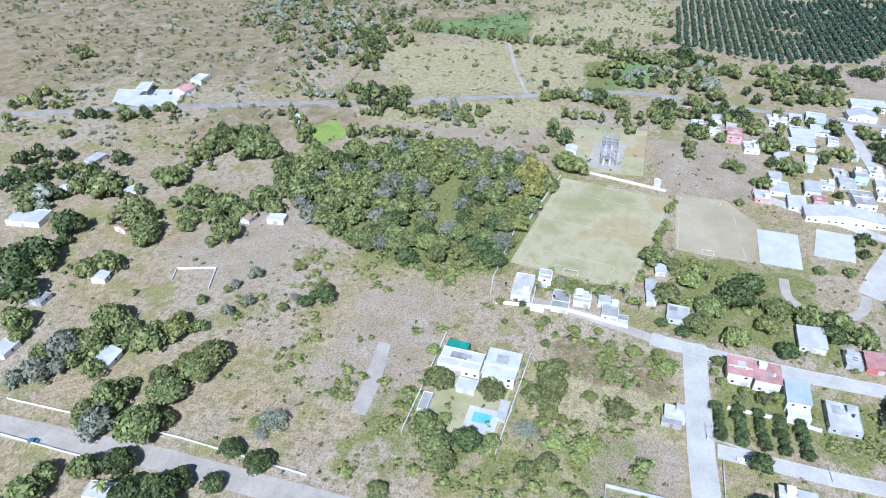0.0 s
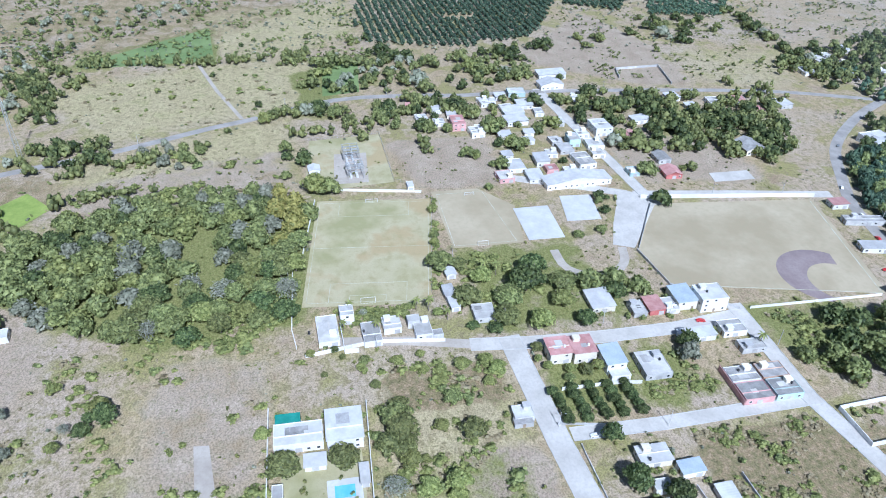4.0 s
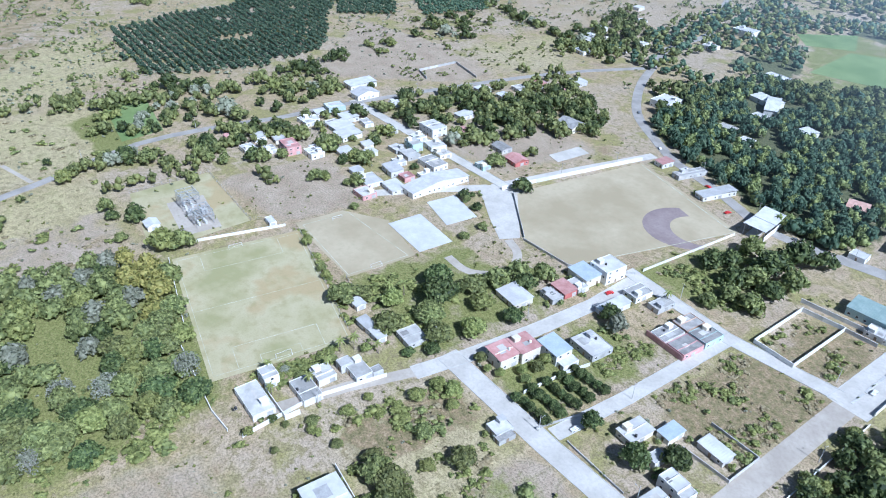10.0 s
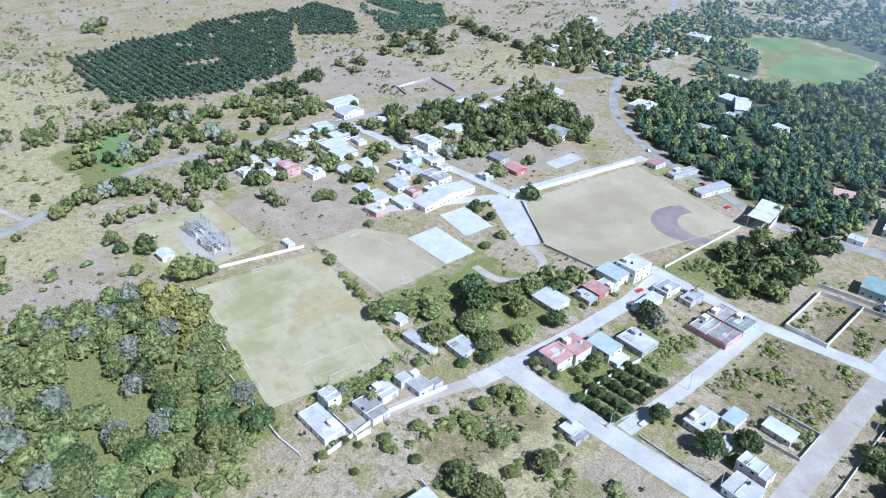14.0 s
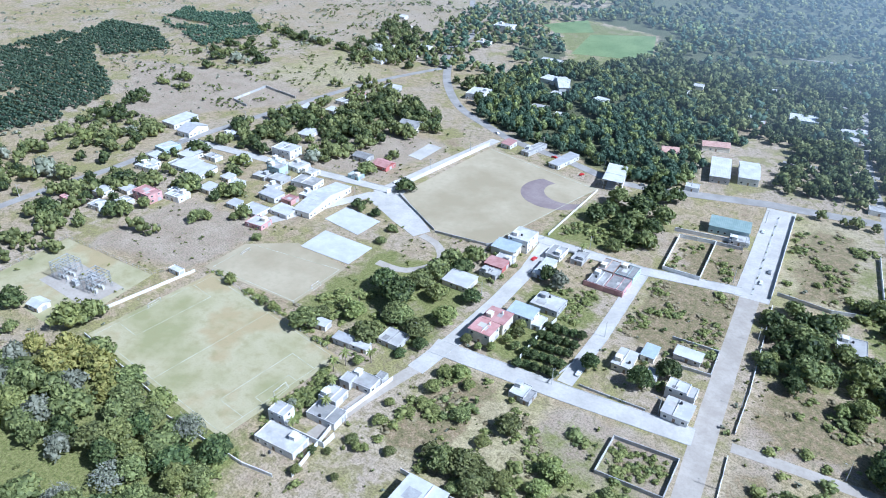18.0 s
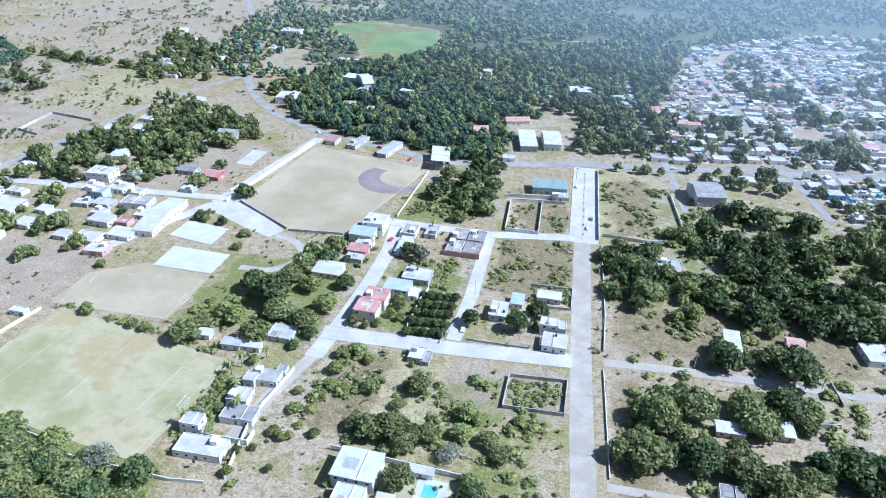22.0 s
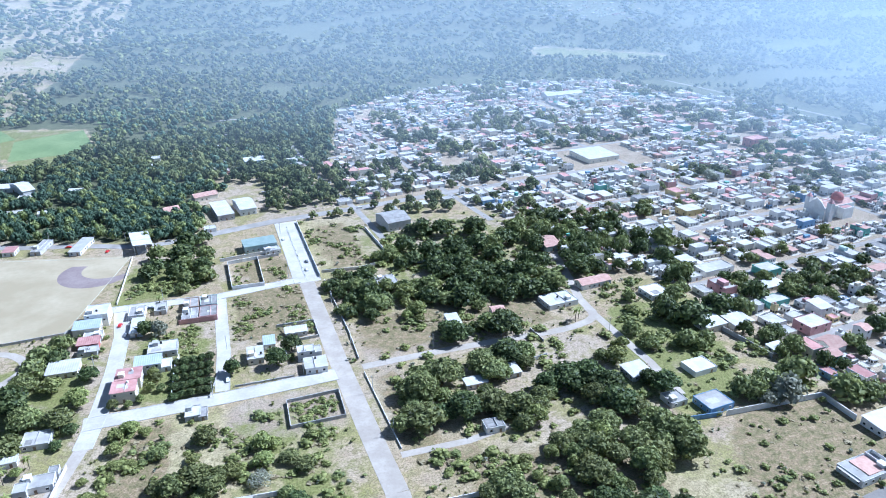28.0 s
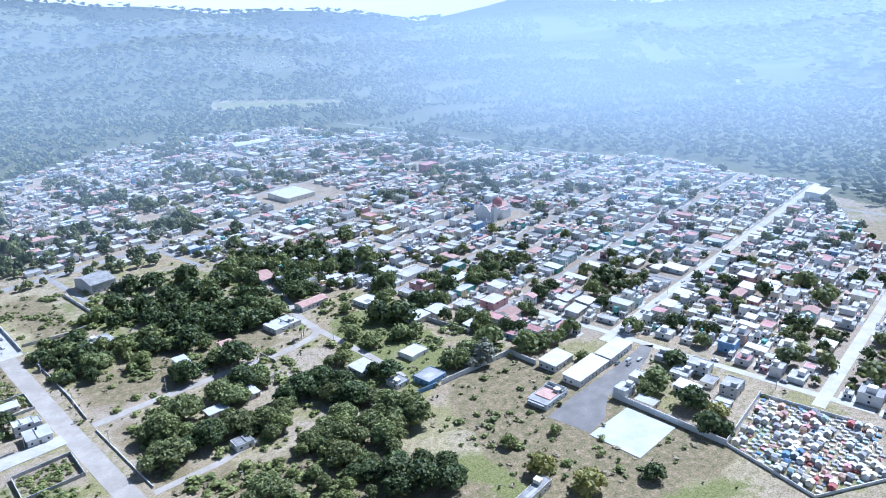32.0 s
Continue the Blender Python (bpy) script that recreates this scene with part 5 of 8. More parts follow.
for x, y, r, k in ((-68, 150, 3.5, "light"),
                   (-45, 287, 4.8, "mango"), (-22.5, 288, 5.6, "mango"), (-14, 301, 5.5, "mango"), (-84, 340, 5.5, "thin"), (-95, 355, 6, "broad"), (-92, 343, 5.5, "mango"), (-104, 337, 4, "broad"),
                   (-210, 243, 3.2, "light"), (-200, 242, 3, "broad"), (-193, 241, 3, "light"), (-228, 246, 3.6, "light"),
                   (-300, 172, 6.5, "mango"), (-281, 160, 4, "broad"), (-320, 160, 5, "broad")):
    tree(x, y, r, r * trnd.uniform(1.5, 1.8), k)
for x, y, r, k in ((254, 103, 8, "broad"), (284, 110, 7, "mango"), (252, 80, 8, "mango"), (238, 64, 7, "mango"), (241, 57, 5, "mango"), (252, 67, 6, "gold"), (245, 102, 5, "broad"),                    (226, 126, 3, "mango"), (251, 149, 4, "light"), (274, 177, 6, "broad"), (189, 61, 5, "mango"), (156, 96, 6, "gold"), (162, 75, 7, "gold"), (184, 112, 3, "light"), (160, 120, 4, "light")):
    tree(x, y, r * 1.15, r * trnd.uniform(1.3, 1.6), k, "trees round the bare lot")
for x, y, r, k in ((-50, 158, 6.4, "broad"), (-50, 181, 6.4, "broad"), (-24, 161, 6.5, "broad"), (-16, 167, 6.5, "broad"), (-22, 178, 6.2, "mango"), (-10, 171, 5.5, "broad"), (-31, 166, 3.5, "light"), (-25, 187, 4, "broad"), (-262, 178, 9, "light")):
    tree(x, y, r, r * 1.4, k, "garden shade trees")
for row in range(5):
    for k in range(5):
        x, y = -73 + 4.1 * k + trnd.uniform(-0.4, 0.4), 271.5 + 8.0 * row + 0.5 * k + trnd.uniform(-0.5, 0.5)
        tree(x, y, trnd.uniform(2.2, 3.0), trnd.uniform(3.4, 4.4), "mango", "small fruit trees planted in rows")
for x, y in ((-108, 272), (-100, 272), (-93, 271), (-88, 274), (-84, 283), (-82, 290), (-79, 281), (-84, 296)):
    tree(x, y, trnd.uniform(2.2, 3.4), None, trnd.choice(["broad", "light"]), "garden trees")
for x, y, r, k in ((-124, 189, 4.2, "broad"), (225, 300, 6, "broad"), (190, 300, 4, "broad")):
    tree(x, y, r, r * trnd.uniform(1.4, 1.8), k)

for x, y, r in ((-315, 182, 5), (-258, 187, 7), (-308, 161, 4.5), (-225, 241, 2.6), (-370, 145, 6), (-356, 119, 3.5), (-552, 236, 5), (-380, 185, 8), (-372, 196, 7), (-378, 620, 6), (-441, 611, 6), (-438, 637, 7), (-118, 204, 2.4), (-116, 216, 2.2), (-131, 200, 2.4), (-114, 181, 2.0), (-134, 216, 2.6), (-113, 240, 2.4), (-132, 232, 3), (-138, 196, 2.4), (-120, 190, 2), (-530, 150, 3), (-560, 180, 3.5), (-545, 120, 3), (-470, 100, 3), (-440, 60, 3), (-400, 140, 3.5), (-230, 395, 5)):
    tree(x, y, r, r * trnd.uniform(1.2, 1.6), trnd.choices(["broad", "mango", "thin", "light"], [6, 3, 1, 2])[0])

for x, y, r, k in ((56, 247, 8.9, "broad"), (43, 239, 7.9, "broad"), (37, 240, 6.0, "broad"), (39, 215, 8.5, "broad"), (58, 218, 8.2, "mango"), (73, 218, 7.8, "broad"), (78, 253, 8.1, "broad"), (82, 244, 7.6, "broad"),
                   (94, 258, 8.2, "mango"), (103, 258, 6.5, "broad"), (83, 213, 6.8, "broad"), (88, 205, 5.7, "light"), (97, 219, 5.0, "broad"), (73, 285, 7.4, "mango"), (103, 283, 9.0, "mango"), (94, 292, 5.8, "broad"),
                   (115, 227, 8.9, "mango"), (124, 226, 8.0, "mango"), (130, 215, 8.0, "mango"), (60, 167, 6.8, "broad"), (73, 180, 3.2, "light"), (74, 170, 2.6, "light"), (-54, 199, 5.4, "broad"), (-60, 205, 7.1, "broad"),
                   (-46, 206, 4.5, "light")):
    cluster(x, y, r * 1.1, k, "large shade trees east of the avenue", 2)
for x, y, r, k in ((20, 335, 4.4, "broad"), (38, 372, 8.0, "mango"), (37, 348, 7.8, "mango"), (38, 333, 7.2, "broad"), (59, 343, 7.2, "light"), (61, 320, 6.0, "light"), (74, 346, 8.4, "broad"), (72, 334, 7.8, "mango"),
                   (91, 324, 8.3, "mango"), (90, 340, 7.8, "mango"), (102, 342, 9.6, "mango"), (113, 332, 9.0, "mango"), (126, 330, 9.0, "mango"), (137, 324, 9.0, "mango"), (151, 328, 8.5, "broad"), (141, 347, 8.6, "mango"),
                   (130, 354, 8.7, "mango"), (115, 359, 9.2, "mango"), (105, 371, 8.7, "mango"), (91, 365, 8.0, "mango"), (31, 359, 7.1, "broad"), (59, 367, 6.6, "broad"), (18, 368, 5.8, "mango"), (87, 379, 8.3, "mango")):
    cluster(x, y, r * 1.1, k, "large shade trees east of the avenue", 2)
for x, y, r, k in ((90, 401, 9.6, "mango"), (108, 401, 10.3, "mango"), (126, 402, 10.4, "mango"), (147, 407, 9.8, "mango"), (76, 416, 9.1, "mango"), (62, 404, 7.7, "broad"), (95, 443, 9.4, "mango"), (110, 439, 9.4, "mango"),
                   (133, 432, 10.0, "mango"), (149, 367, 8.2, "mango"), (156, 361, 7.6, "mango"), (181, 351, 9.5, "mango"), (190, 369, 9.0, "mango"), (131, 381, 8.9, "mango"), (111, 391, 8.9, "mango"), (76, 393, 8.2, "mango"),
                   (163, 426, 9.4, "broad")):
    cluster(x, y, r, k, "grove of mango trees", 1)
for x, y, r, k in ((177, 345, 8.8, "mango"), (254, 369, 10.7, "broad"), (209, 264, 11.6, "mango"), (230, 271, 10.7, "mango"), (215, 292, 7.4, "broad"), (263, 280, 8.7, "mango"), (170, 264, 5.9, "broad"), (183, 284, 5.0, "light"),
                   (172, 247, 5.7, "broad"), (192, 244, 7.0, "broad"), (148, 240, 6.6, "light"), (121, 227, 9.0, "mango"), (131, 217, 8.5, "mango"), (127, 201, 8.3, "mango"), (115, 191, 7.3, "broad"), (158, 210, 8.1, "mango"),
                   (208, 253, 8.2, "broad"), (266, 299, 7.6, "broad"), (220, 343, 7.0, "broad"), (159, 254, 4.1, "light")):
    cluster(x, y, r, k, "garden trees along the earth lane", 1)
for x, y, r, k in ((137, 183, 9.0, "broad"), (143, 173, 9.0, "broad"), (128, 165, 7.6, "light"), (141, 164, 8.1, "broad"), (122, 177, 7.2, "broad"), (103, 177, 7.1, "broad"), (111, 186, 6.6, "light"), (91, 184, 5.5, "broad"),
                   (96, 162, 7.8, "broad"), (191, 195, 7.7, "broad"), (205, 197, 8.8, "broad"), (225, 199, 10.5, "broad"), (209, 187, 9.2, "thin"), (255, 209, 7.7, "broad"), (237, 180, 9.9, "broad"), (247, 176, 8.0, "broad"),
                   (247, 214, 8.2, "broad"), (96, 218, 4.0, "broad"), (119, 162, 7.1, "broad"), (111, 171, 5.5, "broad"), (135, 197, 6.0, "broad"), (105, 190, 5.7, "broad"), (237, 236, 6.1, "broad")):
    cluster(x, y, r, k, "trees round the bare lot", 1)
for x, y, r, k in ((-338, -264, 7.8, "broad"), (-45, -55, 10.3, "mango"), (-62, -73, 11.4, "mango"), (-71, -68, 10.7, "mango"), (-99, -72, 9.4, "mango"), (-118, -41, 10.8, "broad"), (-110, -31, 8.4, "broad"), (-129, -17, 7.2, "broad"),
                   (-77, -31, 8.9, "broad"), (-121, 13, 8.5, "broad"), (-121, -111, 9.0, "thin"), (-139, -81, 10.6, "broad"), (-118, -120, 10.0, "broad"), (-164, -52, 9.8, "broad"), (-211, -23, 11.7, "broad"), (-218, -57, 7.2, "broad"),
                   (-147, -21, 10.2, "broad"), (-146, -2, 10.0, "broad"), (-158, 14, 10.0, "broad"), (-175, 19, 7.8, "broad"), (-107, 64, 3.6, "light"), (-88, 88, 5.6, "mango"), (-82, 80, 3.9, "mango"), (-201, -162, 4.5, "broad")):
    cluster(x, y, r, k, "trees round scattered farmhouses", 2)
for x, y, r, k in ((-40, 1, 9.1, "broad"), (-18, -6, 8.3, "thin"), (-24, 4, 8.9, "broad"), (-31, 27, 9.0, "broad"), (-21, 18, 8.8, "broad"), (-44, 34, 8.2, "light"), (-33, 59, 8.6, "broad"), (-8, 53, 7.8, "broad"),
                   (2, 33, 9.0, "broad"), (16, 18, 7.9, "broad"), (15, 38, 8.4, "thin"), (12, 55, 8.8, "broad"), (20, 53, 7.1, "broad"), (17, 88, 8.5, "mango"), (16, 99, 7.9, "mango"), (38, 56, 9.1, "mango"),
                   (49, 35, 8.2, "broad"), (35, 82, 7.4, "mango"), (38, 70, 6.9, "mango"), (-8, 102, 5.9, "thin"), (9, 153, 4.3, "broad"), (-25, 52, 6.6, "light"), (-2, -7, 7.0, "thin"), (-25, -39, 8.0, "broad")):
    cluster(x, y, r, k, "trees round scattered farmhouses", 2)
for x, y, r, k in ((-95, 236, 5.5, "light"), (-90, 251, 5.2, "light"), (-76, 228, 5.3, "broad"), (-75, 205, 5.7, "broad"), (-60, 206, 6.3, "mango"), (-57, 233, 6.7, "broad"), (-62, 221, 4.7, "light"), (-95, 219, 3.6, "light"),
                   (-94, 226, 4.4, "light"), (-102, 208, 4.3, "light"), (-105, 194, 3.5, "broad"), (-33, 222, 6.9, "light"), (-33, 211, 6.3, "light"), (-35, 199, 6.1, "thin"), (-22, 210, 5.6, "broad"), (-16, 203, 5.5, "broad"),
                   (-12, 224, 3.5, "broad"), (-72, 260, 4.7, "mango"), (-96, 247, 4.6, "light"), (-83, 246, 4.1, "light"), (-28, 221, 5.1, "light"), (-89, 197, 3.2, "broad"), (-105, 219, 3.4, "light"), (-87, 225, 3.9, "light")):
    tree(x, y, r * 0.82, r * trnd.uniform(0.75, 1.05), k, "young trees on the overgrown lots")
for x, y, r, k in ((-145, 280, 9.7, "mango"), (-159, 287, 7.9, "mango"), (-145, 300, 7.2, "broad"), (-142, 326, 7.4, "broad"), (-134, 336, 7.5, "broad"), (-122, 264, 7.3, "broad"), (-135, 268, 7.0, "broad"), (-140, 248, 7.3, "broad"),
                   (-156, 259, 6.2, "light"), (-171, 240, 7.6, "broad"), (-117, 280, 7.0, "light"), (-120, 247, 3.2, "mango"), (-115, 302, 5.3, "mango"), (-116, 257, 3.8, "mango"), (-143, 313, 7.3, "broad"), (-138, 269, 7.0, "broad"),
                   (-131, 295, 6.5, "light"), (-134, 324, 6.9, "mango"), (-146, 224, 3.7, "light"), (-169, 250, 5.1, "broad")):
    tree(x, y, r, r * trnd.uniform(1.15, 1.5), k, "trees behind the street")
for x, y, r, k in ((-93, 433, 7.6, "mango"), (-80, 418, 7.9, "mango"), (-76, 445, 10.7, "mango"), (-74, 465, 11.0, "mango"), (-61, 443, 8.1, "broad"), (-73, 407, 7.1, "broad"), (-61, 408, 7.8, "broad"), (-75, 393, 5.2, "broad"),
                   (-98, 423, 7.2, "mango"), (-90, 483, 9.4, "broad"), (-64, 475, 7.5, "mango"), (-75, 429, 8.0, "broad"), (-63, 426, 7.5, "mango"), (-94, 452, 7.7, "broad")):
    tree(x, y, r, r * trnd.uniform(1.15, 1.5), k, "trees by the ball field")
for x, y, r, k in ((-417, 389, 6.4, "mango"), (-438, 358, 6.5, "mango"), (-377, 354, 8.3, "mango"), (-385, 367, 6.0, "broad"), (-376, 375, 6.0, "broad"), (-353, 384, 7.8, "mango"), (-361, 400, 8.3, "mango"), (-355, 417, 8.4, "mango"),
                   (-359, 437, 8.9, "mango"), (-345, 439, 7.5, "mango"), (-315, 442, 7.4, "mango"), (-332, 468, 7.6, "mango"), (-319, 472, 8.0, "mango"), (-327, 490, 8.1, "mango"), (-332, 514, 8.2, "mango"), (-344, 542, 6.8, "broad"),
                   (-277, 468, 8.2, "broad"), (-285, 503, 8.0, "mango"), (-264, 492, 7.4, "mango"), (-303, 504, 7.6, "broad"), (-365, 465, 7.2, "broad"), (-335, 449, 7.0, "mango")):
    cluster(x, y, r, k, "village trees", 2)
for x, y, r, k in ((-305, 403, 7.2, "broad"), (-298, 389, 7.1, "thin"), (-290, 401, 7.5, "broad"), (-287, 413, 7.6, "broad"), (-255, 395, 7.7, "broad"), (-255, 427, 5.0, "broad"), (-217, 388, 7.1, "mango"), (-228, 351, 4.4, "mango"),
                   (-212, 349, 3.8, "mango"), (-333, 307, 8.6, "broad"), (-338, 329, 4.0, "broad"), (-330, 343, 5.4, "broad"), (-334, 357, 6.5, "light"), (-302, 318, 6.8, "broad"), (-290, 346, 3.1, "mango"), (-278, 345, 3.4, "mango"),
                   (-276, 301, 5.6, "broad"), (-258, 309, 3.1, "broad"), (-192, 339, 3.6, "broad"), (-189, 324, 3.5, "broad"), (-386, 330, 4.9, "broad"), (-296, 282, 5.7, "broad"), (-250, 286, 3.3, "broad"), (-284, 432, 7.2, "broad")):
    cluster(x, y, r, k, "village trees", 2)
for x, y, r, k in ((-506, 246, 9.5, "mango"), (-491, 256, 8.8, "mango"), (-491, 268, 8.2, "mango"), (-492, 355, 9.0, "mango"), (-509, 397, 7.9, "mango"), (-430, 268, 9.5, "thin"), (-414, 273, 8.3, "broad"), (-481, 316, 8.8, "broad"),
                   (-448, 326, 8.6, "broad"), (-435, 355, 7.5, "broad"), (-384, 263, 8.0, "broad"), (-375, 287, 8.6, "mango"), (-384, 325, 7.1, "mango"), (-410, 243, 6.0, "broad"), (-374, 237, 7.9, "mango"), (-526, 465, 6.5, "broad"),
                   (-504, 444, 4.7, "broad"), (-533, 444, 4.8, "broad"), (-543, 221, 5.9, "broad"), (-484, 366, 8.4, "mango"), (-508, 406, 7.3, "mango")):
    cluster(x, y, r, k, "village trees", 2)
for x, y, r, k in ((-482, 200, 9.2, "broad"), (-483, 187, 8.0, "broad"), (-481, 213, 8.6, "broad"), (-484, 224, 7.5, "broad"), (-436, 182, 7.2, "broad"), (-501, 172, 4.9, "broad"), (-493, 162, 6.7, "broad"), (-444, 228, 5.1, "broad"),
                   (-448, 248, 6.4, "broad"), (-815, 310, 7.6, "broad"), (-799, 288, 7.1, "broad"), (-784, 298, 4.8, "broad"), (-460, 189, 6.4, "light"), (-475, 284, 7.5, "broad"), (-461, 318, 7.5, "light"), (-448, 336, 7.5, "broad"),
                   (-447, 349, 5.4, "thin"), (-435, 366, 5.4, "broad"), (-587, 534, 4.3, "broad"), (-358, 300, 7.4, "broad")):
    cluster(x, y, r, k, "village trees", 2)

# hedge line and thicket on the dry slope beyond the country road
kept_state = trnd.getstate()
for x, y, r, k in ((-601, 647, 7, "mango"), (-585, 648, 5, "broad"), (-568, 646, 7, "mango"), (-551, 641, 5.5, "broad"), (-534, 639, 8, "mango"), (-521, 641, 6, "thin"), (-510, 639, 7, "broad"), (-477, 636, 7, "mango"),
                   (-440, 621, 6, "broad"), (-461, 643, 6, "mango"), (-412, 616, 5, "broad"), (-555, 528, 7, "mango"), (-527, 532, 8, "thin"), (-509, 544, 7, "mango"), (-486, 508, 4, "broad"), (-572, 594, 6, "mango"),
                   (-543, 601, 6, "broad"), (-582, 574, 7, "mango"), (-535, 561, 6, "mango"), (-560, 552, 6, "broad"), (-537, 501, 6, "mango"), (-556, 575, 6, "mango"), (-575, 545, 6.5, "mango")):
    cluster(x, y, r, k, "thicket on the dry slope", 2)
trnd.setstate(kept_state)

for x, y, r in ((106, 136, 8.5), (112, 126, 8), (119, 116, 7), (99, 145, 6), (120, 135, 6), (94, 150, 5), (128, 128, 6), (101, 128, 7), (112, 142, 6), (126, 118, 5)):
    tree(x, y, r, r * trnd.uniform(1.2, 1.5), "mango", "trees round the bare lot")

for x, y, r, k in ((22, 330, 5, "mango"), (26, 345, 5.5, "mango"), (20, 356, 5, "mango"), (30, 372, 6, "mango"), (24, 384, 5.5, "broad"), (46, 340, 6, "mango"), (50, 358, 6, "broad"), (34, 322, 5, "mango"), (60, 352, 6, "mango"), (30, 352, 5, "mango"), (44, 384, 5, "broad")):
    tree(x, y, r, r * trnd.uniform(1.3, 1.6), k, "large shade trees east of the avenue")

# undergrowth, far woods, orchard rows and shrubs: uncountable
# more woods, by stretch of the plan: polygon, spacing, smallest and largest crown, kinds
for poly, step, lo, hi, kinds in (
        ([(-392, 215), (-404, 302), (-404, 334), (-372, 346), (-350, 300), (-330, 268), (-346, 232)], 14, 3.5, 6, "mango broad"), ([(-371, 306), (-360, 337), (-329, 350), (-295, 307), (-324, 292)], 17, 3, 5, "broad light mango"),
        ([(-326, 464), (-328, 515), (-289, 543), (-259, 498), (-273, 449), (-288, 423)], 12, 4, 6.5, "mango broad"), ([(-391, 380), (-389, 450), (-345, 541), (-308, 541), (-291, 430), (-300, 395), (-340, 375)], 13, 4, 6.5, "mango broad broad"),
        ([(-410, 286), (-498, 324), (-506, 348), (-525, 383), (-443, 370), (-425, 350)], 16, 3, 5.5, "mango broad"), ([(-430, 185), (-405, 215), (-470, 285), (-500, 250)], 12, 3, 5.5, "broad mango thin"),
        ([(225, 200), (280, 200), (290, 300), (235, 300)], 17, 4, 6.5, "mango broad"),
        ([(150, 400), (215, 350), (235, 420), (180, 470)], 13, 4.5, 7, "mango broad"), ([(180, 350), (215, 335), (230, 300), (262, 330), (250, 420), (190, 440)], 17, 5, 8, "broad mango"),
        ([(70, 480), (150, 495), (150, 530), (70, 515)], 13, 3.5, 6, "mango broad"),
        ([(-154, -176), (-179, -137), (-175, -95), (-139, -95), (-112, -118), (-115, -138)], 13, 4, 6.5, "mango broad"), ([(-244, -74), (-247, -26), (-219, -17), (-216, -62)], 11, 4, 6.5, "broad mango"),
        ([(-228, -249), (-271, -219), (-247, -194), (-196, -217)], 12, 3, 5, "broad light"), ([(-235, -185), (-266, -114), (-250, -99), (-218, -170)], 12, 3, 5, "broad mango"),
        ([(-340, -15), (-351, 43), (-313, 47), (-305, 0)], 10, 4, 6.5, "mango broad"), ([(-481, -57), (-468, -24), (-381, -1), (-385, -17)], 10, 3, 5, "broad mango"),
        ([(-314, 607), (-260, 666), (-242, 621), (-238, 570), (-262, 560)], 11, 4, 7, "mango broad"), ([(-463, 630), (-487, 713), (-529, 791), (-410, 720), (-385, 640), (-405, 608)], 12, 4, 6.5, "mango broad"),
        ([(-375, 148), (-369, 173), (-390, 195), (-400, 175)], 9, 4, 6, "broad thin"), ([(-320, -40), (-300, -20), (-330, 0)], 9, 3, 5, "broad thin"),
        ([(-260, 700), (-100, 640), (40, 600), (60, 700), (90, 880), (-190, 780)], 12, 4.5, 7, "mango mango broad"), ([(40, 560), (60, 545), (150, 565), (150, 640), (60, 640)], 15, 4, 6, "mango broad"),
        ([(-560, -60), (-640, 80), (-720, 90), (-640, -100)], 22, 2.5, 5, "broad thin mango"), ([(-420, -120), (-480, -60), (-600, -150), (-520, -200)], 18, 2.5, 5, "broad thin"),
        ([(-115, 165), (-96, 168), (-98, 200), (-110, 195)], 9, 1.5, 2.6, "light broad"), ([(-330, -60), (-420, -40), (-560, -20), (-560, -60), (-420, -100)], 14, 3, 5, "broad thin mango"),
        ([(-640, -160), (-480, -200), (-420, -110), (-520, -60)], 17, 2.5, 5, "broad thin"), ([(-100, 40), (-60, 20), (-50, 60), (-90, 80)], 15, 2, 4, "thin broad light"),
        ([(-14, 526), (56, 542), (62, 640), (-10, 630)], 9, 4, 6.5, "mango mango broad"), ([(10, 508), (60, 516), (60, 500), (8, 500)], 12, 3, 5, "broad"),
        ([(80, 125), (110, 140), (105, 180), (75, 185)], 13, 2.5, 4.5, "broad light"), ([(-345, 70), (-330, 110), (-300, 100), (-312, 60)], 12, 3, 5, "broad thin")):
    for x, y in scatter(poly, step, trnd):
        tree(x, y, trnd.uniform(lo, hi), None, trnd.choice(kinds.split()))
FAR = []
for s in range(6):
    FAR.append(crown_arrays(300 + s, 3, 0.5, 9, 0.24))


def stuff(name, places, mat, label, category, variants=None):
    """Many crowns or shrubs joined in one mesh; places are x, y, radius, height."""
    variants = variants or FAR
    rs = np.random.RandomState(len(places))
    vs, fs, k = [], [], 0
    for i, (x, y, r, h) in enumerate(places):
        v, f = variants[i % len(variants)]
        a = rs.uniform(0, 6.28)
        c, s = math.cos(a) * r, math.sin(a) * r
        w = np.stack([v[:, 0] * c - v[:, 1] * s + x, v[:, 0] * s + v[:, 1] * c + y, (v[:, 2] - 0.3) * h / 1.45 + float(land(np.float64(x), np.float64(y)))], 1)
        vs.append(w), fs.append(f + k)
        k += len(v)
    ob = new(name, arrays_mesh(name, np.concatenate(vs), np.concatenate(fs), mat))
    return tagged(ob, label, category, kind="stuff")


frnd = random.Random(23)
for n, plot in enumerate(ORCHARDS):
    rows = []
    ca, sa = math.cos(radians(2.5)), math.sin(radians(2.5))
    for i in range(-60, 60):
        for j in range(-60, 60):
            u, v = i * 4.8, j * 7.4
            x, y = -640 + u * ca - v * sa, 400 + u * sa + v * ca
            if inside(x, y, plot) and noise.noise((x / 30, y / 30, 1)) > (-0.5, -0.35, -0.3)[n]:
                rows.append((x + frnd.uniform(-0.6, 0.6), y + frnd.uniform(-0.6, 0.6), frnd.uniform(3.1, 3.9), frnd.uniform(4.0, 5.2)))
    stuff("orchard", rows, "leaf_citrus", "rows of dark green fruit trees on dry land", "orchard")
far = []
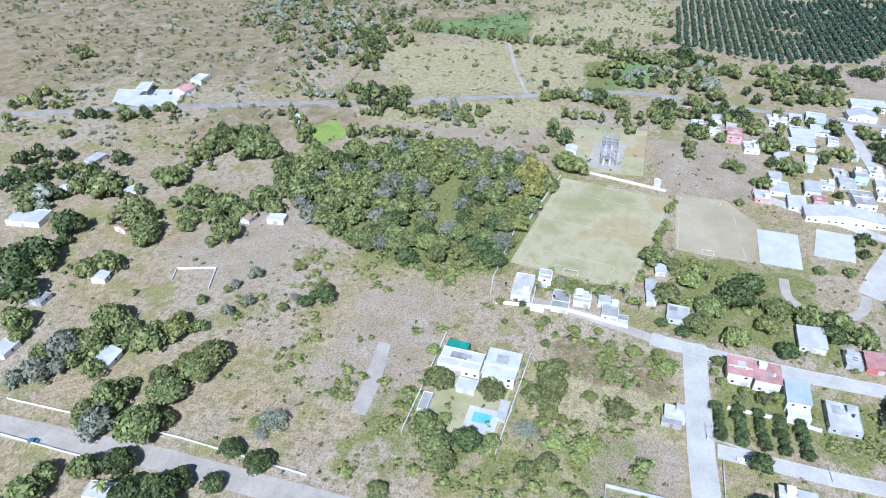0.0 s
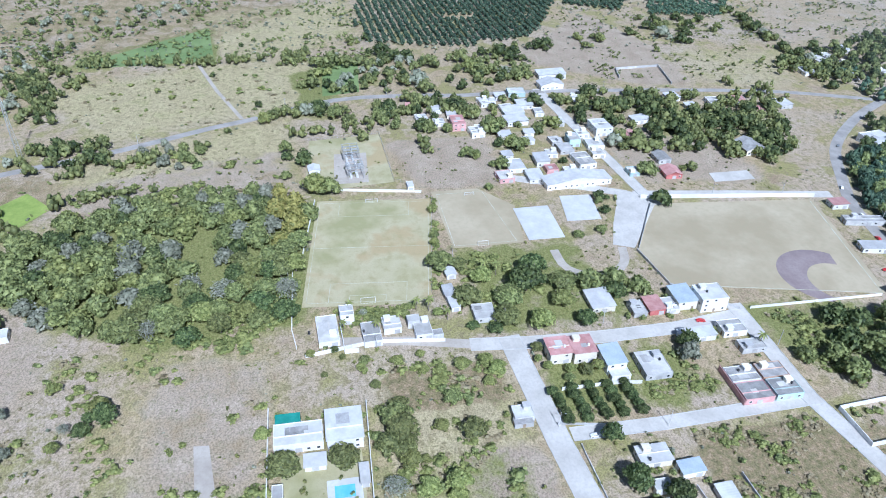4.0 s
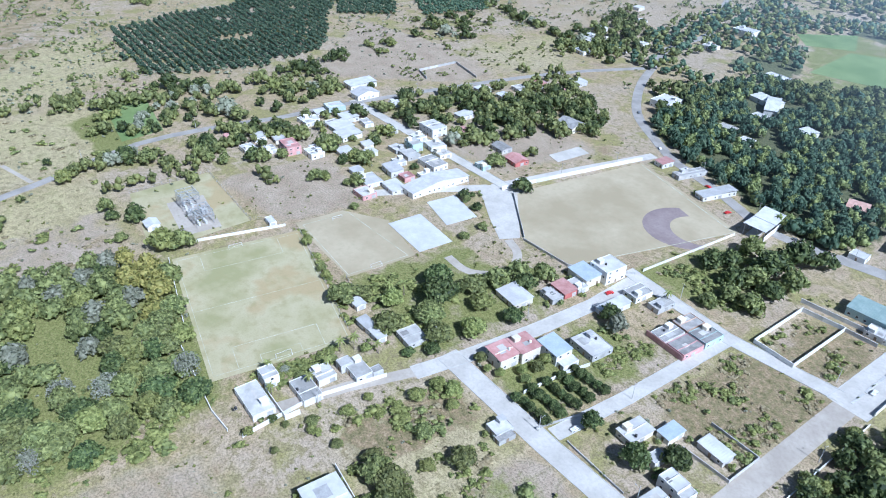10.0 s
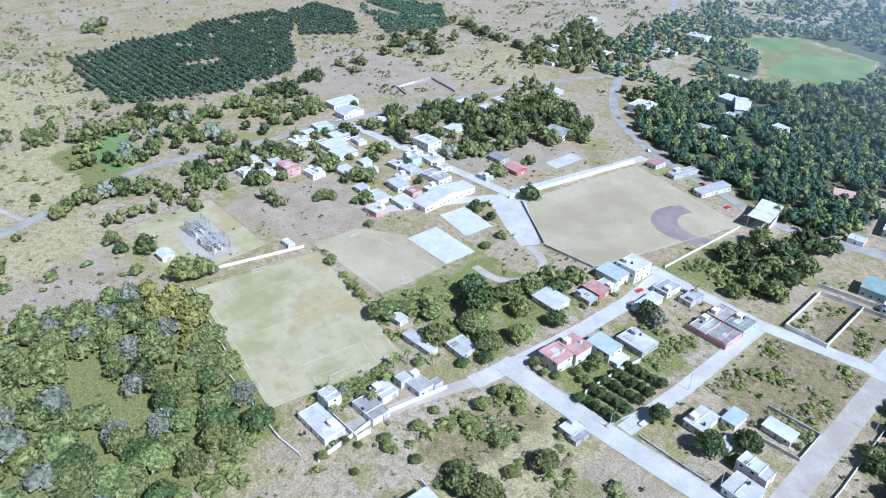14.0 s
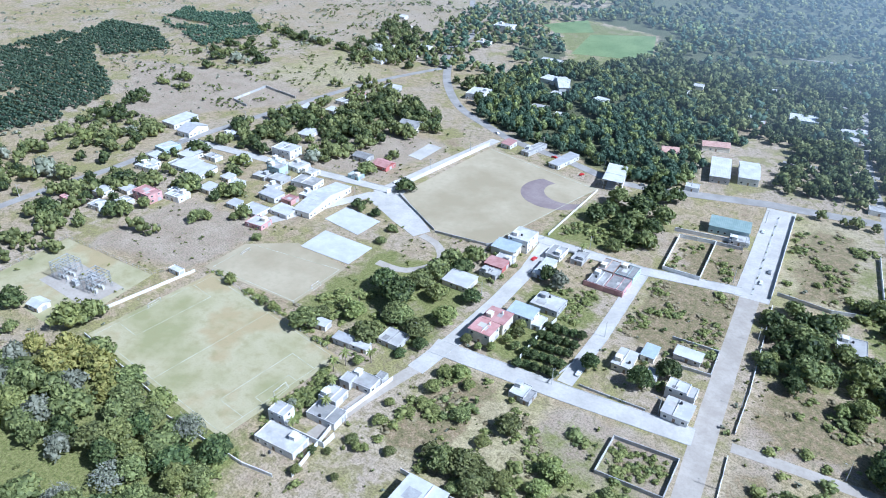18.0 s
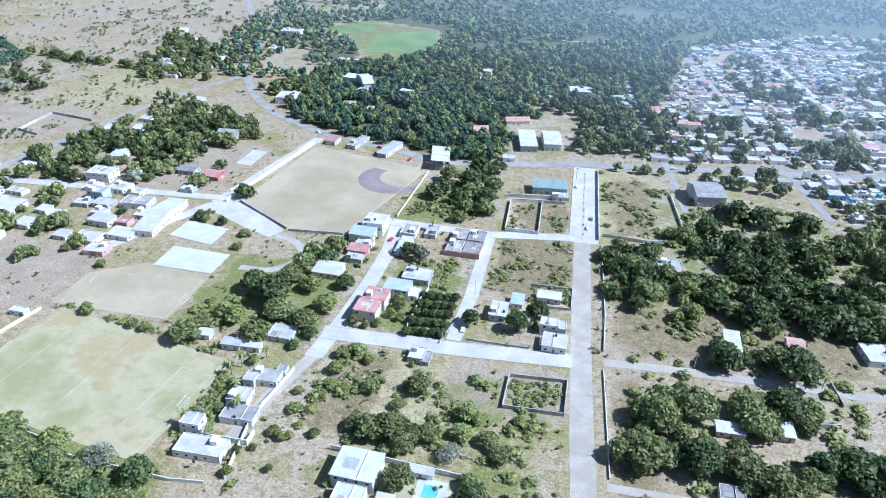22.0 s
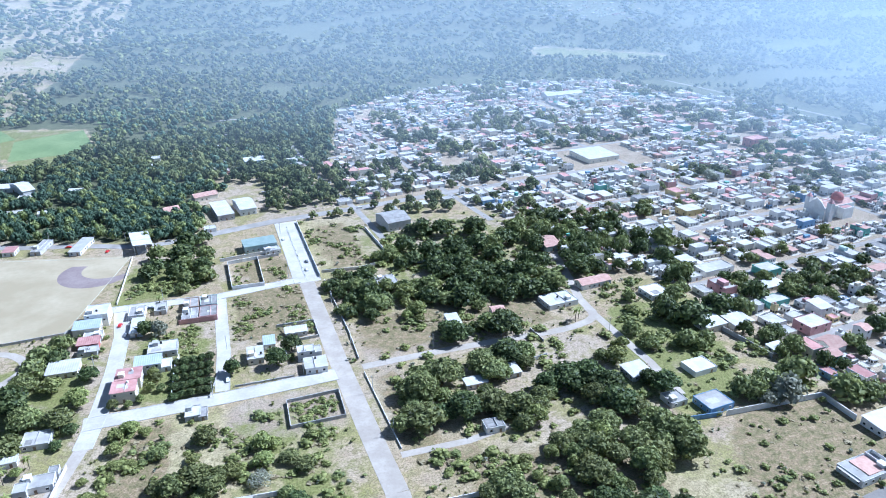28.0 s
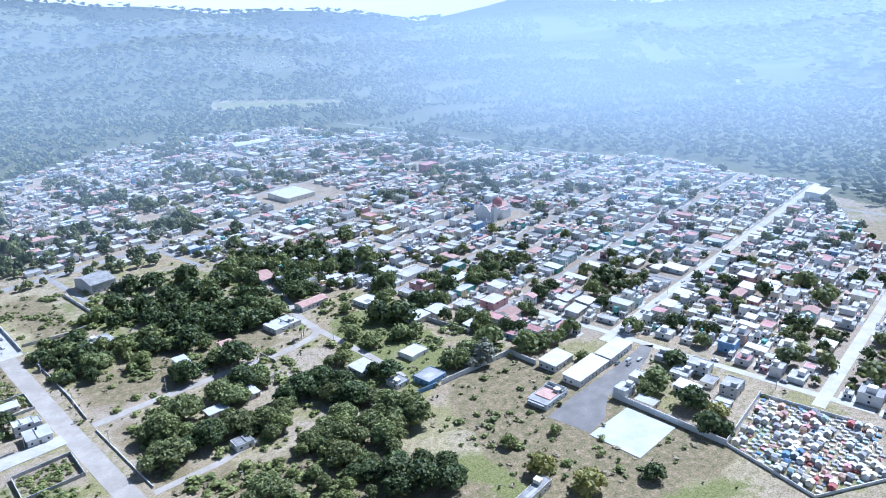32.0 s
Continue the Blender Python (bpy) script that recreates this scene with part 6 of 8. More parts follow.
NOT = [PASTURE, CLEARING, [(540, 1330), (775, 1180), (810, 1240), (600, 1440)], [(-560, 1300), (-430, 1260), (-485, 1800), (-600, 1500)], [(270, 1065), (340, 1055), (345, 1120), (285, 1130)]]
for step, y0, y1 in ((12, 640, 1000), (15, 1000, 1500), (26, 1500, 2400), (50, 2400, 4200)):
    for x, y in scatter([(-330 - y0 * 0.15, y0), (1300 + 0.3 * y0, y0), (1300 + 0.6 * y1, y1), (-330 - y1 * 0.15, y1)], step, frnd):
        if not inside(x, y, TOWN) and not any(inside(x, y, p) for p in NOT) and not inside(x, y, FOREST_NE) and noise.noise((x / 60, y / 60, 9)) > (-0.12 if y < 760 else -0.24) and (y < 900 or noise.noise((x / 260, y / 260, 4)) > -0.36):
            far.append((x, y, step * frnd.uniform(0.36, 0.62), frnd.uniform(6, 10) * (step / 12) ** 0.5))
for x, y in scatter([(650, 100), (780, 240), (780, 430), (670, 600), (660, 660), (1400, 660), (1900, -300), (700, -300), (560, -60)], 17, frnd):
    if frnd.random() < 0.85:
        far.append((x, y, 17 * frnd.uniform(0.42, 0.62), frnd.uniform(8, 12)))
for x, y in scatter([(1400, 640), (1900, -300), (4200, -300), (4200, 2400), (2700, 2400), (2260, 1600), (1780, 1000), (1500, 800)], 46, frnd):
    if noise.noise((x / 260, y / 260, 4)) > -0.4:
        far.append((x, y, 46 * frnd.uniform(0.42, 0.75), frnd.uniform(13, 20)))
DISTANT = [crown_arrays(330 + s, 2, 0.5, 4, 0.3) for s in range(6)]
# the blue-green half has the tint of haze in its leaf colour
for shift, mat, label in ((0, "leaf_mid", "paler crowns scattered through the far woodland"), (1, "leaf_citrus", "wide dark green woodland reaching to the hills")):
    some = far[shift::2]
    stuff("far_woods", [f for f in some if f[1] < 1000 and f[0] < 640], mat, label, "woods")
    stuff("far_woods", [f for f in some if not (f[1] < 1000 and f[0] < 640)], mat, label, "woods", DISTANT)
hedge = []
for a, b, w in (((-505, -15), (-500, 110), 5), ((-500, 110), (-515, 185), 5), ((-300, 20), (-330, 110), 6), ((-385, 200), (-330, 215), 6), ((-372, 235), (-368, 300), 10),
                ((-270, 25), (-250, 160), 10), ((-340, 170), (-360, 240), 8), ((-380, 560), (-330, 480), 25), ((-440, 600), (-380, 690), 25),
                ((-320, 250), (-300, 262), 6), ((-220, 20), (-280, -30), 8), ((-250, -40), (-180, -60), 14), ((-150, -80), (-120, -30), 14), ((-450, -40), (-500, -20), 12), ((-390, -30), (-480, 0), 6)):
    n = int(math.hypot(b[0] - a[0], b[1] - a[1]) * (0.3 if w < 12 else 0.55))
    for _ in range(n):
        t = frnd.random()
        hedge.append((a[0] + (b[0] - a[0]) * t + frnd.gauss(0, w / 2), a[1] + (b[1] - a[1]) * t + frnd.gauss(0, w / 2), frnd.uniform(2.5, 5.5), frnd.uniform(5, 9)))
stuff("hedgerow", hedge, "leaf_mid", "loose lines of trees between dry fields", "trees")
SHRUB = [crown_arrays(400 + s, 2, 0.5, 10, 0.3) for s in range(6)]
for name, mat, n, lo, hi, zone, label in (
        ("shrubs", "leaf_mid", 1100, 0.9, 2.8, (-760, -220, 300, 700), "scattered green shrubs in dry grass"),
        ("bright_shrubs", "leaf_light", 1700, 0.5, 1.7, (-330, 60, 260, 470), "scattered yellow-green shrubs"),
        ("scrub", "leaf_mid", 3600, 0.9, 3.6, (-980, -220, -500, 240), "patches of olive scrub on far slopes"),
        ("scrub", "leaf_grey", 3000, 0.8, 3.0, (-980, -220, -500, 900), "patches of grey scrub on far slopes"),
        ("scrub", "leaf_mid", 2200, 0.9, 3.4, (-640, -520, -190, -40), "olive scrub on the plain behind the filling station"),
        ("scrub", "leaf_grey", 1500, 0.9, 3.2, (-640, -520, -190, -40), "grey scrub on the plain behind the filling station"),
        ("scrub", "leaf_mid", 1300, 1.5, 5.0, (-1000, 850, -340, 1800), "scattered trees on the far dry plain"),
        ("scrub", "leaf_mid", 1300, 1.0, 3.2, (-640, 430, -420, 1000), "green scrub on the dry northern slope"),
        ("dry_shrubs", "leaf_grey", 1100, 0.5, 2.0, (-760, -220, 300, 700), "scattered dry grey scrub")):
    spots = []
    while len(spots) < n:
        x, y = frnd.uniform(zone[0], zone[2]), frnd.uniform(zone[1], zone[3])
        if noise.noise((x / 30, y / 30, n)) > 0.02 and free(x, y):
            r = lo + (hi - lo) * frnd.random() ** 2
            spots.append((x, y, r, r * 1.0))
    stuff(name, spots, mat, label, "shrubs", SHRUB)



# ---- fixtures and small things ----
def tube(p, q, r0, r1, n=6):
    """A tapered bar between two places: vertices and faces."""
    p, q = Vector(p), Vector(q)
    d = (q - p).normalized()
    a = d.orthogonal().normalized()
    b = d.cross(a)
    vs = [tuple(c + (a * math.cos(2 * math.pi * i / n) + b * math.sin(2 * math.pi * i / n)) * r) for c, r in ((p, r0), (q, r1)) for i in range(n)]
    return vs, [(i, (i + 1) % n, n + (i + 1) % n, n + i) for i in range(n)] + [tuple(range(n - 1, -1, -1)), tuple(range(n, 2 * n))]


def bar(name, p, q, r, mat, parent, r1=None, n=6, label=""):
    vs, fs = tube(p, q, r, r if r1 is None else r1, n)
    return child(name, mesh_of(name, vs, fs, mat), parent, label)


def goal(x, y, rot, w=7.32, h=2.44, net=True):
    e = thing("soccer_goal", pose(x, y, 0.05, 0, 0, rot), "white tubular steel soccer goal on the pitch", "goal", "soccer goals")
    for s in (-1, 1):
        bar("post", (s * w / 2, 0, 0), (s * w / 2, 0, h), 0.09, "white", e)
        bar("stay", (s * w / 2, 0, h), (s * w / 2, 1.5, 0), 0.05, "white", e)
    bar("crossbar", (-w / 2, 0, h), (w / 2, 0, h), 0.09, "white", e)
    bar("ground_bar", (-w / 2, 1.5, 0.05), (w / 2, 1.5, 0.05), 0.05, "white", e)


goal(-148.2, 199.5, -90)
goal(-244, 211, 90)
goal(-189.5, 268, -90, 6.0, 2.2)
goal(-244, 272, 90, 6.0, 2.2)


def pole(x, y, h=9.0, rot=0.0, lamp=True):
    e = thing("utility_pole", pose(x, y, 0, 0, 0, rot), "grey concrete utility pole with a crossarm beside the street", "utility pole", "utility poles")
    bar("shaft", (0, 0, -0.3), (0, 0, h), 0.17, "kerb", e, 0.1, 8)
    bar("crossarm", (-1.1, 0, h - 0.6), (1.1, 0, h - 0.6), 0.07, "wood", e)
    for s in (-0.9, 0, 0.9):
        bar("insulator", (s, 0, h - 0.55), (s, 0, h - 0.25), 0.05, "steel", e)
    if lamp:
        arm = bar("lamp_arm", (0, 0, h - 1.6), (0, 1.8, h - 1.2), 0.04, "steel", e)
        child("lamp_head", boxes("lamp_head", [(-0.15, 1.7, h - 1.3, 0.15, 2.3, h - 1.15)], "steel"), arm)


for i, (x, y) in enumerate(((-121.6, 262.4), (-113.8, 310), (-114.5, 345), (-47.8, 313), (-54.4, 268), (-8.2, 397.6), (-86, 386.5), (-10, 276.5), (21, 250), (18, 300), (14, 350), (-12, 440), (-8, 480), (24, 215), (-113, 200), (-60, 498), (30, 522), (110, 536), (-120, 494), (-175, 510), (-237, 360), (-300, 366), (-222, 425), (-216, 470), (100, 283), (60, 281), (-345, 60), (-395, 160), (-413, 240), (-398, 420), (160, 270), (310, 160), (370, 169), (300, 60))):
    pole(x, y, 9.0, 90 * (i % 2), i % 3 != 0)


# cars
def car_body():
    """A rounded saloon body in one shell, along x."""
    prof = [(-2.15, 0.35), (-2.2, 0.75), (-2.0, 0.95), (-1.5, 1.0), (-0.95, 1.42), (0.55, 1.45), (1.15, 1.0), (1.95, 0.88), (2.2, 0.65), (2.15, 0.35)]
    vs = [(x, s * (0.82 if z < 1.2 else 0.66), z) for s in (-1, 1) for x, z in prof]
    n = len(prof)
    return vs, [(i, i + 1, n + i + 1, n + i) for i in range(n - 1)] + [tuple(range(n - 1, -1, -1)), tuple(range(n, 2 * n)), (n - 1, 0, n, 2 * n - 1)]


M["car_white"] = worn("white_car_paint", (0.72, 0.72, 0.72), (0.78, 0.78, 0.78), 0.5, 3, rough=0.3)
M["car_red"] = worn("red_car_paint", (0.5, 0.03, 0.03), (0.55, 0.05, 0.05), 0.5, 3, rough=0.3)
M["car_grey"] = worn("grey_car_paint", (0.2, 0.21, 0.22), (0.26, 0.27, 0.28), 0.5, 3, rough=0.3, metal=0.3)
M["car_blue"] = worn("blue_car_paint", (0.05, 0.15, 0.22), (0.08, 0.19, 0.27), 0.5, 3, rough=0.3)
CAR_BODY = {c: mesh_of("body", *car_body(), c) for c in ("car_white", "car_red", "car_grey", "car_blue")}
CAR_GLASS = boxes("side_window", [(-1.0, -0.76, 1.02, 0.8, -0.7, 1.36), (-1.0, 0.7, 1.02, 0.8, 0.76, 1.36)], "glass")
CAR_FRONT = mesh_of("windscreen", [(0.62, -0.62, 1.43), (0.62, 0.62, 1.43), (1.18, 0.7, 1.03), (1.18, -0.7, 1.03)], [(0, 3, 2, 1)], "glass")
WHEEL = mesh_of("wheel", *tube((0, -0.1, 0), (0, 0.1, 0), 0.32, 0.32, 12), "tank")


def car(x, y, rot, colour):
    e = thing("car", pose(x, y, 0.09, 0, 0, rot), f"{colour} saloon car parked at the roadside", "car", "parked cars")
    child("body", CAR_BODY["car_" + colour], e)
    child("side_window", CAR_GLASS, e)
    child("windscreen", CAR_FRONT, e)
    for sx in (-1.35, 1.35):
        for sy in (-0.76, 0.76):
            child("wheel", WHEEL, e, at=Matrix.Translation((sx, sy, 0.32)))


for x, y, r, c in ((262, 133, 10, "grey"), (266, 128, 12, "grey"), (270, 131, 10, "white"), (275, 127, 8, "white"), (353, 166, 8, "white"), (333, 164, 8, "grey"), (398, 174, 8, "white"), (305, 97, 95, "white"), (309, 60, 98, "grey"),
                   (-47.5, 281, 90, "white"), (-107.5, 358, 80, "red"), (-131, 480, 75, "red"), (-6.7, 466, 95, "white"), (6, 419, 95, "grey"), (4.5, 405, 95, "white"), (27, 17, 95, "blue"), (-103, 345, 88, "grey"), (-230, 395, 80, "white"), (-250, 366, 5, "white"), (-90, 488, 10, "grey"), (60, 519, 10, "white"), (-218, 515, 150, "white"), (-160, 497, 175, "red"), (-185, 505, 175, "white"), (-275, 553, 140, "grey"), (180, 545, 10, "white"),
                   (-282, -150, 20, "white"), (-288, -140, 20, "grey"), (455, 57, 8, "white"), (420, 52, 8, "grey")):
    car(x, y, r, c)

# lattice mast
mast = thing("radio_mast", pose(-334.7, -13, 0), "slender lattice radio mast of galvanised steel", "mast")
for k in range(3):
    a0 = 2 * math.pi * k / 3
    bar("leg", (2.2 * math.cos(a0), 2.2 * math.sin(a0), -0.3), (0.6 * math.cos(a0), 0.6 * math.sin(a0), 46), 0.16, "steel", mast, 0.1)
for i in range(22):
    z0, z1 = i * 2.1, (i + 1) * 2.1
    for k in range(3):
        a0, a1 = 2 * math.pi * k / 3, 2 * math.pi * (k + 1) / 3
        r0, r1 = 2.2 - 1.6 * z0 / 46, 2.2 - 1.6 * z1 / 46
        bar("brace", (r0 * math.cos(a0), r0 * math.sin(a0), z0), (r1 * math.cos(a1), r1 * math.sin(a1), z1), 0.06, "steel", mast, n=4)
for k in range(3):
    a0 = 2 * math.pi * k / 3 + 0.5
    child("antenna", boxes("antenna", [(-0.15, -0.1, 0, 0.15, 0.1, 2.2)], "white"), mast, at=Matrix.Translation((0.9 * math.cos(a0), 0.9 * math.sin(a0), 43.5)) @ Matrix.Rotation(a0, 4, "Z"))
house(-328, -10, 4, 3, 2.6, 20, "white", "flat", "roof_white", 1, "small white equipment hut beside the mast", windows=0.3)

# substation yard
sub = sheet("substation_yard", [(-335, 176), (-340, 226), (-268, 228), (-264, 190), (-276, 172)], 0.05, "pitch", "grassy fenced substation yard", "yard")
child("gravel", slab_mesh("gravel", [(-312, 192), (-312, 214), (-270, 212), (-270, 190)], 0, 0.08, "dirt_road"), sub, "pale grey gravel")
for gx, gy in ((-303, 203), (-280, 204)):
    g = thing("switch_gantry", pose(gx, gy, 0.08, 0, 0, 4), "galvanised lattice gantry carrying switchgear", "gantry", "substation gantries")
    for sx in (-5, 0, 5):
        for sy in (-5, 5):
            for ox, oy in ((-0.4, -0.4), (0.4, -0.4), (0.4, 0.4), (-0.4, 0.4)):
                bar("leg", (sx + ox, sy + oy, 0), (sx + ox * 0.6, sy + oy * 0.6, 9.5), 0.07, "steel", g, n=4)
        for z in (5.5, 7.5, 9.4):
            bar("beam", (sx, -5.4, z), (sx, 5.4, z), 0.2, "steel", g, n=4)
    for sy in (-5, 0, 5):
        for z in (7.5, 9.4):
            bar("beam", (-5.4, sy, z), (5.4, sy, z), 0.18, "steel", g, n=4)
    for sx in (-3, 0, 3):
        for sy in (-3, 1):
            bar("insulator", (sx, sy, 5.5), (sx, sy, 7.3), 0.18, "white", g)
            child("switch_cabinet", boxes("switch_cabinet", [(sx - 0.7, sy - 0.6, 0, sx + 0.7, sy + 0.6, 2.2)], "metal_white"), g)
for gx, gy in ((-292, 200), (-290, 208)):
    t = thing("transformer", pose(gx, gy, 0.08), "large pale grey power transformer with cooling fins", "transformer", "transformers")
    child("case", boxes("case", [(-1.6, -1.2, 0, 1.6, 1.2, 2.8)], "metal_white"), t)
    for k in range(6):
        child("fin", boxes("fin", [(-1.4 + k * 0.5, 1.2, 0.3, -1.25 + k * 0.5, 1.9, 2.4)], "metal_white"), t)
    for sx in (-0.9, 0, 0.9):
        bar("bushing", (sx, 0, 2.8), (sx, 0, 4.2), 0.14, "white", t)
house(-288, 178, 7.5, 7, 3.2, 4, "white", "gable", "metal_white", 1, "white control house in the substation yard")
house(-259, 237, 8, 4, 2.8, 0, "white", "flat", "roof_white", 1, "small white bus shelter behind the pitch")


def fence(pts, h, label, step=4.0):
    e = thing("wire_fence", pose(*pts[0], 0), label, "fence")
    o = Vector(pts[0])
    for p, q in zip(pts, pts[1:]):
        a, b = Vector(p) - o, Vector(q) - o
        n = max(1, int((b - a).length / step))
        for k in range(n + 1):
            s = a.lerp(b, k / n)
            bar("fence_post", (s.x, s.y, -0.2), (s.x, s.y, h), 0.08, "kerb", e, n=5)
        for z in (h * 0.4, h * 0.95):
            bar("rail", (a.x, a.y, z), (b.x, b.y, z), 0.04, "steel", e, n=4)


fence([(-335, 176), (-340, 226), (-268, 228)], 2.4, "dark wire fence round the substation", 5)
fence([(-268, 228), (-262, 240)], 2.4, "wire fence beside the pitch", 4)
fence([(-188, 250), (-160, 246)], 2.2, "wire fence between pitch and garden", 4)
fence([(-150, 232), (-244, 248)], 1.8, "low rail fence along the pitch", 5)

# villa garden
sheet("lawn", [(-57, 157), (-22, 157), (-22, 188), (-57, 188)], 0.045, "pitch", "bright lawn round a swimming pool", "lawn")
deck = thing("pool_deck", pose(-38, 180.3, 0), "white paved terrace round the pool", "terrace")
child("paving", hoop("paving", 11, 13, -0.2, 0.25, 2.7, "slab"), deck)
child("steps", boxes("steps", [(5.5, -3, -0.2, 7.5, 3, 0.2)], "slab"), deck)
M["water"] = worn("pool_water", (0.16, 0.46, 0.5), (0.22, 0.53, 0.57), 0.3, 1.2, rough=0.08, relief=0.03)
pool = thing("swimming_pool", pose(-38, 180.3, 0), "turquoise swimming pool behind the villa", "pool")
child("water", boxes("water", [(-2.8, -3.8, -0.2, 2.8, 3.8, 0.1)], "water"), pool, "clear turquoise water")
house(-52, 170, 6, 8, 2.8, 0, "white", "slab", "roof_white", 1, "open white porch of the villa", windows=0.4)
house(-43, 188, 9, 3, 2.8, 0, "white", "slab", "roof_slab", 1, "covered pool bar along the wall", windows=0.4)
for x, y, w, d in ((-38, 156, 10, 4), (-28, 157, 8, 5)):
    house(x, y, w, d, 2.8, 0, "white", "flat", "roof_slab", 1, "low outbuilding along the villa's wall", windows=0.4)

# avenue median
med = thing("median", pose(0, 0, 0), "kerbed median with clipped green shrubs", "median")
for k in range(9):
    y = 396 + k * 11.5
    x = 3.0 - (y - 386) * 6 / 117
    child("planter", boxes("planter", [(-0.6, -5, 0, 0.6, 5, 0.25)], "kerb"), med, at=Matrix.Translation((x, y, 0)) @ Matrix.Rotation(radians(3), 4, "Z"))
    v, f = SHRUB[k % 5]
    child("bush", arrays_mesh("bush", v * (0.4, 2.2, 0.45) - (0, 0, 0.1), f, "leaf_mid"), med, at=Matrix.Translation((x, y + 2 * math.sin(k), 0.2)))


# palms
def frond():
    vs, fs = [], []
    n = 7
    for i in range(n + 1):
        t = i / n
        x, z, w = 2.9 * t, 0.9 * t - 2.2 * t * t, 0.42 * math.sin(math.pi * min(1, 0.12 + 0.9 * t)) + 0.03
        vs += [(x, -w, z - 0.2 * w), (x, 0, z + 0.12 * w), (x, w, z - 0.2 * w)]
    for i in range(n):
        a = 3 * i
        fs += [(a, a + 3, a + 4, a + 1), (a + 1, a + 4, a + 5, a + 2)]
    return mesh_of("frond", vs, fs, "leaf_light")


FROND = frond()
PALM_TRUNK = mesh_of("trunk", *tube((0, 0, -0.2), (0.3, 0.1, 7), 0.22, 0.14, 8), "bark")
for x, y, s in ((-124, 201, 1.0), (-136, 228, 1.1), (-141, 190, 0.9), (-130, 212, 0.9), (-162, 261, 1.2), (-133, 337, 1.1), (-137, 330, 1.0), (-87, 377, 1.0), (147, 286, 1.2), (150, 289, 1.0), (114, 281, 1.0), (-128, 186, 0.8), (-138, 222, 1.0), (-160, 268, 1.1), (-128, 236, 0.9), (40, 60, 1.1)):
    p = thing("palm", Matrix.LocRotScale((x, y, 0), Euler((0, 0, x)), (s, s, s)), "slim palm with arching yellow-green fronds", "palm", "palms")
    child("trunk", PALM_TRUNK, p)
    for k in range(13):
        child("frond", FROND, p, at=Matrix.Translation((0.3, 0.1, 6.95)) @ Matrix.Rotation(2.4 * k, 4, "Z") @ Matrix.Rotation(-0.5 + 0.09 * k, 4, "Y"))

# church, market hall
ch = thing("church", pose(420, 389, 0, 0, 0, 8), "white and pink church with a dark red dome", "church")
child("nave", hoop("nave", 34, 13, -0.3, 10, 0.6, "white"), ch)
child("nave_roof", gable(33, 12, 9.8, 2.4, 0.2, "roof_tile", "nave_roof"), ch)
child("transept", hoop("transept", 11, 24, -0.3, 9, 0.6, "white"), ch, at=Matrix.Translation((4, 0, 0)))
child("transept_roof", boxes("transept_roof", [(-1.2, -11.6, 8.4, 9.2, 11.6, 8.8)], "roof_red"), ch)
drum = child("drum", mesh_of("drum", *tube((4, 0, 8), (4, 0, 14), 4.6, 4.6, 16), "pink"), ch)
bm = bmesh.new()
bmesh.ops.create_uvsphere(bm, u_segments=18, v_segments=10, radius=4.8, matrix=Matrix.Translation((4, 0, 14)))
dome_me = bpy.data.meshes.new("dome")
bm.to_mesh(dome_me)
dome_me.materials.append(M["red"])
child("dome", dome_me, ch, "dark red dome")
bar("lantern", (4, 0, 18.5), (4, 0, 21), 0.9, "white", ch, 0.5, 10)
child("facade", mesh_of("facade", [(x, y, z) for x in (-18.2, -17.2) for y, z in ((-8, -0.3), (8, -0.3), (8, 10), (4, 14), (0, 16), (-4, 14), (-8, 10))], [tuple(range(6, -1, -1)), tuple(range(7, 14))] + [(i, (i + 1) % 7, 7 + (i + 1) % 7, 7 + i) for i in range(7)], "white"), ch)
for s in (-1, 1):
    tw = child("bell_tower", boxes("bell_tower", [(-17, s * 10 - 2, -0.3, -13, s * 10 + 2, 15)], "white"), ch)
    child("cap", mesh_of("cap", *tube((-15, s * 10, 15), (-15, s * 10, 18), 2.6, 0.2, 8), "pink"), tw)
house(318, 600, 36, 36, 5, 8, "cream", "sheet", "metal_white", 1, "vast market hall under a bright white roof", 0.4, category="hall")
house(700, 205, 30, 16, 7, 8, "white", "sheet", "metal_white", 1, "long white warehouse at the wood's edge", 0.4, category="hall")
house(422, 905, 60, 18, 6, 8, "white", "gable", "metal_white", 1, "long bright roofed hall in the town", 0.3, category="hall")

# covered stand behind the ball field
stand = thing("grandstand", pose(-107, 482, 0, 0, 0, 12), "white covered grandstand with a folded metal roof", "grandstand")
for k in range(4):
    child("seat_step", boxes("seat_step", [(-5 + 1.6 * k, -13, 0, -3.4 + 1.6 * k, 13, 0.6 + 0.5 * k)], "kerb"), stand)
for s_, z0, z1 in ((-1, 6.8, 5.6), (1, 5.6, 6.8)):
    y0, y1 = (-14.5, -0.2) if s_ < 0 else (0.2, 14.5)
    vs = [(x, y, z + dz) for dz in (0, 0.16) for x, up in ((-7.5, 0.9), (6, 0)) for y, z in ((y0, z0 + up), (y1, z1 + up))]
    child("roof", mesh_of("roof", vs, [(0, 1, 3, 2), (4, 6, 7, 5), (0, 4, 5, 1), (2, 3, 7, 6), (0, 2, 6, 4), (1, 5, 7, 3)], "metal_white"), stand)
for y in (-13, -5, 5, 13):
    bar("post", (5.4, y, 0), (5.4, y, 5.6), 0.16, "steel", stand)
    bar("post", (-6.6, y, 0), (-6.6, y, 6.4), 0.16, "steel", stand)
child("back_wall", boxes("back_wall", [(5.6, -13.5, -0.3, 5.9, 13.5, 3.4)], "white"), stand)

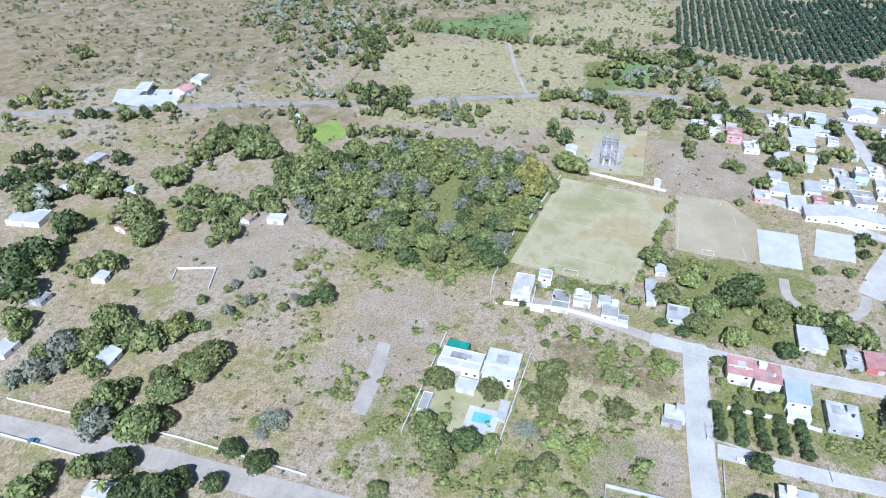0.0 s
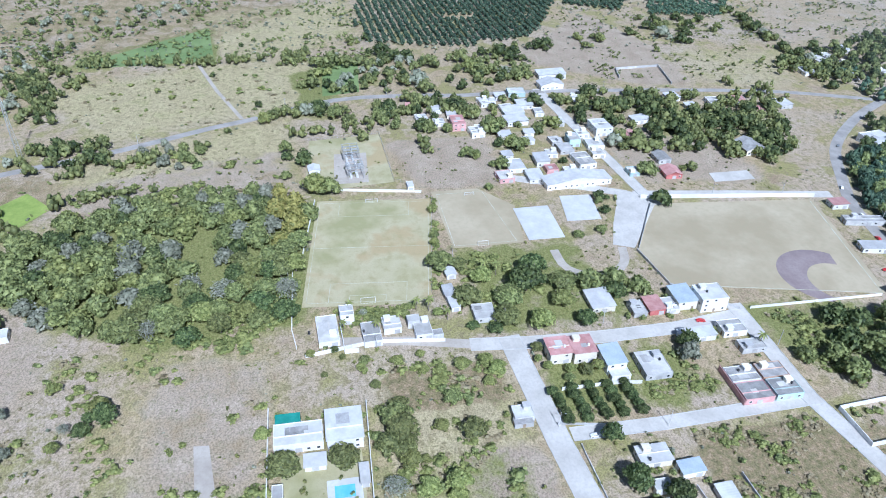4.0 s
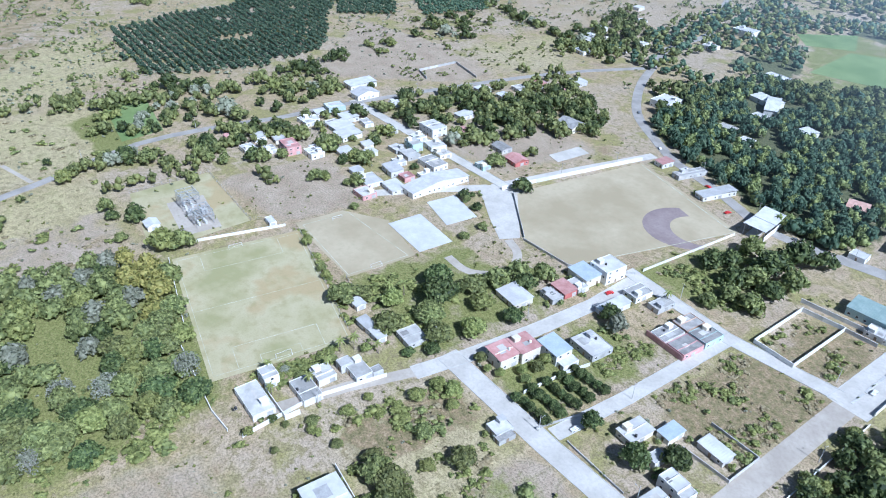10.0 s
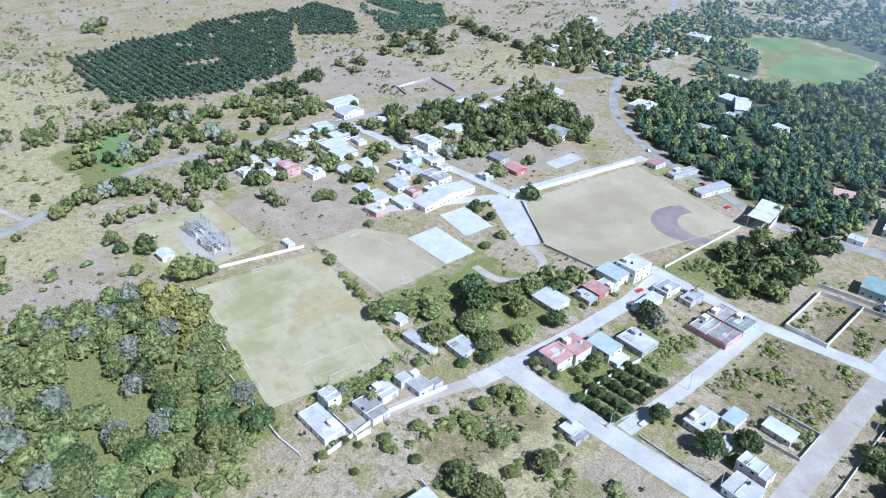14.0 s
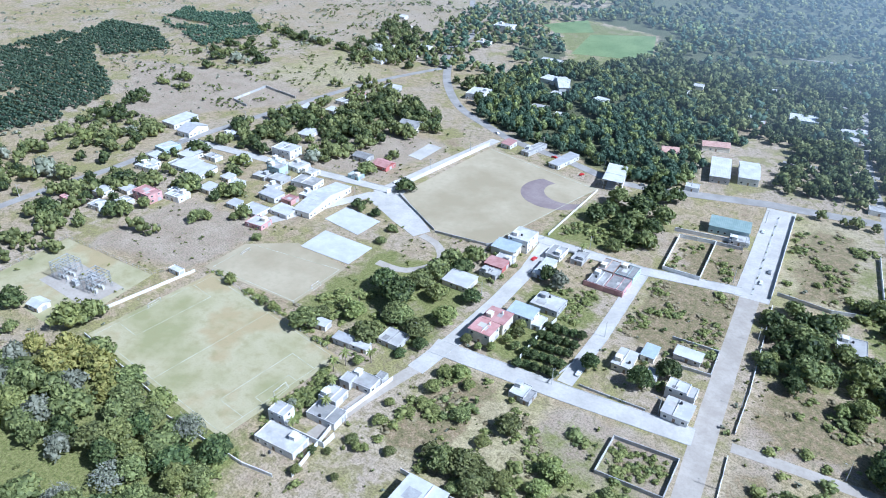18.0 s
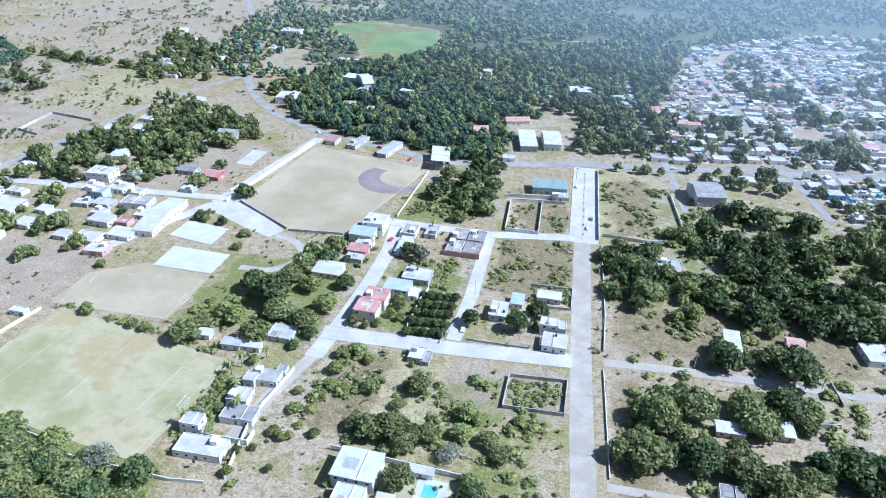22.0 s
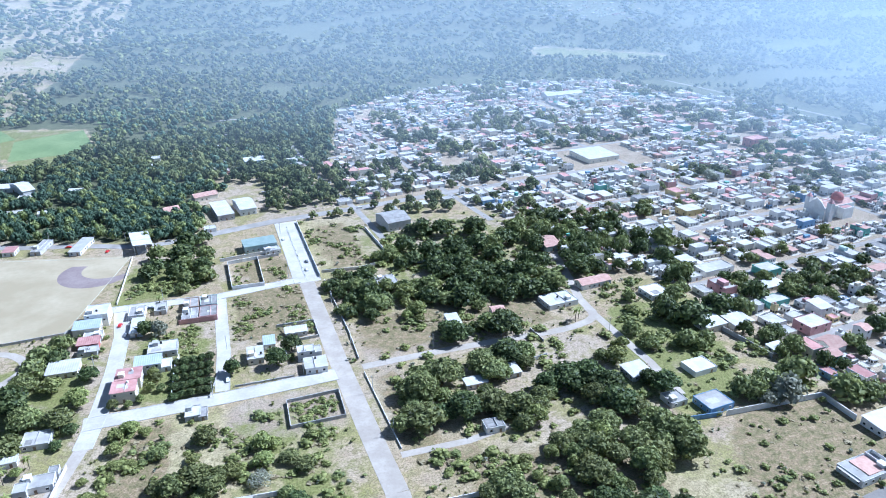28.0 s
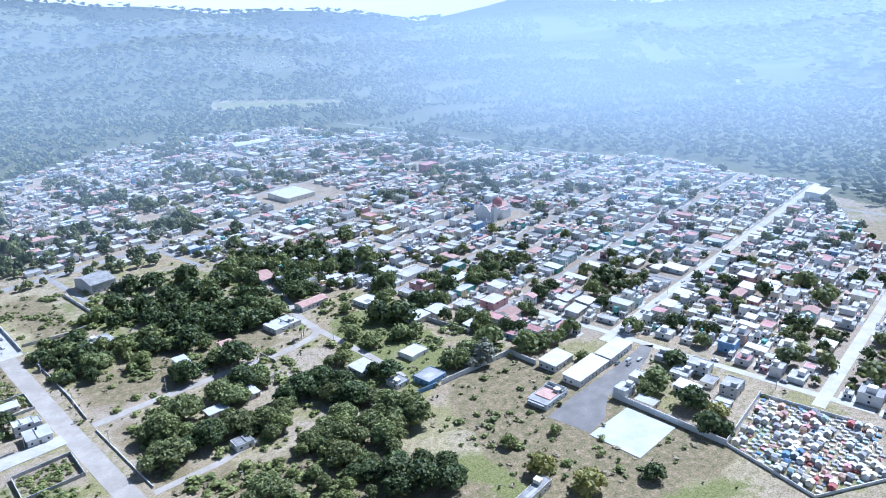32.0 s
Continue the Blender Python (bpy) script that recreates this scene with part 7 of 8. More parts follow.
# cemetery
crnd = random.Random(3)
CEM = [(235, 50), (284, 60), (297, 10), (262, -6), (228, 10)]
TOMBS = {}
for c in ("white", "cream", "grey", "pink", "aqua", "red", "blue", "orange"):
    vs = [(sx * 0.85, sy * 1.3, z) for z in (0,) for sx, sy in ((-1, -1), (1, -1), (1, 1), (-1, 1))]
    TOMBS[c] = (boxes("base", [(-0.9, -1.35, -0.2, 0.9, 1.35, 0.55)], c), boxes("lid", [(-0.75, -1.2, 0.55, 0.75, 1.0, 0.75)], c),
                boxes("headstone", [(-0.6, 1.0, 0.55, 0.6, 1.25, 1.7)], c), hoop("chapel", 2.4, 2.8, -0.2, 2.5, 0.2, c), gable(2.4, 2.8, 2.5, 0.8, 0.2, c, "chapel_roof"))
for i, (x, y) in enumerate(scatter(CEM, 3.7, crnd, 0.2)):
    c = crnd.choices(list(TOMBS), [8, 6, 8, 2, 1.5, 0.6, 1, 1])[0]
    roofed = crnd.random() < 0.33
    t = thing("tomb", pose(x, y, 0, 0, 0, 8 + crnd.uniform(-6, 6) + (90 if crnd.random() < 0.2 else 0)), f"{c} {'roofed chapel' if roofed else 'masonry'} tomb in the crowded cemetery", "tomb", "cemetery tombs")
    base, lid, stone, walls, roof = TOMBS[c]
    if roofed:
        child("chapel", walls, t), child("chapel_roof", roof, t)
    else:
        child("base", base, t), child("lid", lid, t)
        if crnd.random() < 0.6:
            child("headstone", stone, t)
wall_run([(287, 62), (298, 8)], 1.6, "white", "white cemetery wall along the street")
wall_run([(234, 52), (226, 9), (262, -8)], 1.4, "white", "low white cemetery wall")

# more houses, walls and yards
for x, y, w, d, h, wm, rk, rm in ((-119, 704, 12, 12, 3.4, "white", "flat", "roof_white"), (-53, 753, 14, 10, 3.6, "white", "sheet", "metal_white"), (-62, 671, 10, 12, 3.4, "white", "flat", "roof_slab"), (-49, 660, 9, 9, 3.4, "pink", "flat", "roof_slab"),
                                  (-19, 686, 22, 14, 5, "aqua", "sheet", "metal_white"), (18, 667, 12, 24, 4, "white", "sheet", "metal_roof"), (50, 649, 9, 22, 4, "white", "flat", "roof_red"), (-237, 664, 26, 12, 4, "white", "sheet", "metal_white"), (-217, 629, 14, 10, 3.4, "white", "flat", "roof_white"),
                                  (-179, 634, 12, 10, 3.4, "white", "sheet", "metal_white"), (-193, 580, 10, 8, 3.2, "white", "flat", "roof_white"), (-216, 587, 14, 9, 3.4, "cream", "flat", "roof_slab"), (27, 686, 12, 12, 3.4, "orange", "flat", "roof_slab"), (50, 535, 12, 8, 3.4, "white", "flat", "roof_slab"),
                                  (66, 534, 11, 8, 3.6, "white", "flat", "roof_white"), (96, 546, 12, 9, 3.4, "white", "flat", "roof_slab"), (120, 552, 10, 9, 3.4, "cream", "flat", "roof_slab"), (-45, 695, 10, 10, 3.2, "white", "flat", "roof_white"),
                                  (296, 310, 14, 12, 5, "green", "flat", "roof_slab"), (265, 323, 24, 12, 4, "white", "flat", "roof_slab"), (271, 272, 16, 9, 4, "green", "flat", "roof_slab"), (315, 426, 18, 14, 5, "yellow", "flat", "roof_white"), (270, 240, 16, 12, 5.5, "pink", "flat", "roof_slab"),
                                  (217, 258, 14, 11, 4, "cream", "sheet", "metal_white"), (233, 256, 14, 11, 4, "cream", "sheet", "metal_roof"), (235, 226, 9, 6, 3, "white", "sheet", "metal_white"), (185, 222, 14, 11, 3.2, "white", "flat", "roof_white"), (505, 590, 22, 14, 9, "red", "flat", "roof_red"), (498, 668, 14, 12, 8, "pink", "flat", "roof_red"),
                                  (-68, -28, 6, 7, 3, "white", "gable", "metal_white"), (-20, 14, 9, 9, 3, "white", "gable", "metal_white"), (-11, -33, 10, 8, 3, "white", "flat", "roof_white"), (-134, -109, 8, 8, 3, "white", "gable", "metal_white"), (-148, -69, 8, 8, 3, "white", "gable", "metal_white"), (-142, 14, 8, 6, 3, "white", "gable", "roof_tile"),
                                  (-146, 30, 7, 10, 3.4, "white", "flat", "roof_white"), (-103, -105, 14, 20, 3.4, "white", "flat", "roof_white"), (-175, -118, 12, 8, 3, "white", "sheet", "metal_roof"), (-112, -47, 8, 8, 3, "cream", "gable", "roof_tile"), (-293, -130, 12, 12, 4.5, "white", "gable", "roof_red"), (-318, -132, 14, 10, 4.5, "white", "flat", "roof_white"), (-275, -22, 8, 9, 3.4, "white", "flat", "roof_white"),
                                  (80, 560, 11, 9, 3.4, "white", "flat", "roof_slab"), (104, 566, 11, 10, 3.4, "grey", "flat", "roof_slab"), (138, 556, 12, 9, 3.4, "white", "flat", "roof_white"), (130, 575, 11, 10, 3.4, "pink", "flat", "roof_slab"), (-60, 502, 9, 8, 3.2, "white", "flat", "roof_white"), (84, 503, 9, 8, 3.0, "white", "flat", "roof_slab"), (110, 508, 10, 8, 3.0, "cream", "sheet", "metal_roof"), (136, 515, 10, 8, 3.2, "white", "flat", "roof_slab"),
                                  (39, 58, 7, 10, 3, "white", "flat", "roof_white"), (-45, -45, 8, 8, 2.8, "grey", "flat", "roof_dark")):
    house(x, y, w, d, h, 8 if x > -120 and y > 200 else rnd.uniform(-12, 12), wm, rk, rm, 2 if h > 5 else 1, f"{wm} house with a {rm.split('_')[-1]} {'metal' if rk == 'sheet' else 'flat' if rk == 'flat' else 'pitched'} roof among trees", 0.6, "outlying houses", far=True)
can = thing("canopy", pose(-284, -160, 0, 0, 0, 20), "white filling station canopy on columns", "canopy")
child("canopy_roof", boxes("canopy_roof", [(-9, -5, 5, 9, 5, 5.8)], "metal_white"), can)
for sx in (-6, 6):
    for sy in (-3, 3):
        bar("column", (sx, sy, 0), (sx, sy, 5), 0.2, "white", can)
wall_run([(-79, 6), (-88, 3), (-95, 22), (-78, 28)], 1.0, "white", "low white foundation wall in a field")
wall_run([(-20.5, 330), (1, 331), (2, 312), (-18, 310)], 1.6, "grey", "grey block wall round sheds")
wall_run([(-74.5, 349.6), (-53, 349.6)], 3.0, "pink", "tall dull red wall of the corner block")
wall_run([(-52, 290), (-56, 268)], 1.0, "grey", "low garden wall beside the lane")
wall_run([(-44, 274), (-40, 274), (-15, 275)], 1.0, "grey", "low kerb wall in front of houses")
wall_run([(-52, 437), (-10, 444)], 2.4, "white", "white wall behind the teal hall")
wall_run([(98, 252), (116, 256)], 2.0, "grey", "grey block garden wall")
wall_run([(120, 270), (118, 285)], 1.6, "grey", "grey block garden wall")
wall_run([(150, 186), (172, 184.5)], 2.4, "blue", "blue and white terrace wall")
wall_run([(205, 300), (222, 250), (228, 220)], 2.6, "grey", "long grey wall behind gardens")
wall_run([(-262, 188), (-252, 243)], 1.6, "white", "white wall of panels behind the goal")

# ---- town ----
U, V = Vector((math.cos(radians(8.5)), math.sin(radians(8.5)))), Vector((-math.sin(radians(8.5)), math.cos(radians(8.5))))
wrnd = random.Random(5)
STREETS_V, STREETS_U = [-7, 113, 190, 268, 345, 425, 505, 585, 665, 745, 825, 905], [312, 420, 505, 590, 690, 780, 220, 130]
for v in STREETS_V:
    u0, u1 = (300 if v < 190 else 262 if v < 450 else 70), 780 - max(0, v - 300) * 0.25
    line = [U * (u0 + (u1 - u0) * k / 5) + V * (v + (wrnd.uniform(-2.5, 2.5) if v > 190 else 0)) for k in range(6)]
    road("road", [tuple(p) for p in line], 6.5 if v in (-7, 113) else 5.2, "concrete" if v in (-7, 113) else "asphalt", "worn town street between houses", z=0.07)
for u in STREETS_U:
    v0 = -30 if u > 300 else 430
    line = [U * (u + (wrnd.uniform(-2.5, 2.5) if u != 312 else 0)) + V * (v0 + (880 - v0) * k / 6) for k in range(7)]
    road("road", [tuple(p) for p in line], 5.2, "concrete" if u == 312 else "asphalt", "narrow worn town street between houses", z=0.06)
WALLS = ["white"] * 16 + ["cream"] * 9 + ["grey"] * 7 + ["pink", "pink", "orange", "yellow", "aqua", "blue", "green"]
ROOFS = ["roof_slab"] * 11 + ["roof_white"] * 7 + ["metal_roof"] * 3 + ["metal_white"] * 3 + ["roof_tile"] * 3 + ["roof_red"] * 3 + ["roof_dark"] * 2
OPEN = [[(300, 0), (225, 5), (230, 60), (290, 66)], [(400, 360), (460, 365), (455, 420), (395, 415)], [(285, 560), (375, 570), (365, 640), (280, 630)], [(228, 52), (300, 62), (296, 145), (280, 170), (228, 170)]]
NU, NV, V0 = 860, 1180, -90
gu, gv = np.meshgrid(np.arange(NU) + 0.5, np.arange(NV) + 0.5 + V0, indexing="ij")
px, py = gu * U.x + gv * V.x, gu * U.y + gv * V.y
busy = ~inside(px, py, TOWN)
for q in OPEN:
    busy |= inside(px, py, q)
codes = {(i, j) for i, j in TAKEN}
busy |= np.array([(int(a), int(b)) in codes for a, b in zip((px // 2).ravel(), (py // 2).ravel())]).reshape(px.shape)
for x, y, r in ((330, 67, 8), (310, 44, 6), (339, 27, 10), (429, 88, 9), (448, 109, 10), (414, 122, 8), (401, 145, 7), (326, 136, 8), (332, 122, 6), (434, 180, 8), (361, 216, 9), (302, 226, 8)):
    busy[np.hypot(px - x, py - y) < r * 0.55] = True
    tree(x, y, r, r * 1.35, wrnd.choice(["mango", "broad"]), "trees in town gardens")
lots = []


def lot(u, v, w, d):
    """Takes a plot if it is still free."""
    i0, i1, j0, j1 = int(u - w / 2), int(u + w / 2) + 1, int(v - d / 2 - V0), int(v + d / 2 - V0) + 1
    if i0 < 0 or j0 < 0 or i1 >= NU or j1 >= NV or busy[i0:i1, j0:j1].any():
        return False
    busy[i0:i1, j0:j1] = True
    p = U * u + V * v
    lots.append((p.x, p.y, w, d, wrnd.choice([2.8, 3.0, 3.2, 3.4, 3.6, 4.0, 6.0, 6.4])))
    return True


def garden(u, v):
    return noise.noise((u / 70, v / 70, 2.5)) > (0.3 if v < 350 else 0.12 if u > 330 else -0.02)


for v in STREETS_V:
    for side in (-1, 1):
        u = 60.0
        while u < 800:
            w, d = wrnd.uniform(6, 12), wrnd.uniform(8, 17)
            if wrnd.random() < 0.86 and not (garden(u, v) and wrnd.random() < 0.5):
                lot(u + w / 2, v + side * (wrnd.uniform(4.2, 6.0) + d / 2), w, d)
            u += w + wrnd.choice([0.3, 0.6, 1.5, 4.0])
for s in STREETS_U:
    for side in (-1, 1):
        v = -60.0
        while v < 950:
            w, d = wrnd.uniform(8, 16), wrnd.uniform(6, 12)
            if wrnd.random() < 0.84:
                lot(s + side * (wrnd.uniform(4.0, 5.5) + w / 2), v + d / 2, w, d)
            v += d + wrnd.choice([0.3, 0.6, 1.5, 4.0])
for _ in range(16000):
    u, v = wrnd.uniform(40, 800), wrnd.uniform(-60, 1020)
    if not garden(u, v) or wrnd.random() < 0.1:
        lot(u, v, wrnd.uniform(5, 12), wrnd.uniform(5, 13))
for _ in range(26000):
    u, v = wrnd.uniform(40, 800), wrnd.uniform(-60, 1020)
    if not garden(u, v):
        lot(u, v, wrnd.uniform(2.5, 6), wrnd.uniform(2.5, 6))
shade = 0
for _ in range(60000):
    u, v, r = wrnd.uniform(40, 800), wrnd.uniform(-60, 1020), wrnd.uniform(2.8, 7.8)
    i, j, k = int(u), int(v - V0), int(r * 0.5) + 1
    if i > k and j > k and not busy[i - k:i + k, j - k:j + k].any() and shade < 1150 and noise.noise((u / 45, v / 45, 7.5)) > -0.3:
        busy[i - k:i + k, j - k:j + k] = True
        p = U * u + V * v
        tree(p.x, p.y, r, r * wrnd.uniform(1.2, 1.7), wrnd.choices(["mango", "broad", "light", "thin"], [6, 6, 1, 1])[0], "trees in town gardens")
        shade += 1
for _ in range(5000):
    u, v, r = wrnd.uniform(270, 500), wrnd.uniform(-50, 300), wrnd.uniform(3, 7)
    i, j, k = int(u), int(v - V0), 2
    if not busy[i - k:i + k, j - k:j + k].any() and shade < 1240:
        busy[i - k:i + k, j - k:j + k] = True
        p = U * u + V * v
        tree(p.x, p.y, r, r * wrnd.uniform(1.2, 1.6), wrnd.choices(["mango", "broad", "light"], [5, 5, 1])[0], "trees in town gardens")
        shade += 1
lots.sort(key=lambda s: math.hypot(s[0] - 150, s[1] - 60) + (400 if s[2] * s[3] < 40 else 0))
rest, done = {}, 0


def put(key, items, at):
    x, y, c, s = at
    vs, fs = rest.setdefault(key, ([], []))
    for x0, y0, z0, x1, y1, z1 in items:
        k = len(vs)
        vs.extend((x + a * c - b * s, y + a * s + b * c, z) for a, b, z in ((x0, y0, z0), (x1, y0, z0), (x1, y1, z0), (x0, y1, z0), (x0, y0, z1), (x1, y0, z1), (x1, y1, z1), (x0, y1, z1)))
        fs.extend(tuple(i + k for i in f) for f in BOX_F)


hamlet = [(x, y, 10, 9, 3.4) for x, y in scatter([(760, 1720), (1000, 1640), (1060, 1800), (800, 1900)], 34, wrnd)] + [(x, y, 10, 9, 3.4) for x, y in scatter([(900, 700), (1000, 640), (1010, 700)], 30, wrnd)]
for x, y, w, d, h in lots + hamlet:
    wm, rm = wrnd.choice(WALLS), wrnd.choice(ROOFS)
    rk = "sheet" if rm.startswith("metal") else "gable" if rm == "roof_tile" else "flat"
    rot = 8.5 + wrnd.uniform(-2.5, 2.5)
    if done < 130:
        done += 1
        e = house(x, y, w - 0.3, d - 0.3, h, rot, wm, rk, rm, 2 if h > 5 else 1, f"{wm} town house with a {'corrugated metal' if rk == 'sheet' else 'clay tile' if rk == 'gable' else 'flat'} roof", 0.6, "town houses", far=True)
        if rk == "flat" and wrnd.random() < 0.5:
            a, b = wrnd.uniform(-w / 2.4, 0), wrnd.uniform(-d / 2.4, 0)
            child("upper_room", boxes("upper_room", [(a, b, h - 0.4, a + w * 0.4, b + d * 0.4, h + wrnd.uniform(0.7, 2.6))], wrnd.choice(WALLS)), e)
        continue
    base = float(land(np.float64(x), np.float64(y)))
    at = (x, y, math.cos(radians(rot)), math.sin(radians(rot)))
    w, d = w - 0.3, d - 0.3
    put("concrete", [(-w / 2 - 1.4, -d / 2 - 1.8, base - 0.5, w / 2 + 1.4, d / 2 + 1.8, base + 0.13)], at)
    put(wm, ring(w, d, base - 0.3, base + h, 0.2), at)
    put(rm, [(-w / 2 + 0.2, -d / 2 + 0.2, base + h - 0.5, w / 2 - 0.2, d / 2 - 0.2, base + h - 0.25)] if rk == "flat" else [(-w / 2 - 0.3, -d / 2 - 0.3, base + h, w / 2 + 0.3, d / 2 + 0.3, base + h + 0.15)], at)
    if wrnd.random() < 0.45:
        a, b = wrnd.uniform(-w / 2.2, w / 8), wrnd.uniform(-d / 2.2, d / 8)
        put(wrnd.choice(WALLS), [(a, b, base + h - 0.3, a + w / 3, b + d / 3, base + h + wrnd.uniform(0.8, 2.6))], at)
    put("glass", [(k * w / 4 - 0.5, -d / 2 - 0.03, base + 0.9, k * w / 4 + 0.5, -d / 2 + 0.02, base + 2.2) for k in (-1, 0, 1)] + [(-w / 2 - 0.03, k * d / 4 - 0.5, base + 0.9, -w / 2 + 0.02, k * d / 4 + 0.5, base + 2.2) for k in (-1, 1)], at)
town = tagged(new("distant_town"), "crowded flat-roofed houses of the distant town", "town", kind="stuff")
for key, (vs, fs) in rest.items():
    child("yards" if key == "concrete" else "roofs" if key.startswith(("roof", "metal")) else "windows" if key == "glass" else "walls", mesh_of("town_" + key, vs, fs, key), town)


# ---- undergrowth and trees ----
# rough growth on the empty lots: polygon, spacing, smallest and largest, shares of dry, green and bright
BUSH = [crown_arrays(450 + s, 4, 0.58, 44, 0.2) for s in range(6)]
growth = {"weed": [], "leaf_mid": [], "leaf_light": []}
for poly, step, lo, hi, shares in (
        ([(-100, 200), (-70, 196), (-68, 256), (-98, 256)], 3.0, 0.5, 1.9, (3, 4, 3)), ([(-66, 196), (-6, 200), (0, 228), (-48, 254), (-66, 254)], 3.6, 0.5, 1.8, (3, 3, 4)), ([(-44, 320), (0, 324), (-3, 382), (-45, 376)], 2.3, 0.4, 1.2, (6, 1, 2)),
        ([(-26, 392), (-10, 394), (-12, 434), (-26, 432)], 2.6, 0.4, 1.1, (4, 1, 3)), ([(-43, 392), (-29, 392), (-30, 430), (-45, 428)], 4, 0.3, 0.9, (3, 1, 2)), ([(-74, 313), (-56, 313), (-56, 346), (-74, 346)], 2.6, 0.4, 1.1, (2, 2, 5)), ([(-120, 168), (-30, 100), (-30, 150), (-84, 152), (-100, 165)], 4.6, 0.4, 1.5, (3, 3, 3)),
        ([(-172, 152), (-134, 152), (-126, 100), (-118, 165)], 3.2, 0.6, 2.0, (1, 4, 4)), ([(-110, 388), (-60, 394), (-58, 436), (-100, 455)], 3.4, 0.5, 1.7, (2, 4, 3)), ([(36, 140), (100, 130), (100, 200), (160, 190), (160, 300), (40, 330), (28, 300)], 5.6, 0.5, 2.0, (3, 2, 4)), ([(60, 340), (170, 320), (170, 470), (40, 480)], 4.6, 0.6, 2.2, (2, 4, 3)), ([(170, 190), (232, 190), (225, 330), (172, 340)], 4.4, 0.6, 2.2, (2, 4, 4)), ([(20, 285), (60, 286), (140, 288), (140, 300), (22, 322)], 3.6, 0.4, 1.3, (4, 2, 2)),
        ([(28, 205), (50, 208), (40, 272), (24, 270)], 3.8, 0.4, 1.4, (3, 2, 2)), ([(60, 120), (120, 100), (190, 60), (225, 60), (225, 170), (170, 178), (100, 190), (60, 195)], 6.0, 0.4, 1.3, (3, 1, 5)), ([(30, 140), (90, 120), (70, 190), (30, 195)], 3.4, 0.5, 1.9, (3, 3, 3)),
        ([(16, 400), (52, 405), (52, 495), (8, 498)], 3.6, 0.4, 1.5, (4, 3, 2)), ([(-190, 250), (-140, 246), (-135, 300), (-185, 300)], 3.8, 0.5, 1.8, (1, 4, 4)), ([(-130, 60), (-60, 40), (-30, 95), (-120, 120)], 5, 0.4, 1.4, (4, 3, 2)), ([(-66, 100), (-30, 98), (-28, 122), (-70, 121)], 3.4, 0.35, 0.9, (1, 2, 5)),
        ([(-20, 234), (4, 235), (4, 252), (-20, 251)], 2.8, 0.4, 1.0, (2, 2, 5)), ([(-48, 150), (5, 135), (8, 195), (-20, 195)], 3.6, 0.5, 1.8, (2, 3, 5)), ([(-92, 325), (-76, 330), (-78, 346), (-100, 340)], 3, 0.5, 1.6, (1, 3, 4)), ([(-143, 172), (-128, 168), (-132, 236), (-143, 234)], 1.9, 0.5, 1.3, (0, 3, 7)), ([(-150, 232), (-244, 247), (-244, 250), (-150, 236)], 2.0, 0.6, 1.4, (0, 4, 4)), ([(-250, 175), (-190, 166), (-190, 158), (-240, 165)], 2.2, 0.6, 1.6, (1, 2, 6)), ([(-160, 100), (-125, 95), (-130, 160), (-160, 155)], 2.8, 0.6, 1.8, (1, 2, 7)), ([(-262, 20), (-330, 60), (-300, 165), (-270, 160)], 6, 0.5, 2.2, (4, 4, 1)), ([(-520, -10), (-480, 180), (-345, 165), (-390, -10)], 9, 0.5, 1.8, (6, 3, 1))):
    for x, y in scatter(poly, step, frnd, 0.5):
        if noise.noise((x / 16, y / 16, 5)) > 0.16 - 0.2 * frnd.random() and free(x, y):
            r, mat = max(0.65, lo) + (hi - lo) * frnd.random() ** 2, frnd.choices(list(growth), shares)[0]
            if mat == "leaf_mid" and frnd.random() < 0.7:
                mat = "leaf_light"
            r *= 2.1
            growth[mat].append((x, y, r, r * (0.22 if mat == "weed" else 0.62)))
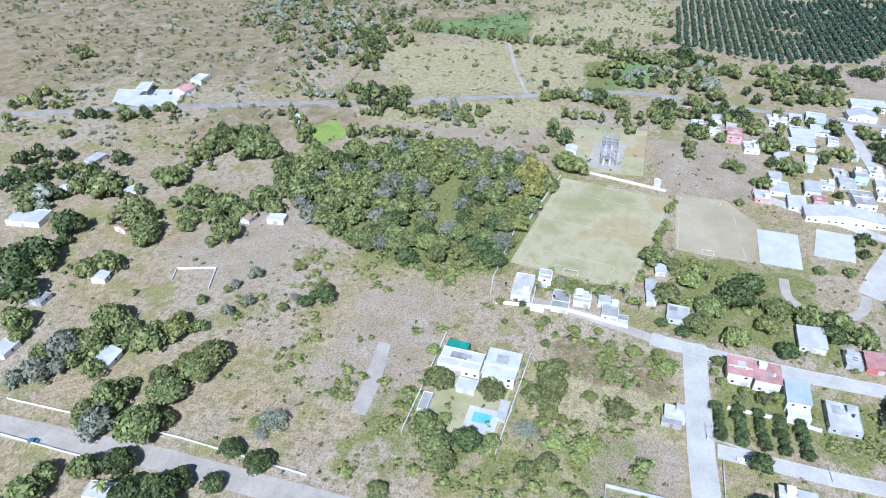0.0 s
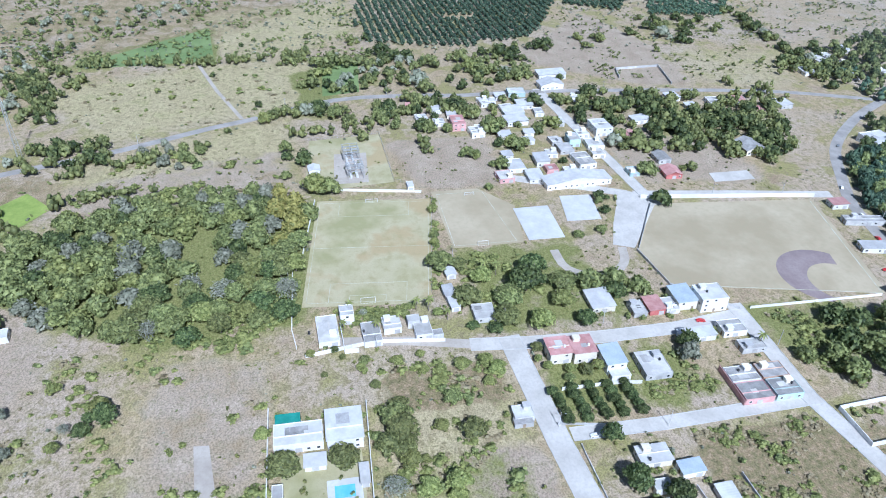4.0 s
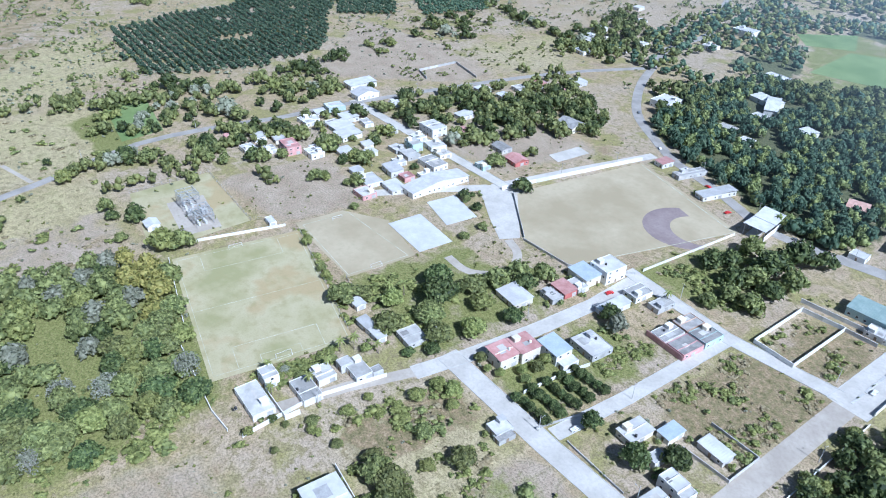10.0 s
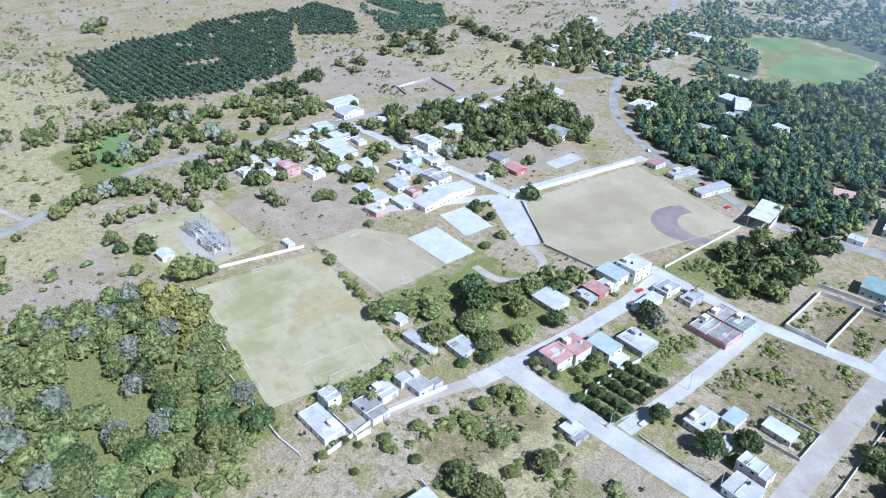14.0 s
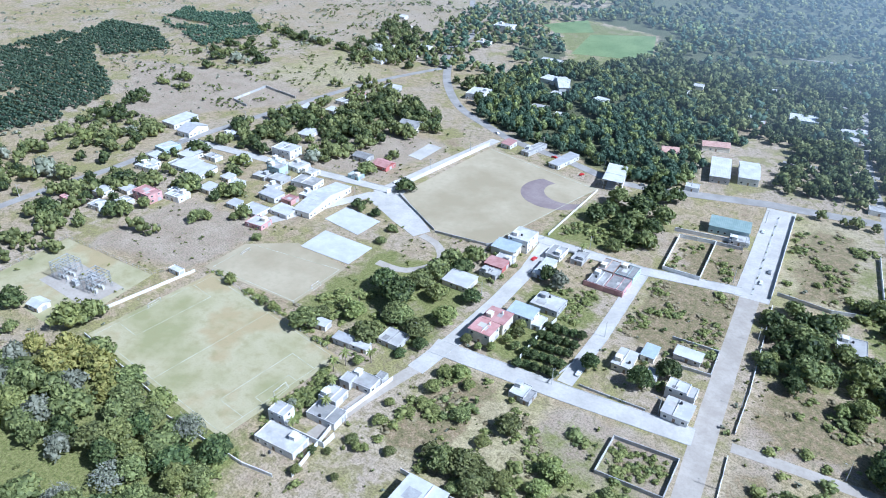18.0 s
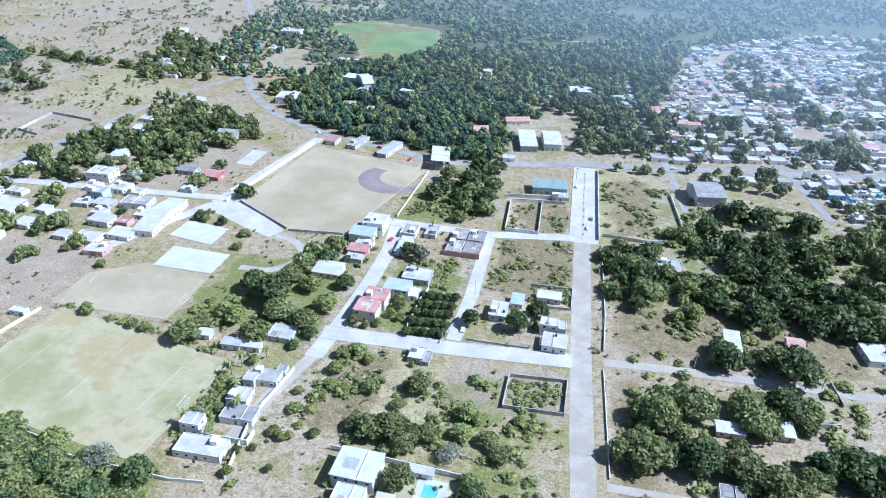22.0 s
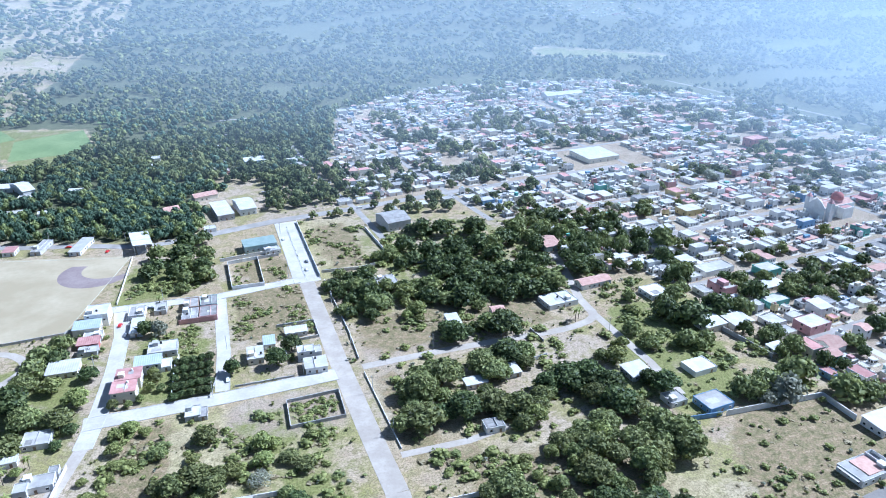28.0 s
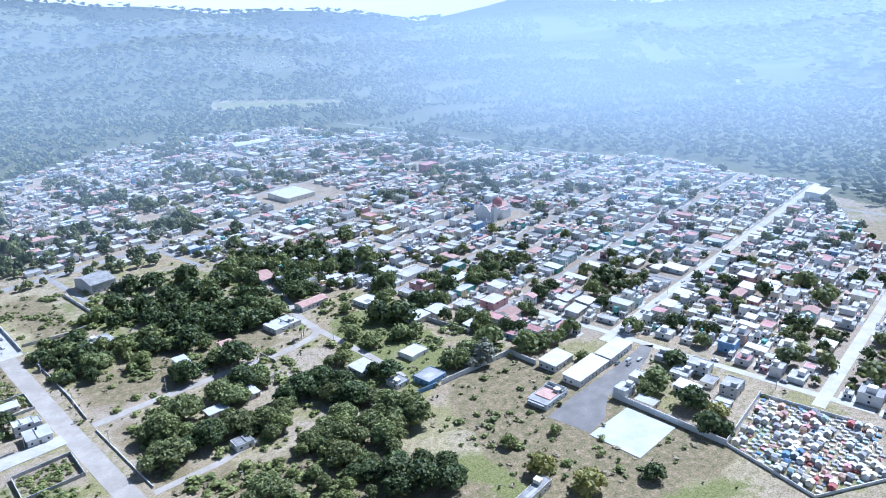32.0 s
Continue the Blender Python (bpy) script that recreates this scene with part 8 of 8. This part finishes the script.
# bushes and small trees round the nearer houses
for x, y, w, d, rot, far in HOMES:
    if not far and -150 < x < 230 and 90 < y < 440:
        for _ in range(7):
            side, along, off = frnd.choice([0, 1, 2, 3]), frnd.uniform(-0.55, 0.55), frnd.uniform(1.2, 3.0)
            a, b = ((along * w, d / 2 + off), (along * w, -d / 2 - off), (w / 2 + off, along * d), (-w / 2 - off, along * d))[side]
            px, py = x + a, y + b
            if free(px, py) and free(px + 1, py) and free(px, py + 1):
                r = frnd.uniform(0.8, 2.0)
                growth[frnd.choices(list(growth), (1, 5, 4))[0]].append((px, py, r, r * 1.3))
for mat, label in (("weed", "tall dry weeds on empty lots"), ("leaf_mid", "green bushes on empty lots"), ("leaf_light", "fresh yellow-green growth on empty lots")):
    stuff("undergrowth", growth[mat], mat, label, "undergrowth", SHRUB if mat == "weed" else BUSH)

# the trees along the near blocks are things of their own, those farther out are joined by kind
HOMESTEADS = ((-275, 584, 17), (-270, 726, 14), (-121, 730, 10), (-226, 656, 16), (-218, 670, 12), (-235, 642, 12), (-237, 664, 17), (-217, 629, 12), (-179, 634, 11), (-193, 580, 10), (-216, 587, 11), (-119, 704, 11), (-92, 555, 11), (-66, 585, 14), (-53, 753, 11), (-19, 686, 15))


def roomy(x, y):
    """True where no house of the woods stands near."""
    return all(math.hypot(x - a, y - b) > r for a, b, r in HOMESTEADS)


woods = [(x, y, frnd.uniform(3.3, 5.4), frnd.uniform(7, 10)) for x, y in scatter(FOREST_NE, 7.2, frnd) if noise.noise((x / 25, y / 25, 3)) > -0.3 and roomy(x, y) and free(x, y)]
WANTED = [w for w in WANTED if (free(w[0], w[1]) or w[5] == "garden shade trees") and roomy(w[0], w[1])]
WANTED.sort(key=lambda w: math.hypot((w[0] + 20) * 0.8, w[1] - 190) - 3 * w[2])
for w in WANTED[:300]:
    plant(*w)
LEAVES = {"mango": "leaf_dark", "broad": "leaf_mid", "light": "leaf_light", "gold": "leaf_gold", "thin": "leaf_grey"}
MEDIUM = [crown_arrays(500 + s, 7, 0.64, 90, 0.13, core=0.82) for s in range(6)]
LEAFY = [crown_arrays(520 + s, 13, 0.68, 420, 0.1, core=0.74, fine=0.86) for s in range(6)]
for kind in KINDS:
    for nearer, crowns in ((True, LEAFY), (False, MEDIUM)):
        some = [w[:4] for i, w in enumerate(WANTED) if i >= 300 and (i < 850) == nearer and w[4] == kind]
        if some:
            stuff("trees", some, LEAVES[kind], "many " + {"mango": "dark mango", "broad": "green shade", "light": "bright young", "gold": "golden", "thin": "half-bare grey"}[kind] + " trees between houses", "trees", crowns)
stuff("mango_wood", woods[::3], "leaf_mid", "paler crowns in the mango wood", "trees", MEDIUM)
# bluish leaf colour in place of mango green, painting haze on the crowns
stuff("mango_wood", [w for i, w in enumerate(woods) if i % 3], "leaf_citrus", "closed dark canopy of mango trees", "trees", MEDIUM)
